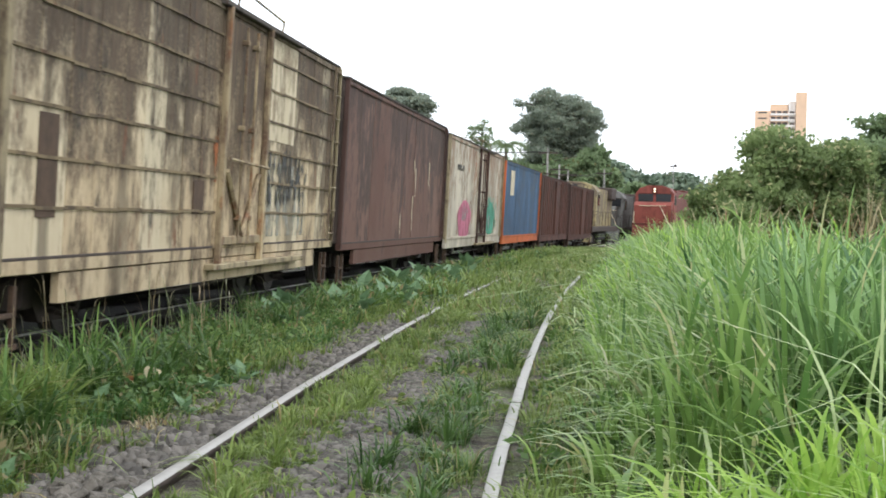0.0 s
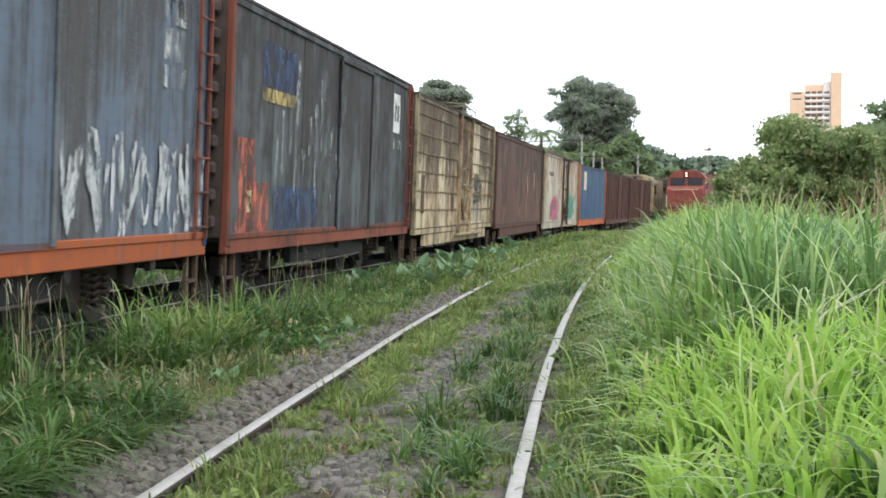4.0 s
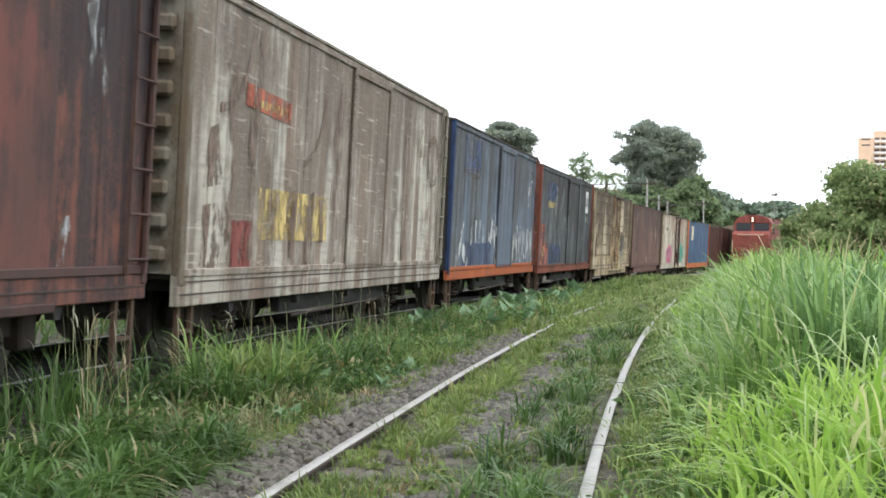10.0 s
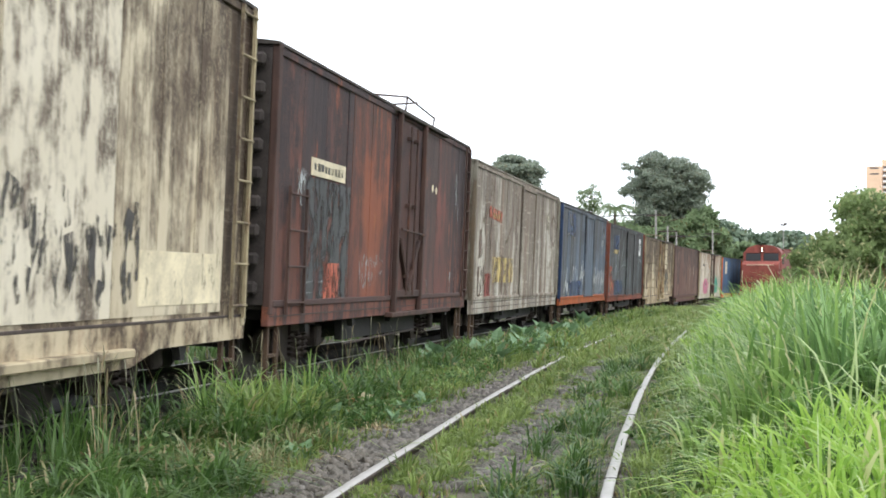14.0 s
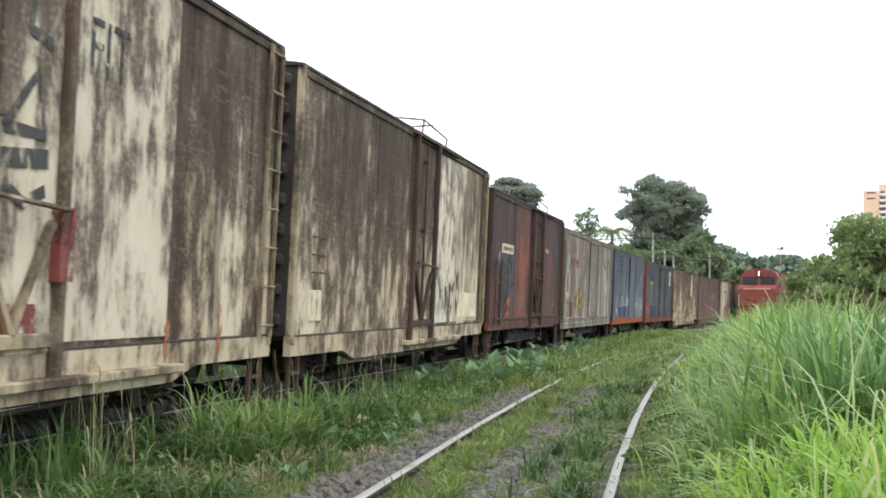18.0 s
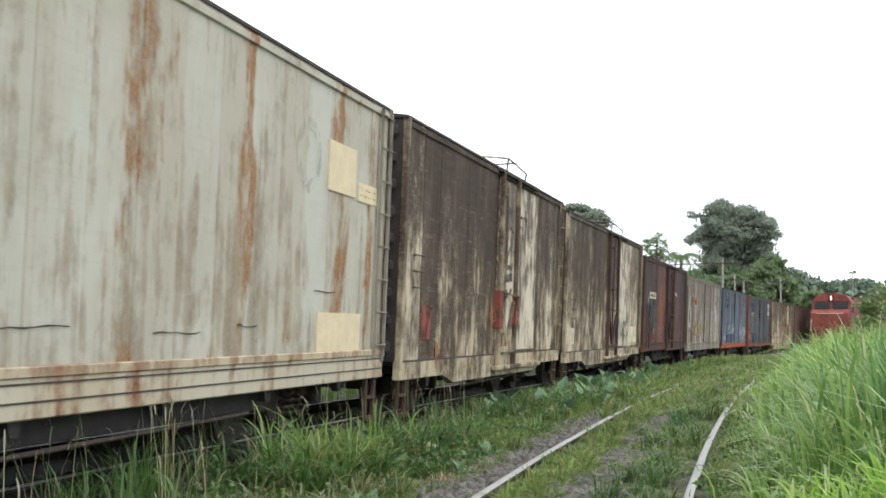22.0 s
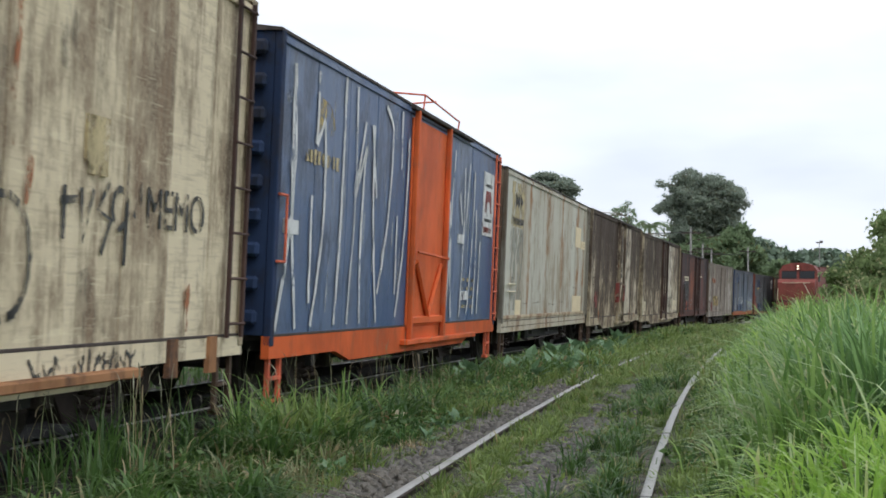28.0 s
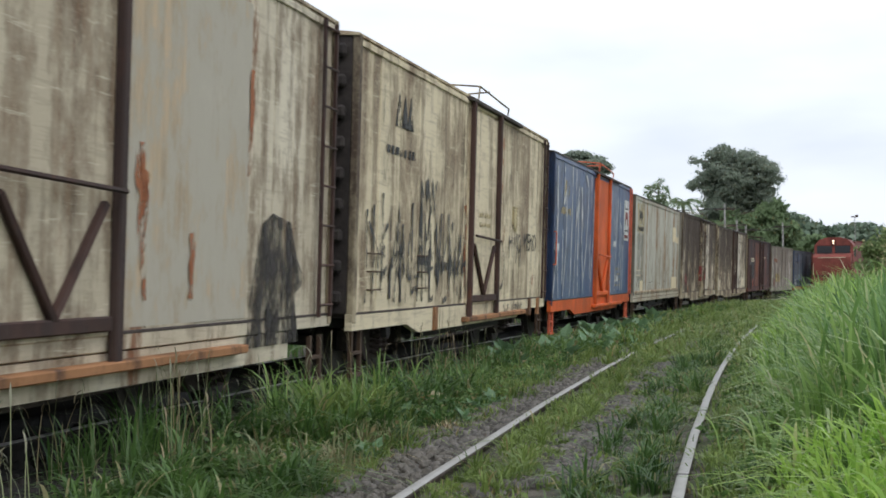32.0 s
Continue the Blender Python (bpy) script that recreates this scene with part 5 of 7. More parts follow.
    for y, z, r in ((1.75, 2.45, 0.3), (2.2, 1.6, 0.22), (1.5, 1.3, 0.18), (2.7, 2.9, 0.25), (2.6, 1.1, 0.2)):
        bm = bmesh.new()
        prism(bm, [(y + r * math.cos(a) * (1 + 0.3 * math.sin(3 * a + y)), z + 1.3 * r * math.sin(a)) for a in np.linspace(0, math.tau, 17)[:-1]], WALL + 0.012, WALL + 0.0185)
        part("smudge", bm, M_SOOT, ll, "soft black smudge")
    grab_irons(ll, -5.75, 1.7, M_RUSTBAR)
    # M: pale grey, rust runs
    m_m = weathered("pale_grey_paint", (0.55, 0.545, 0.465), (0.22, 0.18, 0.13), (0.36, 0.175, 0.07), 34, 0.46, -0.2, 0.56, 0.05, fade=(0.45, 0.42, 0.335), run=0.14, wisp=0.1, sheets=0.4, lines=0.4, soft=0.1, columns=((-0.82, 0.5), (4.2, 0.6), (1.4, 0.35), (-3.2, 0.3), (5.4, 0.35)))
    m = coupled("M", "pale grey boxcar with rust runs and cream plates", (m_m, RUST_SILL, m_m, GREY_POST), panels=16, seed=12, skirt="straight", sill_z=(0.59, 0.86), lad_mat=GREY_POST,
                end_mat=weathered("rusty_tan_end", (0.3, 0.22, 0.15), (0.09, 0.06, 0.045), (0.25, 0.1, 0.05), 35, 0.5, 0, 0.6), top=3.65)
    sheet(m, "emblem", M_OCHREFIELD, -5.43, -4.06, 2.6, 3.45, "ochre field with a dark arrow emblem", 0.014)
    for k2 in range(3):
        bm = bmesh.new()
        prism(bm, [(-5.05 + k2 * 0.25, 2.95), (-5.05 + k2 * 0.25, 3.25), (-4.75 + k2 * 0.25, 3.1)], WALL + 0.016, WALL + 0.021)
        part("emblem", bm, M_BLACKSPRAY, m, "dark arrow emblem")
    lettering_bars(m, M_BLACKSPRAY, -5.4, -4.1, 2.64, 2.78, 8, 16)
    sheet(m, "plate", M_CREAMPLATE, 3.75, 4.72, 2.52, 3.02, "cream card plate")
    sheet(m, "plate", M_CREAMPLATE, 4.85, 5.6, 2.5, 2.7, "cream card plate with two lines of writing")
    for z in (2.55, 2.62):
        lettering_bars(m, M_OCHREFIELD, 4.9, 5.55, z, z + 0.03, 6, 71)
    sheet(m, "plate", M_CREAMPLATE, -4.7, -4.1, 0.88, 1.2, "cream card plate")
    sheet(m, "plate", M_CREAMPLATE, 3.55, 5.1, 0.9, 1.3, "cream card plate")
    sheet(m, "old_paint", M_GREYFIELD, -5.45, -4.05, 1.0, 2.58, "darker grey field below the emblem", 0.013)
    rng = random.Random(81)
    for y, z, w in ((-3.8, 1.13, 0.5), (-2.6, 1.14, 0.9), (-0.4, 1.1, 0.9), (1.3, 1.16, 0.5), (-5.2, 1.62, 0.4), (3.4, 1.5, 0.7)):
        bm = bmesh.new()
        stroke(bm, [(y + w * k2 / 6, z + rng.uniform(-0.012, 0.012)) for k2 in range(7)], [0.006 + rng.uniform(0, 0.01) for _ in range(7)], WALL + 0.014)
        part("dent", bm, M_IRON, m, "rusty scrape across the sheet")
    bm = bmesh.new()
    stroke(bm, [(3.05 + 0.34 * math.cos(a), 2.78 + 0.3 * math.sin(a)) for a in np.linspace(-0.6, 5.2, 14)], 0.13, WALL + 0.02)
    part("graffiti", bm, M_GREYLOOP, m, "grey looping mark")
    for z in (1.5, 1.36):
        bm = bmesh.new()
        bar(bm, (WALL + 0.06, -5.8, z), (WALL + 0.06, -5.05, z), 0.014, 6)
        part("grab_rail", bm, M_CREAMPAINT, m)
    # N: blue, orange door and sill, white drips
    n_m = weathered("deep_blue_paint", (0.06, 0.105, 0.21), (0.04, 0.055, 0.09), (0.2, 0.23, 0.28), 36, 0.3, 0.1, 0.55, 0.05, 0.42, fade=(0.11, 0.155, 0.25), run=0.2, sheets=0.2, soft=0.1, bands=((0.17, 0.21, 0.29), 0.8, 0.5, 0.45))
    n = coupled("N", "blue boxcar with a bright orange door and white spray drips", (n_m, ORANGE, ORANGE, BLUE_END), panels=10, seed=13, skirt="belly", top=3.71,
                door={"span": (-0.65, 1.6), "style": "plug", "rods": (), "post": ORANGE, "track": ORANGE, "rail": M_ORANGEPAINT, "label": "bright orange braced plug door"}, end_mat=BLUE_END, lad_mat=M_ORANGEPAINT, stirrup=M_ORANGEPAINT)
    runs(n, M_WHITE, [(-5.82, 3.45, -6.15, 0.84, 0.25), (-5.8, 3.45, -5.5, 0.84, -0.12), (-4.98, 3.5, -5.0, 2.74, 0), (-5.0, 2.74, -4.72, 3.02, 0), (-4.72, 3.0, -5.0, 0.86, 0.2), (-5.1, 2.2, -5.08, 1.1, 0),
                      (-3.95, 3.6, -4.1, 0.86, 0.05), (-3.47, 3.55, -3.58, 0.86, 0.1), (-3.05, 3.2, -3.42, 2.3, 0), (-3.42, 2.3, -3.0, 2.9, 0), (-3.0, 2.9, -3.03, 0.86, -0.1), (-2.75, 3.2, -2.45, 2.35, 0),
                      (-2.66, 3.2, -2.25, 0.86, -0.1), (-2.1, 3.5, -1.7, 3.2, 0.1), (-1.7, 3.2, -2.25, 1.2, 0.15)], 40, "white sprayed line that ran down in drips", 0.075)
    runs(n, M_WHITE, [(-1.25, 3.55, -1.22, 2.8, 0), (-0.85, 3.25, -1.27, 0.92, 0.15), (-1.36, 2.2, -1.35, 1.2, 0), (1.9, 3.4, 1.95, 2.2, 0), (2.0, 2.6, 1.9, 0.86, 0.1), (2.3, 3.4, 2.33, 0.86, -0.2), (2.75, 2.8, 3.0, 2.3, 0),
                      (3.1, 3.2, 2.98, 0.86, 0.1), (3.95, 3.2, 3.6, 0.9, 0.1), (4.15, 2.6, 4.1, 0.9, 0.1), (3.5, 3.3, 3.3, 2.2, 0), (4.6, 2.1, 4.5, 0.9, 0)], 41, "white sprayed line that ran down in drips", 0.07)
    for y, z in ((-5.75, 1.85), (2.95, 2.08), (3.4, 1.2)):
        sheet(n, "graffiti", M_WHITE, y - 0.22, y + 0.22, z - 0.07, z + 0.07, "short white spray bar", 0.028)
    sheet(n, "plate", M_GREYSPRAY, -6.0, -5.6, 3.05, 3.2, "pale rubbed plate")
    runs(n, M_GREYSPRAY, [(-4.4 + 0.47 * k2, 3.5 - 0.2 * (k2 % 3), -4.45 + 0.46 * k2, 1.0 + 0.3 * (k2 % 2), 0.06) for k2 in range(8)] + [(1.9 + 0.4 * k2, 3.45 - 0.2 * (k2 % 2), 1.92 + 0.38 * k2, 0.95, 0.05) for k2 in range(7)], 42, "thin faded spray run", 0.045)
    sheet(n, "plate", M_WHITE, 4.8, 5.75, 2.22, 3.3, "white sign with red and black shapes", 0.024)
    bm = bmesh.new()
    prism(bm, [(4.9, 2.62), (5.0, 2.98), (5.45, 2.98), (5.6, 2.62), (5.45, 2.62), (5.36, 2.8), (5.12, 2.8), (5.06, 2.62)], WALL + 0.024, WALL + 0.03)
    part("emblem", bm, M_REDPAINT, n, "red sign shape")
    lettering_bars(n, M_REDPAINT, 4.85, 5.6, 2.26, 2.38, 6, 37, "red lettering on the sign", 0.026)
    for z in (2.46, 3.05):
        bm = bmesh.new()
        box(bm, WALL + 0.024, WALL + 0.03, 4.9, 5.55, z, z + 0.05)
        part("emblem", bm, M_BLACKSPRAY, n, "black sign bar")
    for k2 in range(4):
        lettering_bars(n, M_OCHREFIELD, 3.2, 4.3, 1.0 + k2 * 0.14, 1.06 + k2 * 0.14, 3, 42 + k2, "worn ochre stencilling")
    lettering_bars(n, M_OCHREFIELD, -5.35, -4.1, 2.52, 2.68, 9, 17, "worn ochre lettering")
    bm = bmesh.new()
    prism(bm, [(-4.95, 2.85), (-4.9, 3.25), (-4.5, 3.2), (-4.3, 2.98), (-4.45, 2.85), (-4.75, 3.0)], WALL + 0.008, WALL + 0.015)
    part("emblem", bm, M_YELLOW, n, "faded yellow emblem")
    bm = bmesh.new()
    bar(bm, (WALL + 0.05, -6.0, 1.5), (WALL + 0.05, -6.0, 2.14), 0.015, 6)
    bar(bm, (WALL + 0.05, -6.0, 2.14), (WALL + 0.05, -6.24, 2.14), 0.015, 6)
    bar(bm, (WALL + 0.05, -6.0, 1.5), (WALL + 0.05, -6.24, 1.5), 0.015, 6)
    part("grab_rail", bm, M_ORANGEPAINT, n)
    # O: cream with black graffiti
    o_m = weathered("old_cream_paint", (0.76, 0.66, 0.46), (0.15, 0.11, 0.075), (0.2, 0.12, 0.075), 37, 0.5, 0.15, 0.45, 0.04, fade=(0.62, 0.53, 0.36), run=0.14, sheets=0.35, wisp=0.45, lines=0.4, soft=0.12, bands=((0.46, 0.38, 0.26), 1.3, 0.57, 0.32))
    o = coupled("O", "old cream boxcar with rows of black graffiti", (o_m, o_m, o_m, STAINED_POST), roof_mat=o_m, panels=14, seed=14, skirt="belly", sill_z=(0.59, 0.8), top=3.77,
                door={"span": (-0.7, 1.42), "style": "plug", "rods": (), "post": BROWN_POST, "track": RUST_TRACK}, lad_mat=BROWN_POST, end_mat=M_ENDGRIME)
    tag_row(o, M_BLACKSPRAY, -6.0, -0.8, 0.84, 2.2, 18, "tall black graffiti letters", 0.075, 0.34, "YIIVYAIIL", 0.3)
    tag_row(o, M_BLACKSPRAY, -5.8, -0.9, 1.15, 1.9, 81, "black graffiti letters", 0.055, 0.8, "YVXNLA", 0.3, off=0.024)
    tag_row(o, M_SMEAR, -5.9, -0.6, 1.2, 1.6, 48, "smeared black graffiti letters", 0.12, 0.8, off=0.014)
    tag_row(o, M_BLACKSPRAY, -3.5, -2.7, 1.95, 2.5, 20, "small black graffiti", 0.06, 0.3)
    lettering_bars(o, M_BLACKSPRAY, -5.1, -3.75, 2.6, 2.72, 7, 20)
    for k2 in range(3):
        bm = bmesh.new()
        prism(bm, [(-4.75 + k2 * 0.27, 2.95), (-4.6 + k2 * 0.27, 3.35), (-4.45 + k2 * 0.27, 2.95)], WALL + 0.016, WALL + 0.022)
        part("emblem", bm, M_BLACKSPRAY, o, "dark zigzag emblem")
    for pts in ([(1.8 + 0.36 * math.cos(a), 1.36 + 0.38 * math.sin(a)) for a in np.linspace(-1.9, 2.4, 14)], [(1.6, 1.6), (1.62, 1.0), (2.0, 1.02)], [(2.6, 1.85), (2.6, 1.5)], [(2.55, 1.75), (2.8, 1.77)], [(2.85, 1.85), (2.9, 1.5), (3.05, 1.85)],
                [(3.3, 1.92), (3.12, 1.72), (3.35, 1.66), (3.2, 1.42)], [(3.5 + 0.14 * math.cos(a), 1.75 + 0.14 * math.sin(a)) for a in np.linspace(0.3, 6.2, 9)], [(3.64, 2.1), (3.6, 1.35)], [(3.75, 1.7), (3.85, 1.95), (3.9, 1.6)]):
        bm = bmesh.new()
        stroke(bm, pts, 0.055, WALL + 0.02)
        part("graffiti", bm, M_BLACKSPRAY, o, "black sprayed graffiti")
    runs(o, M_SOOT, [(-5.2, 3.5, -5.25, 2.3, 0.05), (-3.9, 3.6, -3.95, 2.5, 0), (-2.4, 3.4, -2.3, 2.2, 0.05), (2.5, 3.3, 2.5, 2.6, 0.06), (3.1, 3.5, 3.05, 2.0, 0), (3.4, 1.4, 3.4, 0.85, 0), (2.9, 1.3, 2.95, 0.85, 0)], 66, "soft dark stain", 0.3)
    drips(o, M_RUSTRUN, [(1.9, 2.0, 3.4), (2.1, 1.7, 2.2), (-0.95, 1.2, 1.9), (4.9, 0.85, 1.2)], 67, "orange-brown rust run", 0.12)
    for y in (-2.6, 4.6, 5.5):
        sheet(o, "bracket", RUST_TRACK, y - 0.09, y + 0.09, 0.5, 0.8, "rusty jacking bracket on the sill", 0.05)
    sheet(o, "old_paint", M_SOOT, -0.5, 1.3, 0.6, 0.79, "dark sooty hatch under the door", 0.06)
    runs(o, M_SOOT, [(-1.0, 2.4, -1.0, 0.85, 0), (1.65, 2.6, 1.65, 0.9, 0), (-0.95, 3.6, -0.95, 2.6, 0)], 77, "dark stain along the door post", 0.26)
    drips(o, M_RUSTRUN, [(-0.85, 0.8, 2.2), (1.55, 0.8, 2.1), (1.5, 2.3, 3.5)], 78, "orange-brown rust run", 0.14)
    tag_row(o, M_BLACKSPRAY, 2.2, 3.9, 0.6, 0.78, 68, "small black graffiti on the sill", 0.03, 0.16, off=0.022)
    lettering_bars(o, M_OCHREFIELD, 0.05, 0.95, 1.92, 2.0, 5, 69, "worn stencilling on the door", 0.04)
    lettering_bars(o, M_OCHREFIELD, 0.05, 0.95, 2.06, 2.14, 5, 70, "worn stencilling on the door", 0.04)
    grab_irons(o, -5.75, 1.05, M_RUSTBAR)
    grab_irons(o, -3.55, 1.05, M_RUSTBAR)
    side_text(o, "MEMO", 3.96, 1.64, 0.44, M_BLACKSPRAY, "graffiti", "black sprayed graffiti word")
    sheet(o, "latch_plate", M_OCHREFIELD, 2.9, 3.25, 1.95, 2.35, "rusty yellow latch plate", 0.03)
    # P: cream with a black patch
    p_m = weathered("worn_cream_paint", (0.74, 0.67, 0.52), (0.15, 0.11, 0.075), (0.28, 0.12, 0.06), 38, 0.44, 0.15, 0.36, 0.05, fade=(0.52, 0.45, 0.33), run=0.14, sheets=0.3, wisp=0.4, lines=0.3, soft=0.12, bands=((0.44, 0.36, 0.25), 1.3, 0.58, 0.32), columns=((3.84, 0.3), (1.62, 0.25)))
    p = coupled("P", "worn cream boxcar with a black painted patch and rust runs", (p_m, p_m, p_m, STAINED_POST), roof_mat=p_m, panels=14, seed=15, skirt="deep", top=3.72,
                door={"span": (-0.65, 1.25), "style": "plug", "rods": (), "post": BROWN_POST, "track": RUST_TRACK}, lad_mat=BROWN_POST, end_mat=M_ENDGRIME)
    sheet(p, "old_paint", weathered("cleaned_cream_paint", (0.74, 0.68, 0.55), (0.36, 0.29, 0.2), (0.32, 0.13, 0.05), 39, 0.2, 0, 0.1, 0.02), 1.35, 3.84, 0.82, 3.45, "paler cleaned sheet", 0.013)
    bm = bmesh.new()
    prism(bm, [(3.85, 0.56), (3.9, 0.95), (4.05, 1.3), (4.2, 1.62), (4.45, 1.72), (4.95, 1.66), (5.15, 1.35), (5.45, 1.12), (5.1, 1.0), (5.2, 0.75), (5.25, 0.56)], WALL + 0.024, WALL + 0.028)
    part("old_paint", bm, M_DARKPATCH, p, "black painted patch")
    drips(p, M_RUSTRUN, [(1.66, 1.0, 2.1), (1.6, 1.2, 2.0), (1.72, 1.3, 1.9), (2.6, 1.0, 1.5), (3.84, 2.0, 2.9)], 22, "orange-brown rust run", 0.12)


M_FADEDOCHRE = worn("thin_ochre_paint", (0.36, 0.3, 0.18), 0.62, soft=0.3)
M_CREAMPLATE = plain("clean_cream_plate", (0.7, 0.59, 0.38), 0.75, 0, 0.1, 4.0)
M_GREYFIELD = worn("dull_grey_field", (0.33, 0.33, 0.28), 0.5, soft=0.2)
M_DARKPATCH = worn("dull_black_paint", (0.04, 0.034, 0.03), 0.3, 0.8, 0.55, 2.0, 0.22)
M_BROWNFIELD = worn("worn_brown_field", (0.18, 0.125, 0.095), 0.55, soft=0.16)
M_DARKFIELD = worn("dark_slate_field", (0.05, 0.052, 0.052), 0.50)
M_BROWNRUN = worn("brown_paint_run", (0.17, 0.115, 0.085), 0.3, soft=0.2)
M_OCHREFIELD = worn("worn_ochre_field", (0.45, 0.37, 0.2), 0.50)
M_GREYLOOP = worn("dull_grey_spray", (0.27, 0.28, 0.25), 0.55, soft=0.3)
M_RUSTRUN = worn("orange_rust", (0.34, 0.12, 0.045), 0.60)


# ---- engines ----
def engine_truck(root, y):
    bg = shared("bogie", BOGIE, root, pose(0, y, 0))
    for w in (-0.87, 0.87):
        WHEELS.append(shared("wheelset", WHEELSET, bg, pose(0, w, 0.44)))


def engine(name, label, red, trim, glow=None, hood=0.95):
    """A road-switcher engine that runs along y with its cab at the -y end."""
    root = thing(name, label, "locomotive")
    L = 8.0
    bm = bmesh.new()
    soft_box(bm, -1.45, 1.45, -L, L, 1.0, 1.35, 0.04)
    part("frame_sill", bm, trim, root)
    bm = bmesh.new()
    prism(bm, [(-L - 0.35, 0.35), (-L - 0.05, 1.2), (-L + 0.1, 1.2), (-L + 0.1, 0.4)], -1.4, 1.4)
    part("pilot", bm, red, root, "red front pilot plate")
    bm = bmesh.new()
    sect = [(-1.42, 1.35), (-1.42, 3.55), (-1.1, 3.95), (-0.5, 4.15), (0.5, 4.15), (1.1, 3.95), (1.42, 3.55), (1.42, 1.35)]
    a, b = ([bm.verts.new((x, y, z)) for x, z in sect] for y in (-L + 1.6, -L + 4.0))
    bm.faces.new(a)
    bm.faces.new(b[::-1])
    for i in range(len(sect)):
        k = (i + 1) % len(sect)
        bm.faces.new((a[k], a[i], b[i], b[k]))
    cab = part("cab", bm, red, root)
    bm = bmesh.new()
    prism(bm, [(-L + 0.35, 1.35), (-L + 0.35, 2.65), (-L + 0.6, 2.85), (-L + 1.62, 2.95), (-L + 1.62, 1.35)], -hood, hood)
    part("nose", bm, red, root, "red low nose")
    bm = bmesh.new()
    prism(bm, [(-L + 4.0, 1.35), (-L + 4.0, 3.85), (L - 0.3, 3.85), (L - 0.3, 1.35)], -hood, hood)
    part("long_hood", bm, red, root)
    bm = bmesh.new()
    soft_box(bm, -1.25, 1.25, L - 3.6, L - 0.5, 3.2, 4.05, 0.08)
    part("radiator", bm, trim, root)
    for x in (-0.66, 0.66):
        bm = bmesh.new()
        soft_box(bm, x - 0.56, x + 0.56, -L + 1.56, -L + 1.62, 2.92, 3.52, 0.02)
        win = part("windshield", bm, M_DARKGLASS, cab, "dark windscreen")
        for z in (2.88, 3.52):
            bm = bmesh.new()
            box(bm, x - 0.6, x + 0.6, -L + 1.55, -L + 1.6, z, z + 0.04)
            part("window_frame", bm, trim, win)
    for s in (-1, 1):
        bm = bmesh.new()
        soft_box(bm, min(s * 1.4, s * 1.44), max(s * 1.4, s * 1.44), -L + 2.2, -L + 3.4, 2.7, 3.4, 0.01)
        part("side_window", bm, M_DARKGLASS, cab)
        for k in range(9):
            y = -L + 0.2 + k * 1.9 * 0.98
            bm = bmesh.new()
            bar(bm, (s * 1.42, y, 1.35), (s * 1.42, y, 2.3), 0.018, 5)
            part("handrail_post", bm, trim, root)
        bm = bmesh.new()
        bar(bm, (s * 1.42, -L + 0.2, 2.3), (s * 1.42, L - 0.6, 2.3), 0.018, 5)
        part("handrail", bm, trim, root)
    bm = bmesh.new()
    soft_box(bm, -0.17, 0.17, -L + 1.5, -L + 1.62, 3.58, 4.02, 0.03)
    lamp = part("headlight", bm, trim, cab)
    for z in (3.7, 3.89):
        bm = bmesh.new()
        bar(bm, (0, -L + 1.5, z), (0, -L + 1.45, z), 0.065, 14)
        part("lens", bm, glow or M_DARKGLASS, lamp, "lit headlight lens" if glow else "")
    bm = bmesh.new()
    box(bm, -1.0, 1.0, -L + 0.3, -L + 0.36, 2.6, 2.64)
    part("nose_stripe", bm, M_CREAMPAINT, root, "pale stripe across the nose")
    for a, b in (((0.55, -L + 0.3, 2.6), (1.3, -L + 0.05, 1.2)), ((-1.3, -L + 0.05, 2.2), (-1.35, -L + 0.05, 1.2))):
        bm = bmesh.new()
        bar(bm, a, b, 0.03, 5)
        part("step_rail", bm, M_CREAMPAINT, root, "pale step rail")
    bm = bmesh.new()
    soft_box(bm, -1.2, 1.2, -2.2, 2.2, 0.4, 1.0, 0.1)
    part("fuel_tank", bm, M_BLACK, root)
    for y in (-L + 2.8, L - 2.8):
        engine_truck(root, y)
    return root


M_DARKGLASS = plain("dark_glass", (0.02, 0.022, 0.025), 0.15, 0, 0.1)
M_LAMP = plain("headlight_glow", (1.0, 0.85, 0.62), 0.4, 0, 0.02, emit=2.5)


def build_engines():
    red = weathered("engine_red_paint", (0.25, 0.072, 0.056), (0.10, 0.035, 0.028), (0.25, 0.07, 0.04), 51, 0.35, 0.2, 0.25, 0.05, 0.6)
    dark = weathered("engine_dark_trim", (0.16, 0.045, 0.035), (0.05, 0.03, 0.025), (0.2, 0.08, 0.05), 52, 0.4, 0, 0.3)
    yard = engine("locomotive", "standing red diesel locomotive with lit headlights", red, dark, M_LAMP, 1.36)
    y = 120.0
    yard.matrix_world = pose(near_x(y) + 0.55, y, -0.1, 0, 0, heading(near_x, y) - 2.0)
    yel = weathered("engine_yellow_paint", (0.46, 0.38, 0.2), (0.12, 0.1, 0.08), (0.25, 0.12, 0.06), 53, 0.5, 0.3, 0.2)
    gry = weathered("engine_grey_paint", (0.2, 0.2, 0.19), (0.06, 0.06, 0.055), (0.2, 0.1, 0.06), 54, 0.5, 0.3, 0.2)
    for paint, mid, text in ((yel, GAPS["Z"] + 8.8, "grimy yellow diesel locomotive at the train's head"), (gry, GAPS["Z"] + 26.2, "grey diesel locomotive at the train's head")):
        TRAIN.append((engine("locomotive", text, paint, M_IRON), mid))


# ---- plants ----
RNG = np.random.default_rng(7)


def on_ground(xy):
    return np.array([(x, y, ground_z(x, y) - 0.01) for x, y in xy])


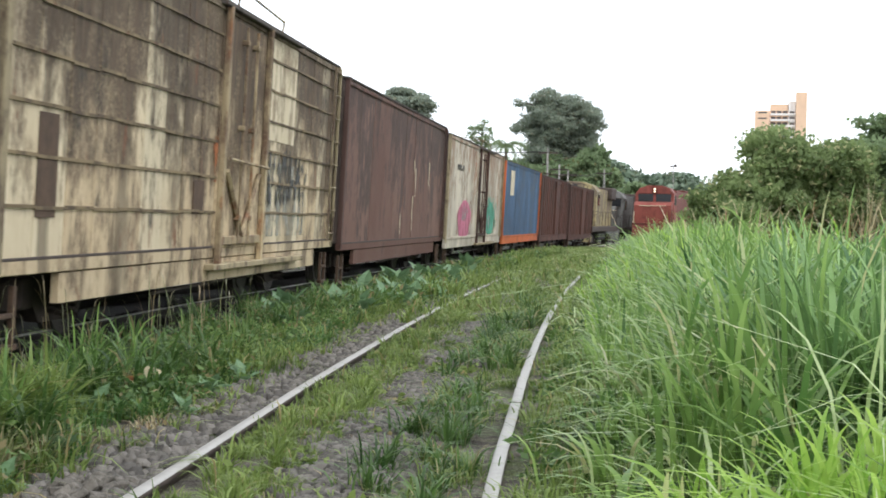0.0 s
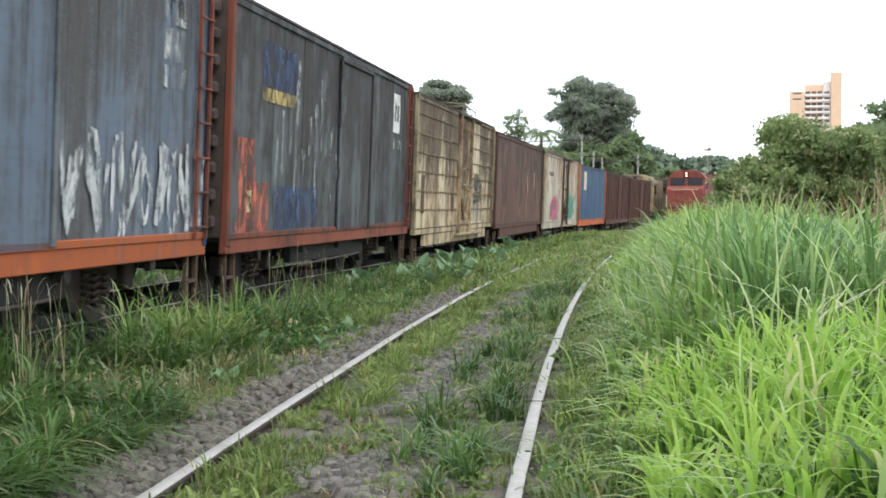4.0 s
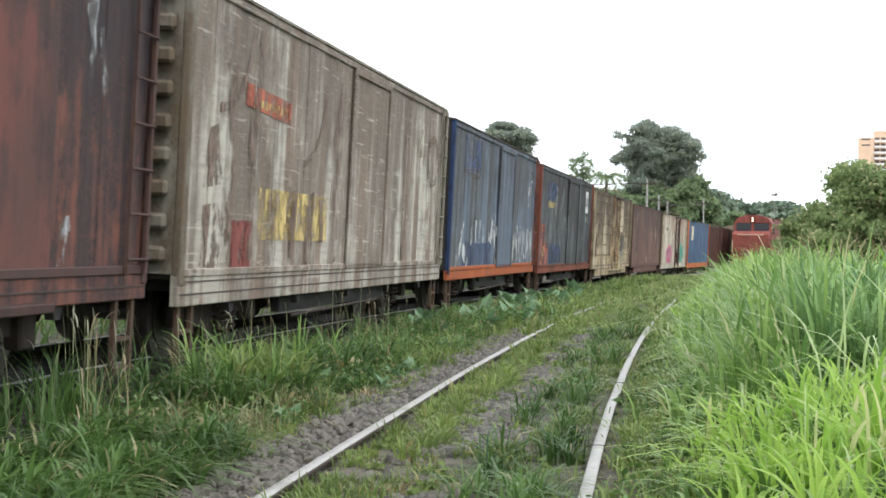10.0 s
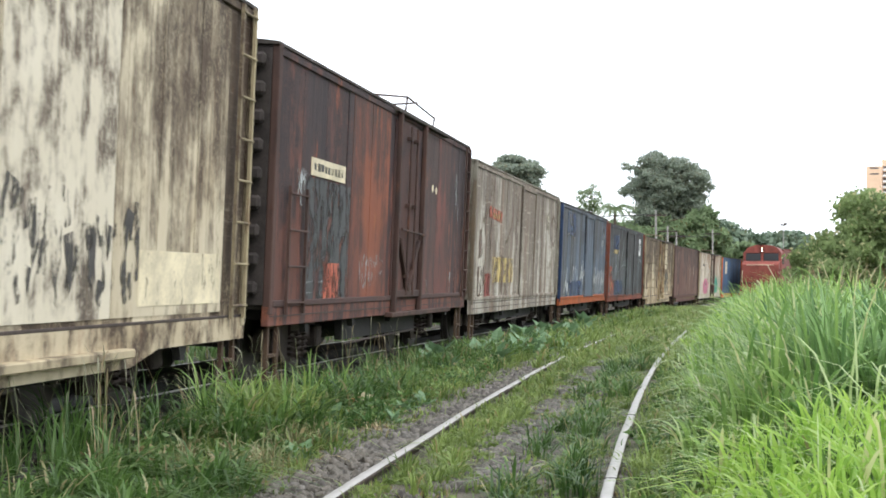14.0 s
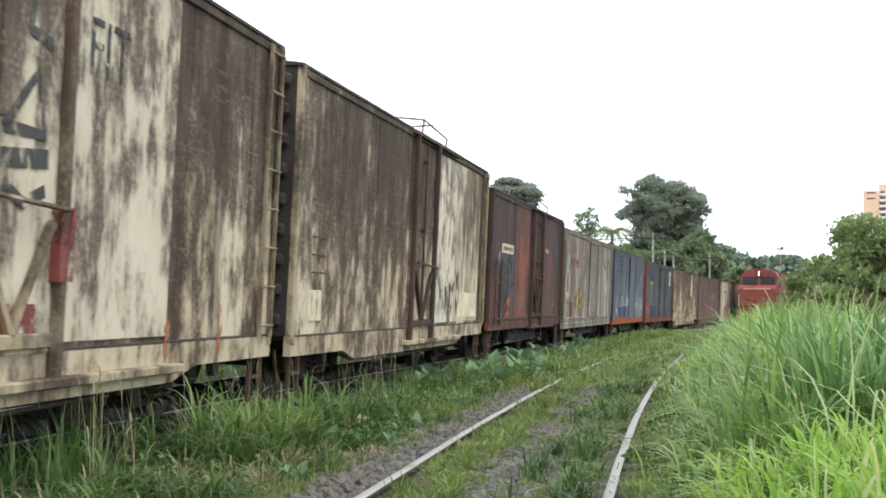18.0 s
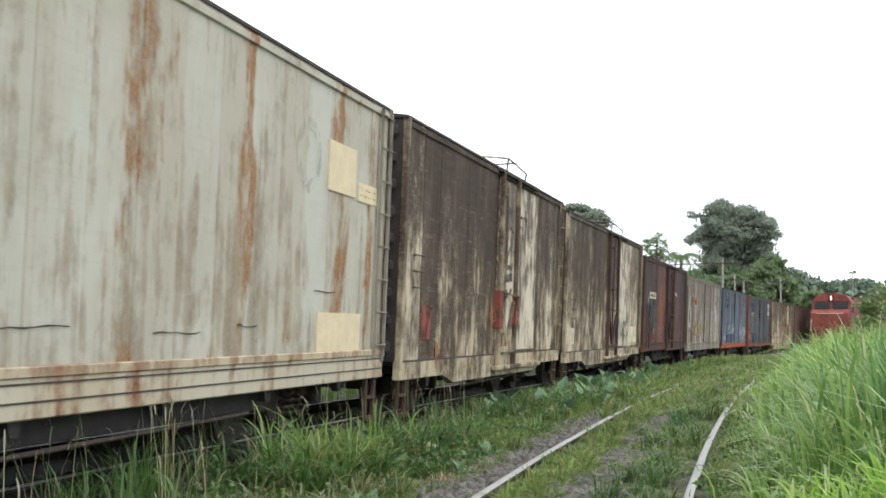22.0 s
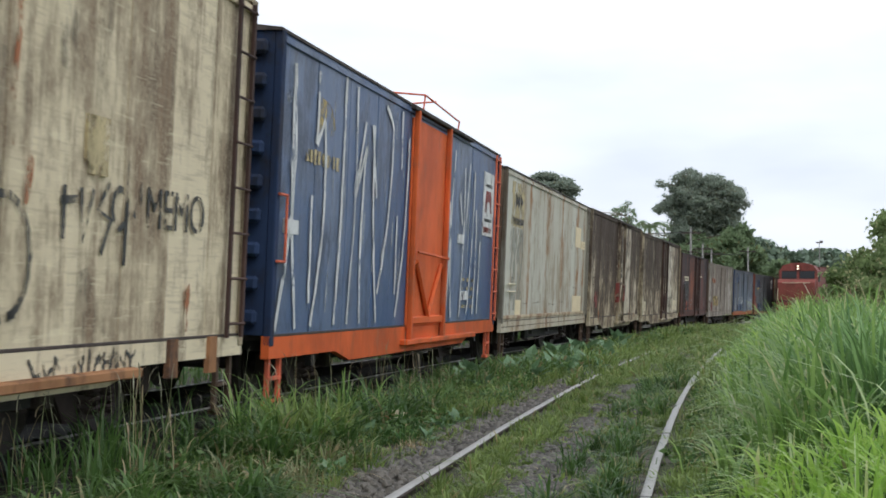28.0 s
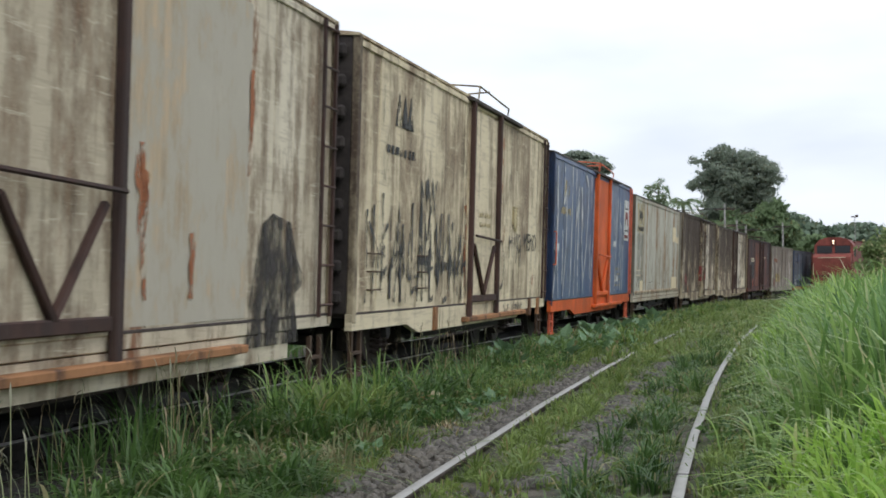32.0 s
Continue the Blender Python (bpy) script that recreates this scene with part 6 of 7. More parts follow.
def beside(rng, n, fn, q0, q1, y0, y1, clumps=0, tight=0.3):
    """Spots in a band beside a track's line, in clumps if wanted."""
    if clumps:
        cq, cy = rng.uniform(q0, q1, clumps), rng.uniform(y0, y1, clumps)
        pick = rng.integers(0, clumps, n)
        q, y = cq[pick] + rng.normal(0, tight, n), cy[pick] + rng.normal(0, tight, n)
    else:
        q, y = rng.uniform(q0, q1, n), rng.uniform(y0, y1, n)
    return np.array([(fn(b) + a, b) for a, b in zip(q, y)])


def grass(name, label, n, fn, q0, q1, y0, y1, h, w, lean, mat, clumps=0, tight=0.3, rng=RNG):
    xy = beside(rng, n, fn, q0, q1, y0, y1, clumps, tight)
    base = on_ground(xy)
    hh = h * rng.uniform(0.45, 1.15, n)
    me = blades(rng, base, hh, w * rng.uniform(0.6, 1.3, n), lean * hh * rng.uniform(0.1, 1.6, n), name, mat)
    return tagged(new(name, me), label, "grass", kind="stuff")


def tufts(name, label, n, per, fn, q0, q1, y0, y1, h, w, lean, mat, wide=0.1, rise=None, bare=-1.0, rng=RNG, fine=False):
    """Grass in tufts: the blades of a tuft stand close and arch outwards. rise(q, y) scales the height across the band."""
    q, y = rng.uniform(q0, q1, n), rng.uniform(y0, y1, n)
    tall = rng.uniform(0.65, 1.2, n)
    if rise:
        tall *= np.array([rise(a, b) for a, b in zip(q, y)])
    keep = tall > 0.05
    if bare > -1:
        keep &= np.array([noise.noise((a * 2.2, b * 0.8, 2.5)) > bare for a, b in zip(q, y)])
    q, y, tall = q[keep], y[keep], tall[keep]
    n = len(q)
    x = np.array([fn(b) for b in y]) + q
    pick = np.repeat(np.arange(n), per)
    m = len(pick)
    a, r = rng.uniform(0, math.tau, m), wide * np.abs(rng.normal(0, 0.7, m))
    r *= rng.uniform(0.6, 1.5, n)[pick]
    xy = np.stack([x[pick] + np.cos(a) * r, y[pick] + np.sin(a) * r], 1)
    hh = h * tall[pick] * rng.uniform(0.4, 1.1, m)
    side = lean * rng.uniform(0.5, 1.5, n)[pick]
    me = blades(rng, on_ground(xy), hh, w * rng.uniform(0.55, 1.35, m), side * hh * rng.uniform(0.1, 1.3, m), name, mat, 2.6, a + rng.normal(0, 0.7, m), 3.8, fine)
    return tagged(new(name, me), label, "grass", kind="stuff")


def mound(q, y):
    """Height of the tall grass across its band: low beside the rail, full in the middle, lower again past it."""
    up = min(max((q - 1.0) / 1.7, 0.0), 1.0)
    down = min(max((q - 3.7) / 2.2, 0.0), 1.0)
    return 0.24 + 0.76 * up * up * (3 - 2 * up) - 0.4 * down


def shoulder(q, y):
    return 0.45 + 0.55 * min(max((q - 1.35) / 0.9, 0.0), 1.0)


def build_grass():
    R, T = near_x, tufts
    # between the rails: a mossy strip along one rail, bare ballast, then looser tufts
    T("low_grass", "fine mossy grass beside the rail", 900, 26, R, -0.74, -0.2, 5.2, 34, 0.12, 0.008, 1.0, M_GRASS_LOW, 0.09, bare=-0.3)
    T("low_grass", "arching tufts of grass beside the rail", 110, 26, R, -0.7, -0.25, 5.8, 30, 0.24, 0.012, 1.2, M_GRASS_LOW, 0.07)
    T("low_grass", "loose grass tufts between the rails", 480, 26, R, 0.12, 0.72, 5.2, 34, 0.13, 0.009, 1.1, M_GRASS_LOW, 0.1, bare=-0.25)
    T("low_grass", "long arching tufts of grass between the rails", 95, 34, R, 0.15, 0.65, 6.0, 28, 0.3, 0.013, 1.3, M_GRASS_VERGE, 0.08)
    T("low_grass", "sparse grass on the bare ballast", 60, 14, R, -0.2, 0.15, 5.5, 30, 0.14, 0.009, 1.2, M_GRASS_LOW, 0.08)
    grass("low_grass", "low grass over the far track", 13000, R, -2.2, 1.5, 37, 75, 0.24, 0.03, 0.9, M_GRASS_LOW)
    T("low_grass", "tussocks of grass over the far track", 170, 34, R, -1.2, 1.2, 22, 48, 0.34, 0.022, 1.1, M_GRASS_LOW, 0.2)
    # from the rail to the tall grass
    T("low_grass", "low grass beside the rail", 620, 26, R, 0.92, 1.7, 5.0, 36, 0.2, 0.011, 1.1, M_GRASS_LOW, 0.12, bare=-0.35)
    T("low_grass", "knee-high grass before the tall grass", 260, 24, R, 1.1, 2.0, 5.0, 34, 0.42, 0.019, 1.1, M_GRASS_VERGE, 0.12, shoulder)
    T("low_grass", "long pale-tipped grass before the tall grass", 95, 20, R, 1.3, 2.1, 5.2, 26, 0.6, 0.026, 1.0, M_GRASS_TALL, 0.13, shoulder, fine=True)
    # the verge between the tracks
    T("verge_grass", "dense weeds between the two tracks, darkened for shade", 520, 26, R, -2.9, -1.45, 6.5, 40, 0.24, 0.014, 1.1, M_GRASS_DARK, 0.13, bare=-0.3)
    T("verge_grass", "fine green weeds between the two tracks", 420, 26, R, -2.5, -1.3, 9.5, 34, 0.28, 0.011, 1.0, M_GRASS_LOW, 0.11, bare=-0.2)
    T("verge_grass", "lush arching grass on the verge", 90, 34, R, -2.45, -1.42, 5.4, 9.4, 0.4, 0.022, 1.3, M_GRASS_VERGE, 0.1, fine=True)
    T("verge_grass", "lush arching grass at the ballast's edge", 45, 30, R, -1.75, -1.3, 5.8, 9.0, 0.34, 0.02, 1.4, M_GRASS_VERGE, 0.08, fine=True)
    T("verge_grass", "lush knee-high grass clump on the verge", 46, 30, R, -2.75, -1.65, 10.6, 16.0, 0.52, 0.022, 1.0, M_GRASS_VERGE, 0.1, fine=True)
    T("verge_grass", "lush green clump beside the train's track", 16, 30, R, -2.6, -1.9, 11.2, 13.4, 0.6, 0.025, 0.9, M_GRASS_LOW, 0.1, fine=True)
    T("verge_grass", "bright upright blades in the clump", 14, 16, R, -2.95, -1.9, 11.0, 17.0, 0.72, 0.019, 0.6, M_GRASS_TALL, 0.08, fine=True)
    T("verge_grass", "tall loose grass beside the train's track", 34, 18, R, -3.2, -2.3, 8.2, 13.0, 0.62, 0.015, 0.7, M_GRASS_VERGE, 0.1, fine=True)
    T("verge_grass", "yellowing tufts near the ballast", 34, 22, R, -2.4, -1.45, 8.6, 11.6, 0.34, 0.012, 0.8, M_STALK, 0.07)
    T("verge_grass", "tall weeds beside the train", 110, 26, R, -3.1, -1.9, 13.5, 32, 0.42, 0.018, 0.9, M_WEED, 0.13)
    T("verge_grass", "tall weeds far along the verge", 170, 34, R, -2.7, -1.3, 24, 60, 0.42, 0.026, 0.8, M_WEED, 0.25)
    T("verge_grass", "bright green grass far along the verge", 150, 34, R, -2.5, -1.0, 27, 66, 0.48, 0.03, 0.9, M_GRASS_LOW, 0.25)
    # duller weed green stands in for shade beyond the wagons
    grass("far_grass", "weeds on the far side of the train's track, in a duller green for shade", 12000, train_x, -8, -2.1, -4, 60, 0.55, 0.035, 0.7, M_WEED)
    # tall grass on the open side
    T("bright_grass", "clump of young bright yellow-green grass", 200, 24, R, 1.45, 4.4, 5.4, 9.8, 0.82, 0.028, 0.8, M_GRASS_BRIGHT, 0.11, shoulder, fine=True)
    # darker low leaves put the shade inside the clump into colour
    T("bright_grass", "deeper green leaves low in the bright grass, for its inner shade", 95, 22, R, 1.5, 4.5, 5.4, 10.2, 0.6, 0.028, 0.7, M_GRASS_VERGE, 0.13, shoulder)
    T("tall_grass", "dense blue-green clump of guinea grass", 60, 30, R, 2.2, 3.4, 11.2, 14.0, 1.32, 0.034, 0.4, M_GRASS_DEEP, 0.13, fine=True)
    T("tall_grass", "pale arching tips over the dark clump", 70, 14, R, 1.7, 3.7, 10.6, 14.6, 1.35, 0.03, 0.85, M_GRASS_TALL, 0.1, fine=True)
    T("tall_grass", "pale-tipped guinea grass beside the clump", 75, 20, R, 1.35, 2.3, 10, 26, 1.2, 0.032, 0.8, M_GRASS_TALL, 0.14, mound, fine=True)
    T("tall_grass", "light grass past the dark clump", 130, 20, R, 3.4, 6.6, 8.8, 22, 1.15, 0.032, 0.8, M_GRASS_TALL, 0.16, mound, fine=True)
    T("bright_grass", "drooping tips in the bright grass, paled as if skylit", 70, 5, R, 1.5, 4.4, 5.4, 10.0, 0.85, 0.015, 1.3, M_TIP, 0.12, shoulder, fine=True)
    T("tall_grass", "drooping tips in the guinea grass, paled as if skylit", 200, 7, R, 1.3, 5.0, 9.5, 28, 1.42, 0.018, 1.2, M_TIP, 0.15, mound, fine=True)
    T("tall_grass", "tall dense guinea grass", 130, 26, R, 1.5, 4.8, 14, 26, 1.5, 0.036, 0.5, M_GRASS_TALL, 0.16, mound, fine=True)
    # dark green fills the gaps between the blades, where shade falls
    T("tall_grass", "dark leaves that give the guinea grass its shaded gaps", 160, 22, R, 1.7, 4.8, 13, 28, 1.3, 0.036, 0.45, M_GRASS_DEEP, 0.18, mound)
    T("tall_grass", "tall guinea grass along the track", 260, 26, R, 1.3, 6.2, 24, 50, 1.5, 0.042, 0.6, M_GRASS_TALL, 0.25, mound)
    T("tall_grass", "pale tips of grass along the track", 150, 24, R, 1.3, 6.0, 20, 48, 1.5, 0.032, 1.0, M_GRASS_BRIGHT, 0.25, mound)
    # the same shade-dark leaves, farther along the track
    T("tall_grass", "dark leaves that give the grass along the track its shaded gaps", 200, 26, R, 1.6, 6.0, 26, 48, 1.25, 0.036, 0.5, M_GRASS_DEEP, 0.25, mound)
    grass("tall_grass", "tall grass before the bushes", 9000, R, 1.6, 9.0, 48, 105, 1.0, 0.06, 0.7, M_GRASS_TALL)
    grass("tall_grass", "lower weeds before the bushes", 5000, R, 5.5, 13.0, 18, 46, 0.7, 0.035, 0.8, M_WEED, 160, 0.35)
    leafy("leafy_weeds", "small-leaved weeds between the rails", 230, 34, R, -0.7, 0.75, 5.5, 34, 0.11, 0.03, M_GRASS_LOW)
    leafy("leafy_weeds", "small-leaved weeds beside the rail", 240, 40, R, 0.95, 2.0, 5.2, 30, 0.17, 0.035, M_GRASS_VERGE)
    leafy("leafy_weeds", "leafy dark weeds on the verge", 330, 84, R, -2.8, -1.5, 8.5, 34, 0.26, 0.032, M_WEED)
    leafy("leafy_weeds", "leafy weeds on the far verge", 140, 60, R, -2.6, -1.2, 24, 55, 0.32, 0.07, M_WEED)
    T("low_grass", "grass that creeps over the ballast's edge", 150, 18, R, -1.5, -1.12, 8.0, 34, 0.15, 0.010, 1.2, M_GRASS_LOW, 0.09)
    T("dry_grass", "dead tan grass at the edge of the ballast", 46, 24, R, -1.7, -1.28, 6.5, 14, 0.13, 0.008, 1.3, M_DRY, 0.09)
    T("dry_grass", "dead tan grass between the rails", 26, 22, R, -0.4, 0.5, 6, 16, 0.1, 0.007, 1.4, M_DRY, 0.08)
    # beside and behind the camera, and the fields around
    grass("tall_grass", "tall grass beside the path", 2500, R, 2.4, 6.5, -14, 5.2, 0.9, 0.035, 0.7, M_GRASS_TALL, 120, 0.3)
    grass("low_grass", "low grass along the rails", 5000, R, -2.4, 2.3, -14, 5.2, 0.2, 0.018, 1.0, M_GRASS_LOW, 260, 0.2)
    grass("field_grass", "rough grass in the open field", 7000, R, 8.0, 45, -20, 60, 0.7, 0.08, 0.7, M_WEED)
    grass("field_grass", "rough grass behind the train", 7000, train_x, -45, -8, -20, 110, 0.8, 0.09, 0.7, M_WEED)
    # dry stems before the bushes
    for n, q0, q1, y0, y1, lo, hi, text in ((260, 7.4, 11.0, 38.0, 44.6, 1.6, 3.4, "tall tan dry stems among the bushes"), (190, 3.6, 8.0, 28, 42, 1.4, 2.4, "dry tan stems before the green bushes")):
        xy = beside(RNG, n, R, q0, q1, y0, y1, 18, 0.5)
        me = blades(RNG, on_ground(xy), RNG.uniform(lo, hi, n), np.full(n, 0.025), RNG.uniform(0.2, 1.2, n), "dry_stalks", M_DRY)
        tagged(new("dry_stalks", me), text, "stalks", kind="stuff")
    # seed stalks on the verge, each with a thick ear
    for n, q0, q1, y0, y1, lo, hi in ((80, -3.2, -2.2, 6.6, 11.5, 0.5, 1.0), (70, -3.0, -2.2, 11.5, 20, 0.5, 1.0)):
        xy = beside(RNG, n, R, q0, q1, y0, y1, 40, 0.16)
        base, hh, tilt, way = on_ground(xy), RNG.uniform(lo, hi, n), RNG.uniform(0.03, 0.3, n), RNG.uniform(0, math.tau, n)
        me = blades(RNG, base, hh, np.full(n, 0.006), tilt, "seed_stalks", M_STALK, turn=way)
        tagged(new("seed_stalks", me), "thin dry seed stalks on the verge", "stalks", kind="stuff")
        top = base + np.stack([np.cos(way) * tilt * 0.6, np.sin(way) * tilt * 0.6, hh * 0.72], 1)
        me = blades(RNG, top, hh * RNG.uniform(0.1, 0.22, n), RNG.uniform(0.006, 0.012, n), tilt * 0.5, "seed_ears", M_EAR, turn=way)
        tagged(new("seed_ears", me), "pale seed ears on thin stalks", "stalks", kind="stuff")


def leafy(name, label, clumps, per, fn, q0, q1, y0, y1, high, leaf, mat, rng=RNG):
    """Low leafy weeds: small domes of many little leaves."""
    spots = on_ground(beside(rng, clumps, fn, q0, q1, y0, y1))
    size = rng.uniform(0.5, 1.3, clumps)
    pick = np.repeat(np.arange(clumps), per)
    d = rng.normal(size=(len(pick), 3))
    d /= np.linalg.norm(d, axis=1)[:, None]
    d *= rng.uniform(0.3, 1, len(pick))[:, None]
    d[:, 2] = np.abs(d[:, 2])
    c = spots[pick] + d * (size[pick] * high)[:, None] * [0.9, 0.9, 1.0]
    me = leaf_quads(rng, c, leaf, name, mat, 0.5, 1.7)
    return tagged(new(name, me), label, "weeds", kind="stuff")


def broad_weed(x, y, size, label, seed, mat=None):
    """A low weed with large lobed leaves."""
    rng = np.random.default_rng(seed)
    root = thing("broad_leaf_weed", label, "weed", "broad-leaved weeds on the verge")
    root.location = (x, y, ground_z(x, y))
    size *= 0.8
    for k in range(int(rng.integers(13, 19))):
        a, el, ln = rng.uniform(0, math.tau), rng.uniform(0.2, 1.3), size * rng.uniform(0.4, 0.85)
        tip = Vector((math.cos(a) * math.cos(el), math.sin(a) * math.cos(el), math.sin(el))) * ln
        bm = bmesh.new()
        side = Vector((-math.sin(a), math.cos(a), 0))
        up = side.cross(tip).normalized() * -1
        lw = ln * 0.32
        pts = [(0.35, 0.0, 0), (0.5, 0.7, 0.05), (0.65, 0.55, 0.06), (0.78, 0.95, 0.02), (0.95, 0.5, -0.02), (1.18, 0.0, -0.14)]
        left = [bm.verts.new(tip * t + side * lw * w + up * ln * z) for t, w, z in pts]
        right = [bm.verts.new(tip * t - side * lw * w + up * ln * z) for t, w, z in pts[1:-1]]
        mid = [bm.verts.new(tip * t + up * ln * (z - 0.05)) for t, w, z in pts[1:-1]]
        for i in range(len(mid) - 1):
            bm.faces.new((left[i + 1], left[i + 2], mid[i + 1], mid[i]))
            bm.faces.new((mid[i], mid[i + 1], right[i + 1], right[i]))
        bm.faces.new((left[0], left[1], mid[0]))
        bm.faces.new((left[0], mid[0], right[0]))
        bm.faces.new((left[5], mid[3], left[4]))
        bm.faces.new((left[5], right[3], mid[3]))
        bar(bm, (0, 0, 0), tip * 0.4, 0.006, 4)
        part("leaf", bm, mat or M_BROAD, root)
    return root


def limb_mesh(segs, mat, name, root):
    bm = bmesh.new()
    for a, b, r1, r2 in segs:
        bar(bm, a, b, r1, 8, r2)
    return part(name, bm, mat, root)


def tree(name, label, x, y, height, trunk_h, blobs, leaf, n, mat, seed, category="tree", trunk_r=0.35):
    """A tapered trunk, limbs to each clump of the crown, and the leaves. blobs: (dx, dy, z, rx, rz) clumps."""
    rng = np.random.default_rng(seed)
    root = thing(name, label, category)
    z = ground_z(x, y)
    root.location = (x, y, z - 0.05)
    segs = [((0, 0, 0), (0, 0, trunk_h), trunk_r, trunk_r * 0.7), ((0, 0, trunk_h), (0.1, 0, height * 0.85), trunk_r * 0.7, trunk_r * 0.15)]
    for dx, dy, bz, rx, rz in blobs:
        segs.append(((0, 0, max(trunk_h * 0.8, bz - rx * 0.9)), (dx * 0.85, dy * 0.85, bz), trunk_r * 0.3, trunk_r * 0.08))
    limb_mesh(segs, M_BARK, "trunk", root)
    vol = np.array([b[3] ** 2 * b[4] for b in blobs]) ** 0.7
    cnt = (n * vol / vol.sum()).astype(int)
    cs = []
    for (dx, dy, bz, rx, rz), c in zip(blobs, cnt):
        sub = max(6, int(c / 22))
        d = rng.normal(size=(sub, 3))
        d /= np.linalg.norm(d, axis=1)[:, None]
        d *= rng.uniform(0.55, 1.0, sub)[:, None] ** 0.6
        cc = d * [rx, rx, rz] + [dx, dy, bz]
        pick = rng.integers(0, sub, c)
        cs.append(cc[pick] + rng.normal(0, 0.3, (c, 3)) * [rx, rx, rz * 0.9])
    me = leaf_quads(rng, np.concatenate(cs), leaf, "crown", mat)
    shared("crown", me, root)
    return root


def ring_blobs(rng, spec, fine=1.0):
    """Many small clumps from a few big ones, for an uneven outline."""
    out = []
    for dx, dy, z, rx, rz, k in spec:
        for _ in range(k):
            d = rng.normal(size=3)
            d /= np.linalg.norm(d)
            d *= rng.uniform(0.3, 0.95)
            out.append((dx + d[0] * rx, dy + d[1] * rx, z + d[2] * rz, fine * rx * rng.uniform(0.22, 0.4), fine * rz * rng.uniform(0.16, 0.3)))
    return out


def build_trees():
    rng = np.random.default_rng(3)
    # the big dark conifer with a domed crown
    pads = []
    for k in range(34):
        z = 6.4 + 8.7 * ((k + 0.5) / 34) ** 0.85
        reach = 4.6 * math.sqrt(max(0.03, 1 - ((z - 10.0) / 6.4) ** 2))
        a, r = k * 2.399, reach * rng.uniform(0.3, 0.92)
        for _ in range(8):
            d = rng.normal(0, 1, 3) * (0.9, 0.9, 0.5)
            s = rng.uniform(0.6, 1.1)
            pads.append((math.cos(a) * r + d[0], math.sin(a) * r + d[1], z + d[2], 1.1 * s, 0.55 * s))
    tree("conifer_tree", "big conifer with a domed crown in layered pads", 3.6, 172, 16.5, 7, pads, 0.19, 66000, M_PINE, 11, trunk_r=0.45)
    tree("broad_tree", "dense green tree below the conifer", 1.8, 166, 9, 3, ring_blobs(rng, [(-2.5, 0, 5.5, 4.4, 3.0, 60), (3.2, 0, 6.0, 3.9, 3.2, 60)], 0.8), 0.28, 34000, M_TREE, 12)
    tree("broad_tree", "rounded green tree beside the poles", 7.6, 168, 9, 3, ring_blobs(rng, [(0, 0, 6.0, 3.0, 3.2, 20)]), 0.4, 8000, M_TREE, 13)
    tree("umbrella_tree", "flat-crowned dark tree behind the train", -11.6, 140, 14.4, 8, ring_blobs(rng, [(0, 0, 11.5, 2.9, 1.7, 70), (0.8, 0, 10.2, 2.2, 1.1, 24)], 0.8), 0.22, 34000, M_PINE, 14)
    tree("thin_tree", "thin sparse tree behind the train", -4.4, 148, 11.0, 6.5, ring_blobs(rng, [(0, 0, 9.4, 2.0, 1.8, 24)], 0.8), 0.14, 1500, M_TREE, 15, trunk_r=0.16)
    for x, y, h2, r, s in ((-18, 150, 7, 4, 31), (-25, 155, 8, 5, 32), (-8, 160, 6.5, 4, 33), (-3.5, 175, 7.5, 4, 34), (-34, 140, 8, 5, 35), (12.2, 185, 6.5, 3.5, 36)):
        tree("broad_tree", "green tree in the row behind the train", x, y, h2, 2, ring_blobs(rng, [(0, 0, h2 * 0.6, r, h2 * 0.35, 20)]), 0.42, 5000, M_TREE, s)
    # palm
    palm = thing("palm_tree", "palm with drooping feather leaves behind the train", "palm")
    palm.location = (-2.0, 142, ground_z(-2.0, 142))
    limb_mesh([((0, 0, 0), (0.1, 0, 8.3), 0.18, 0.13)], M_BARK, "trunk", palm)
    for k in range(15):
        a, el = k * math.tau / 15, random.uniform(0.0, 0.9)
        bm = bmesh.new()
        pts = [Vector((0.1 + math.cos(a) * t * 2.1, math.sin(a) * t * 2.1, 8.3 + math.sin(el) * t * 2.6 - 1.7 * t * t)) for t in np.linspace(0, 1, 7)]
        for i in range(6):
            bar(bm, pts[i], pts[i + 1], 0.03, 4, 0.02)
            for s in (-1, 1):
                for q in (0, 0.5):
                    p0 = pts[i].lerp(pts[i + 1], q)
                    d = Vector((-math.sin(a) * s, math.cos(a) * s, -0.5)) * 0.55 + (pts[i + 1] - pts[i]) * 0.8
                    bm.faces.new([bm.verts.new(v) for v in (p0, p0 + d * 0.5 + Vector((0, 0, 0.05)), p0 + d, p0 + d * 0.5 - Vector((0, 0, 0.03)))])
        part("frond", bm, M_TREE, palm)
    # bushes on the open side
    def bush(label, x, y, spec, n, leaf, seed, mat=M_BUSH):
        tree("bush", label, x, y, max(s[2] for s in spec), 0.8, ring_blobs(np.random.default_rng(seed), [(*s[:5], s[5] * 2) for s in spec], 0.85), leaf, n, mat, seed, "bush", 0.12)
    bush("light leafy green bush above the tall grass", 8.0, 46, [(0, 0, 2.5, 2.2, 1.8, 22), (-1.4, -1, 1.5, 1.6, 1.2, 12)], 44000, 0.1, 41)
    bush("dark leafy bush behind dry stems", 11.2, 47, [(0, 0, 2.1, 2.4, 1.9, 22), (1.6, -1.2, 1.2, 1.8, 1.1, 12)], 42000, 0.1, 42, M_TREE)
    bush("light green shrub beside the locomotive's track", 7.6, 60, [(0, 0, 1.6, 1.5, 1.3, 22), (1.2, 0, 1.8, 1.5, 1.3, 16)], 22000, 0.095, 43)
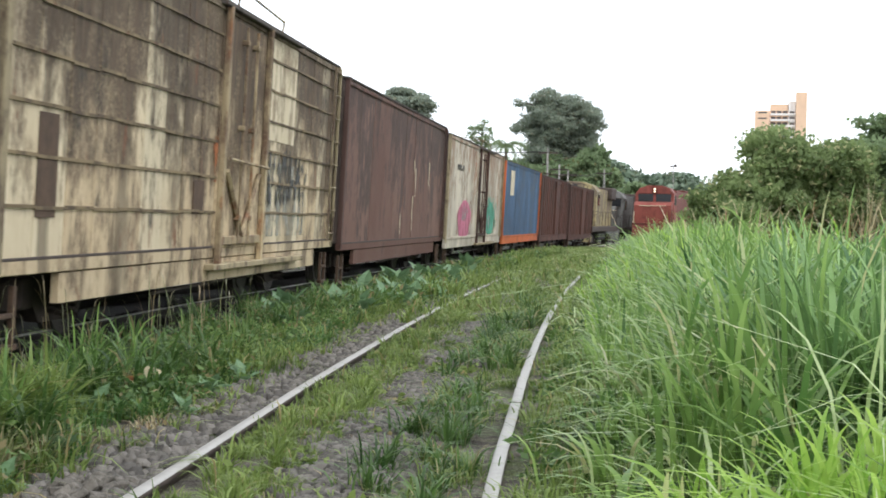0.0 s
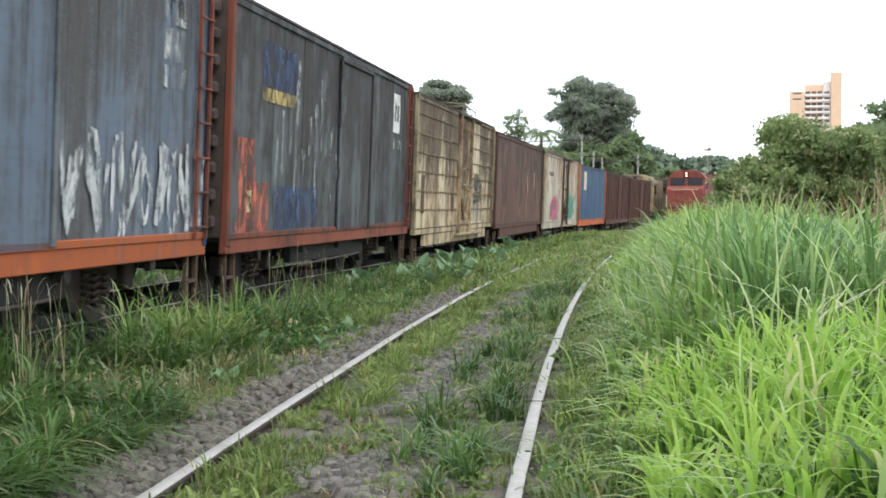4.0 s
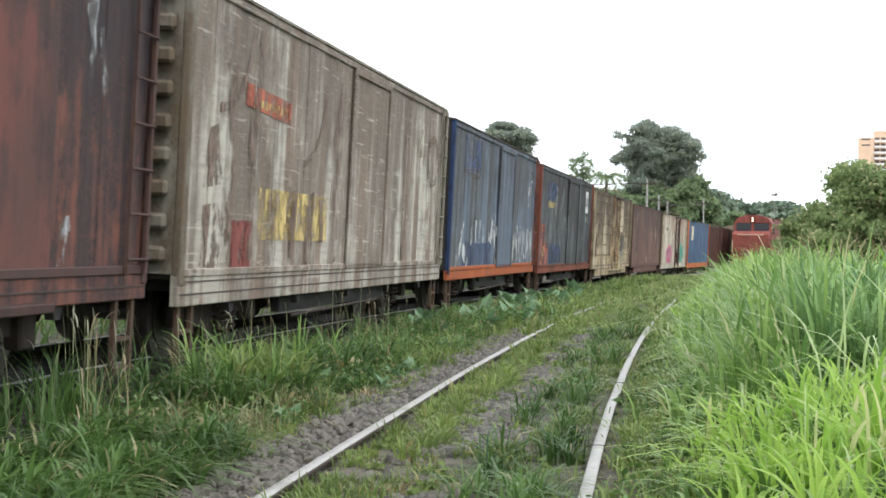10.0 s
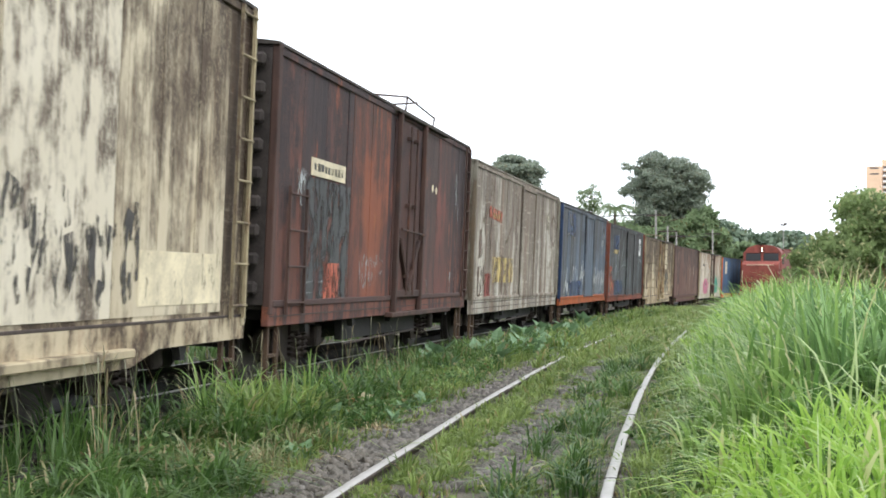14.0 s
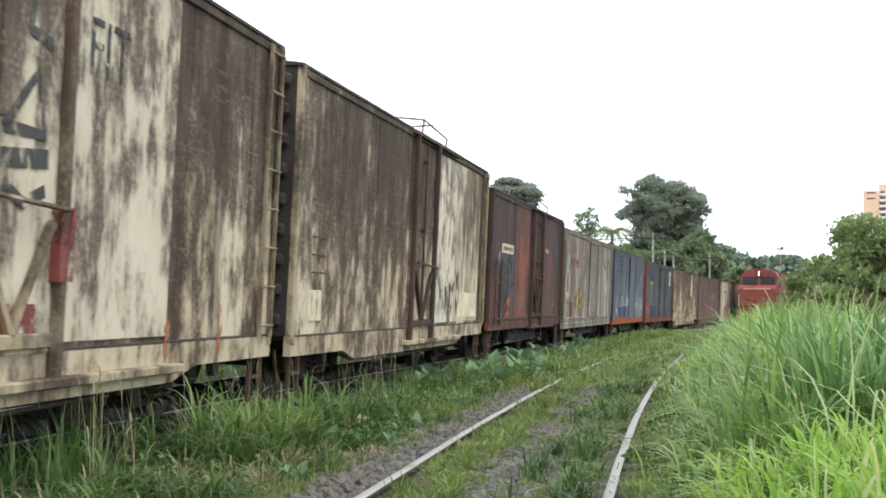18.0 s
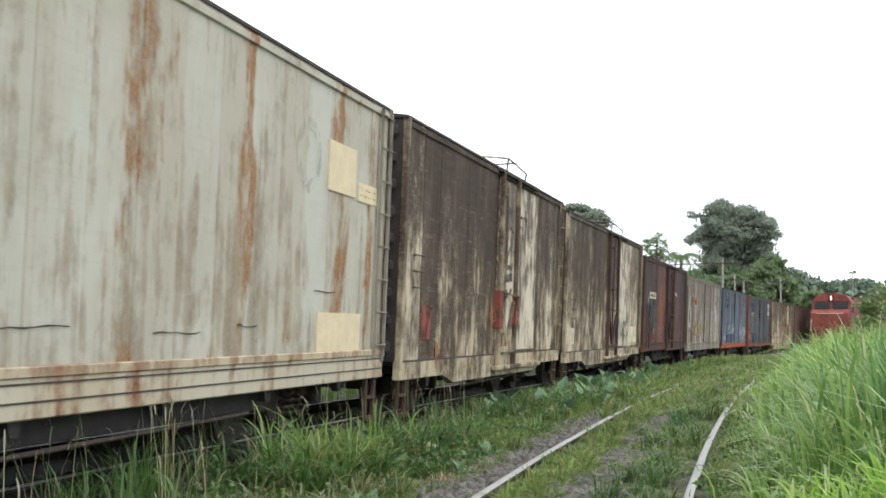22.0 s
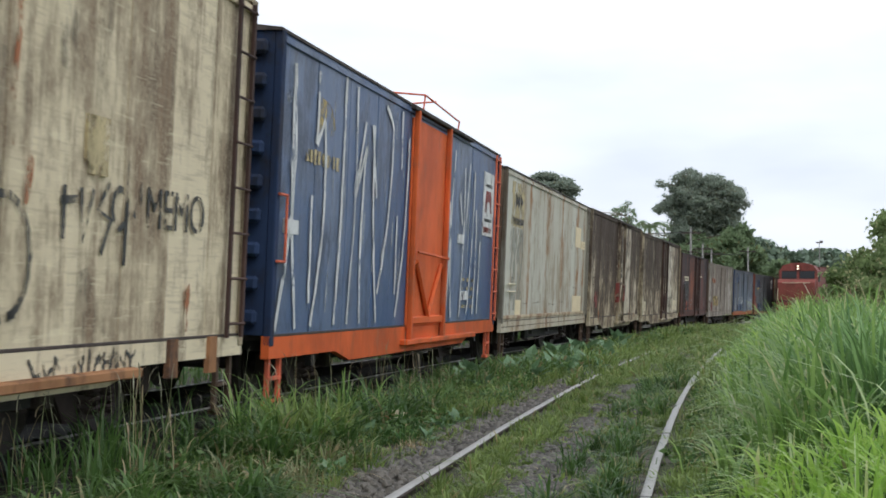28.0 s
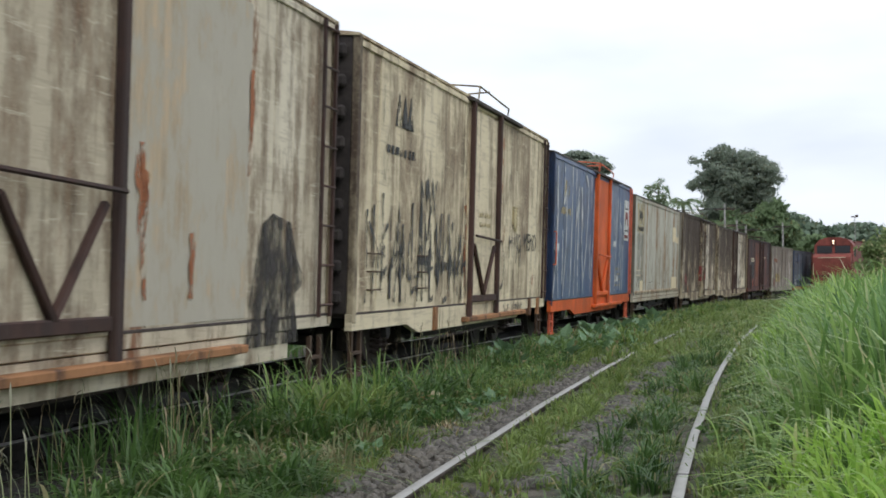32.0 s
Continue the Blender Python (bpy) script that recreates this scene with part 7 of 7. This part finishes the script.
    bush("dense dark green bush beyond the grass", 14.5, 52, [(0, 0, 2.2, 2.8, 2.0, 34), (2.0, -3, 1.2, 2.4, 1.1, 16)], 30000, 0.11, 44, M_TREE)
    bush("young tree with an open dark crown above the bushes", 12.0, 54, [(0, 0, 4.3, 1.3, 1.05, 14), (1.5, 0, 3.8, 1.3, 1.0, 14), (-1.2, 0, 3.5, 1.0, 0.9, 9), (2.9, 0, 3.2, 1.4, 1.1, 12), (0.6, 0, 2.6, 2.2, 1.6, 20)], 30000, 0.11, 48, M_TREE)
    bush("dense green bush beyond the grass", 18.5, 60, [(0, 0, 2.4, 3.2, 1.8, 30)], 16000, 0.15, 45, M_TREE)
    bush("green bush by the track's far bend", 13.5, 84, [(0, 0, 2.2, 3.0, 1.9, 24)], 10000, 0.2, 46)
    bush("green bush by the track's far bend", 20.0, 100, [(0, 0, 2.8, 4.0, 2.3, 24)], 10000, 0.25, 47)


def build_far():
    rng = np.random.default_rng(9)
    # wooded ridge
    n = 34000
    th = rng.uniform(-10, 90, n)
    top = 11.5 + 2.5 * np.sin(th * 0.11 + 1.0) + 1.5 * np.sin(th * 0.37)
    z = top * rng.uniform(0, 1, n) ** 0.6
    xx = 14 + th + rng.normal(0, 1.2, n)
    yy = 345 + (1 - z / 14) * -18 + rng.normal(0, 3, n)
    me = leaf_quads(rng, np.stack([xx, yy, z], 1), 0.95, "wooded_ridge", M_WOODS)
    tagged(new("wooded_ridge", me), "wooded green ridge on the horizon", "woods", kind="stuff")
    n = 30000
    xx = rng.uniform(-420, 420, n)
    z = (5 + 3 * np.sin(xx * 0.05) + 2 * np.sin(xx * 0.13 + 2)) * rng.uniform(0, 1, n) ** 0.7
    me = leaf_quads(rng, np.stack([xx, 430 + rng.normal(0, 6, n), z], 1), 1.7, "far_woods", M_WOODS)
    tagged(new("far_woods", me), "distant belt of green trees", "woods", kind="stuff")
    # tower block
    peach, white = plain("peach_render", (0.74, 0.52, 0.36), 0.85, 0, 0.06, 0.3), plain("white_render", (0.78, 0.74, 0.7), 0.85, 0, 0.05, 0.3)
    dark = plain("window_dark", (0.12, 0.1, 0.09), 0.4)
    tw = thing("apartment_tower", "tall peach and white apartment tower with balconies", "apartment building")
    tw.matrix_world = pose(133, 785, 0, 0, 0, -9)
    for nm, x0, x1, y0, y1, top2, mat in (("wing", -13.5, -5.8, 0, 14, 61.5, peach), ("wing", -5.7, 3.6, 2.0, 16, 65, peach), ("stair_core", 3.7, 7.4, 0.6, 14, 66.5, white), ("wing", 7.5, 13.0, -2.0, 12, 71, peach)):
        bm = bmesh.new()
        soft_box(bm, x0, x1, y0, y1, -3, top2, 0.1)
        part(nm, bm, mat, tw)
    for k in range(18):
        z = 8 + k * 3.0
        bm = bmesh.new()
        soft_box(bm, -5.5, 7.3, -0.5, 0.59, z, z + 1.1, 0.05)
        bal = part("balcony", bm, white, tw)
        for x0, x1 in ((-5.2, -2.8), (-2.2, 0.2), (0.8, 3.2)):
            bm = bmesh.new()
            box(bm, x0, x1, 1.9, 1.99, z + 1.15, z + 2.6)
            part("window", bm, dark, bal)
        bm = bmesh.new()
        box(bm, 4.3, 6.9, 0.54, 0.61, z + 1.15, z + 2.3)
        part("window", bm, dark, tw)
        if k > 15:
            bm = bmesh.new()
            box(bm, -11.8, -7.4, -0.06, 0.01, z + 1.1, z + 1.9)
            part("window", bm, dark, tw)
    # poles and wires
    grey = plain("concrete_pole", (0.3, 0.29, 0.27), 0.9)
    tops = []
    for x, y, z in ((1.7, 122, 7.2), (2.85, 131, 6.2), (3.75, 136, 5.9), (8.1, 157, 6.8)):
        p = thing("utility_pole", "slim grey utility pole behind the train", "utility pole", "poles behind the train")
        p.location = (x, y, ground_z(x, y))
        bm = bmesh.new()
        bar(bm, (0, 0, 0), (0, 0, z), 0.11, 10, 0.08)
        part("pole", bm, grey, p)
        bm = bmesh.new()
        box(bm, -0.8, 0.8, -0.06, 0.06, z - 0.5, z - 0.38)
        part("crossarm", bm, M_IRON, p)
        tops.append(Vector((x, y, z - 0.4)))
    tops.insert(0, Vector((-14, 112, 6.6)))
    for a, b in zip(tops[:-1], tops[1:]):
        for off in (-0.6, 0.6):
            bm = bmesh.new()
            pts = [a.lerp(b, t) + Vector((off, 0, -1.2 * t * (1 - t))) for t in np.linspace(0, 1, 9)]
            rings = [[bm.verts.new(p + Vector((0, 0.02 * math.cos(k * 1.571), 0.02 * math.sin(k * 1.571)))) for k in range(4)] for p in pts]
            for r1, r2 in zip(rings[:-1], rings[1:]):
                for k in range(4):
                    bm.faces.new((r1[k], r1[(k + 1) % 4], r2[(k + 1) % 4], r2[k]))
            w = part("wire", bm, M_BLACK, None)
            tagged(w, "dark overhead wire between the poles", "wire", "overhead wires")
    mast = thing("floodlight_mast", "thin mast with a floodlight head over the trees", "light mast")
    mast.location = (29.4, 300, 0)
    bm = bmesh.new()
    bar(bm, (0, 0, -2), (0, 0, 12.6), 0.09, 8, 0.07)
    part("pole", bm, grey, mast)
    for s in (-1, 1):
        bm = bmesh.new()
        soft_box(bm, s * 0.36 - 0.3, s * 0.36 + 0.3, -0.2, 0.2, 12.5, 12.9 + 0.12 * s, 0.05)
        part("floodlight", bm, M_IRON, mast)


# ---- build all ----
build_ground()
build_tracks()
build_bed()
build_wagons()
build_engines()
build_trees()
build_far()
build_grass()
for i, (q, y, s) in enumerate(((-1.75, 23.6, 0.55), (-1.6, 25, 0.6), (-1.45, 26.4, 0.65), (-1.8, 27.5, 0.7), (-1.35, 28.6, 0.65), (-1.65, 30, 0.75), (-2.1, 21, 0.5), (-1.45, 32, 0.8),
                               (-1.9, 13.2, 0.34), (-1.55, 11.6, 0.3), (-1.75, 12.2, 0.32), (-2.1, 15.2, 0.4), (-1.7, 35, 0.85), (-1.5, 10.6, 0.32), (-1.8, 38, 0.9), (-1.3, 34, 0.6),
                               (-1.5, 14.6, 0.3), (-1.45, 15.6, 0.28), (-2.2, 24.4, 0.6), (-1.3, 24.6, 0.5), (-2.0, 26.1, 0.65), (-2.4, 27.6, 0.7), (-1.1, 27.6, 0.55), (-1.2, 30.4, 0.6), (-2.3, 30.6, 0.8), (-2.6, 23, 0.6), (-2.5, 21.6, 0.5), (-1.85, 29.2, 0.8), (-2.1, 33, 0.9), (-1.35, 13.4, 0.26))):
    broad_weed(near_x(y) + q, y, s, "broad-leaved pale green weed on the verge", 60 + i)


for dx, dy, mat, text in ((-1.86, 13.9, M_RUSTRUN, "dead reddish-brown leaf on the verge"), (-1.78, 14.1, M_CREAMPAINT, "pale dead leaf on the verge")):
    bm = bmesh.new()
    pts = [(0.07 * math.cos(a) * (1 + 0.25 * math.cos(3 * a)), 0.045 * math.sin(a)) for a in np.linspace(0, math.tau, 11)[:-1]]
    bm.faces.new([bm.verts.new((u, v, 0.25 * abs(u) + 0.3 * v)) for u, v in pts])
    bmesh.ops.solidify(bm, geom=bm.faces[:], thickness=0.004)
    leaf = part("dead_leaf", bm, mat, None)
    leaf.location = (near_x(dy) + dx, dy, ground_z(near_x(dy) + dx, dy) + 0.2)
    leaf.rotation_euler = (0.7, 0.1, 0.4)
    tagged(leaf, text, "leaf")


def ballast_left(rng):
    y = 4.8 + 34 * rng.random() ** 1.6
    x = near_x(y) - 0.8 - 0.08 - 0.55 * rng.random() ** 1.2
    return x, y, ground_z(x, y) + 0.02


def ballast_mid(rng):
    while True:
        y = 5.5 + 26 * rng.random() ** 1.5
        q = rng.normal(0.0, 0.15)
        if noise.noise((q * 1.5, y * 0.7, 4.4)) > -0.12:
            x = near_x(y) + q
            return x, y, ground_z(x, y) + 0.015


def ballast_train(rng):
    y = 4 + 30 * rng.random() ** 1.4
    p = rng.uniform(0.2, 2.0)
    return train_x(y) + p, y, train_z(y) - 0.2 + 0.06 * (1 - (p / 2.1) ** 2) + 0.02


def loose_stones(n=300):
    """The nearest ballast stones, one by one, along the rail."""
    rng = random.Random(77)
    kinds = []
    for k in range(8):
        bm = bmesh.new()
        v = box(bm, -0.03, 0.03, -0.026, 0.026, -0.02, 0.02)
        for q in v:
            q.co = Vector([c * rng.uniform(0.6, 1.3) for c in q.co])
        bmesh.ops.bevel(bm, geom=list(bm.edges), offset=0.006, segments=1, affect="EDGES")
        me = bpy.data.meshes.new("stone")
        bm.to_mesh(me)
        bm.free()
        me.materials.append(M_LOOSE)
        kinds.append(me)
    bed = bpy.data.objects["ground"]
    for k in range(n):
        y = 5.4 + 5.5 * rng.random()
        x = near_x(y) - 0.9 - 0.4 * rng.random()
        s = rng.uniform(0.7, 1.4)
        ob = shared("stone", rng.choice(kinds), bed)
        ob.matrix_basis = pose(x, y, ground_z(x, y) + 0.045, rng.uniform(-40, 40), rng.uniform(-40, 40), rng.uniform(0, 360)) @ Matrix.Scale(s, 4)


M_LOOSE = plain("loose_ballast_stone", (0.13, 0.118, 0.1), 0.92, 0, 0.5, 14.0)
stones(RNG, 4200, ballast_train, 0.045, "ballast", "ballast stones under the train, darkened for the shade there", M_DARKSTONE)
stones(RNG, 5600, ballast_left, 0.038, "ballast", "grey ballast stones along the rail")
stones(RNG, 6500, ballast_mid, 0.038, "ballast", "grey ballast stones between the rails")

loose_stones()


# ---- what moves ----
def train_pose(s):
    return pose(train_x(s), s, train_z(s), 0, 2.2, heading(train_x, s))


def motions():
    for root, mid in TRAIN:
        walk(root, [(t, train_pose(mid + SPEED * (t - 16))) for t in np.linspace(0, 32, 17)])
    turns = np.linspace(0, 32, 231)
    a = [[(float(t), pose(0, w, 0.44, math.degrees(-SPEED * t / 0.44) % 360)) for t in turns] for w in (-0.87, 0.87)]
    moving = {o for r, _ in TRAIN for o in r.children}
    for ob in WHEELS:
        if ob.parent in moving:
            walk(ob, a[0] if ob.location.y < 0 else a[1])


motions()
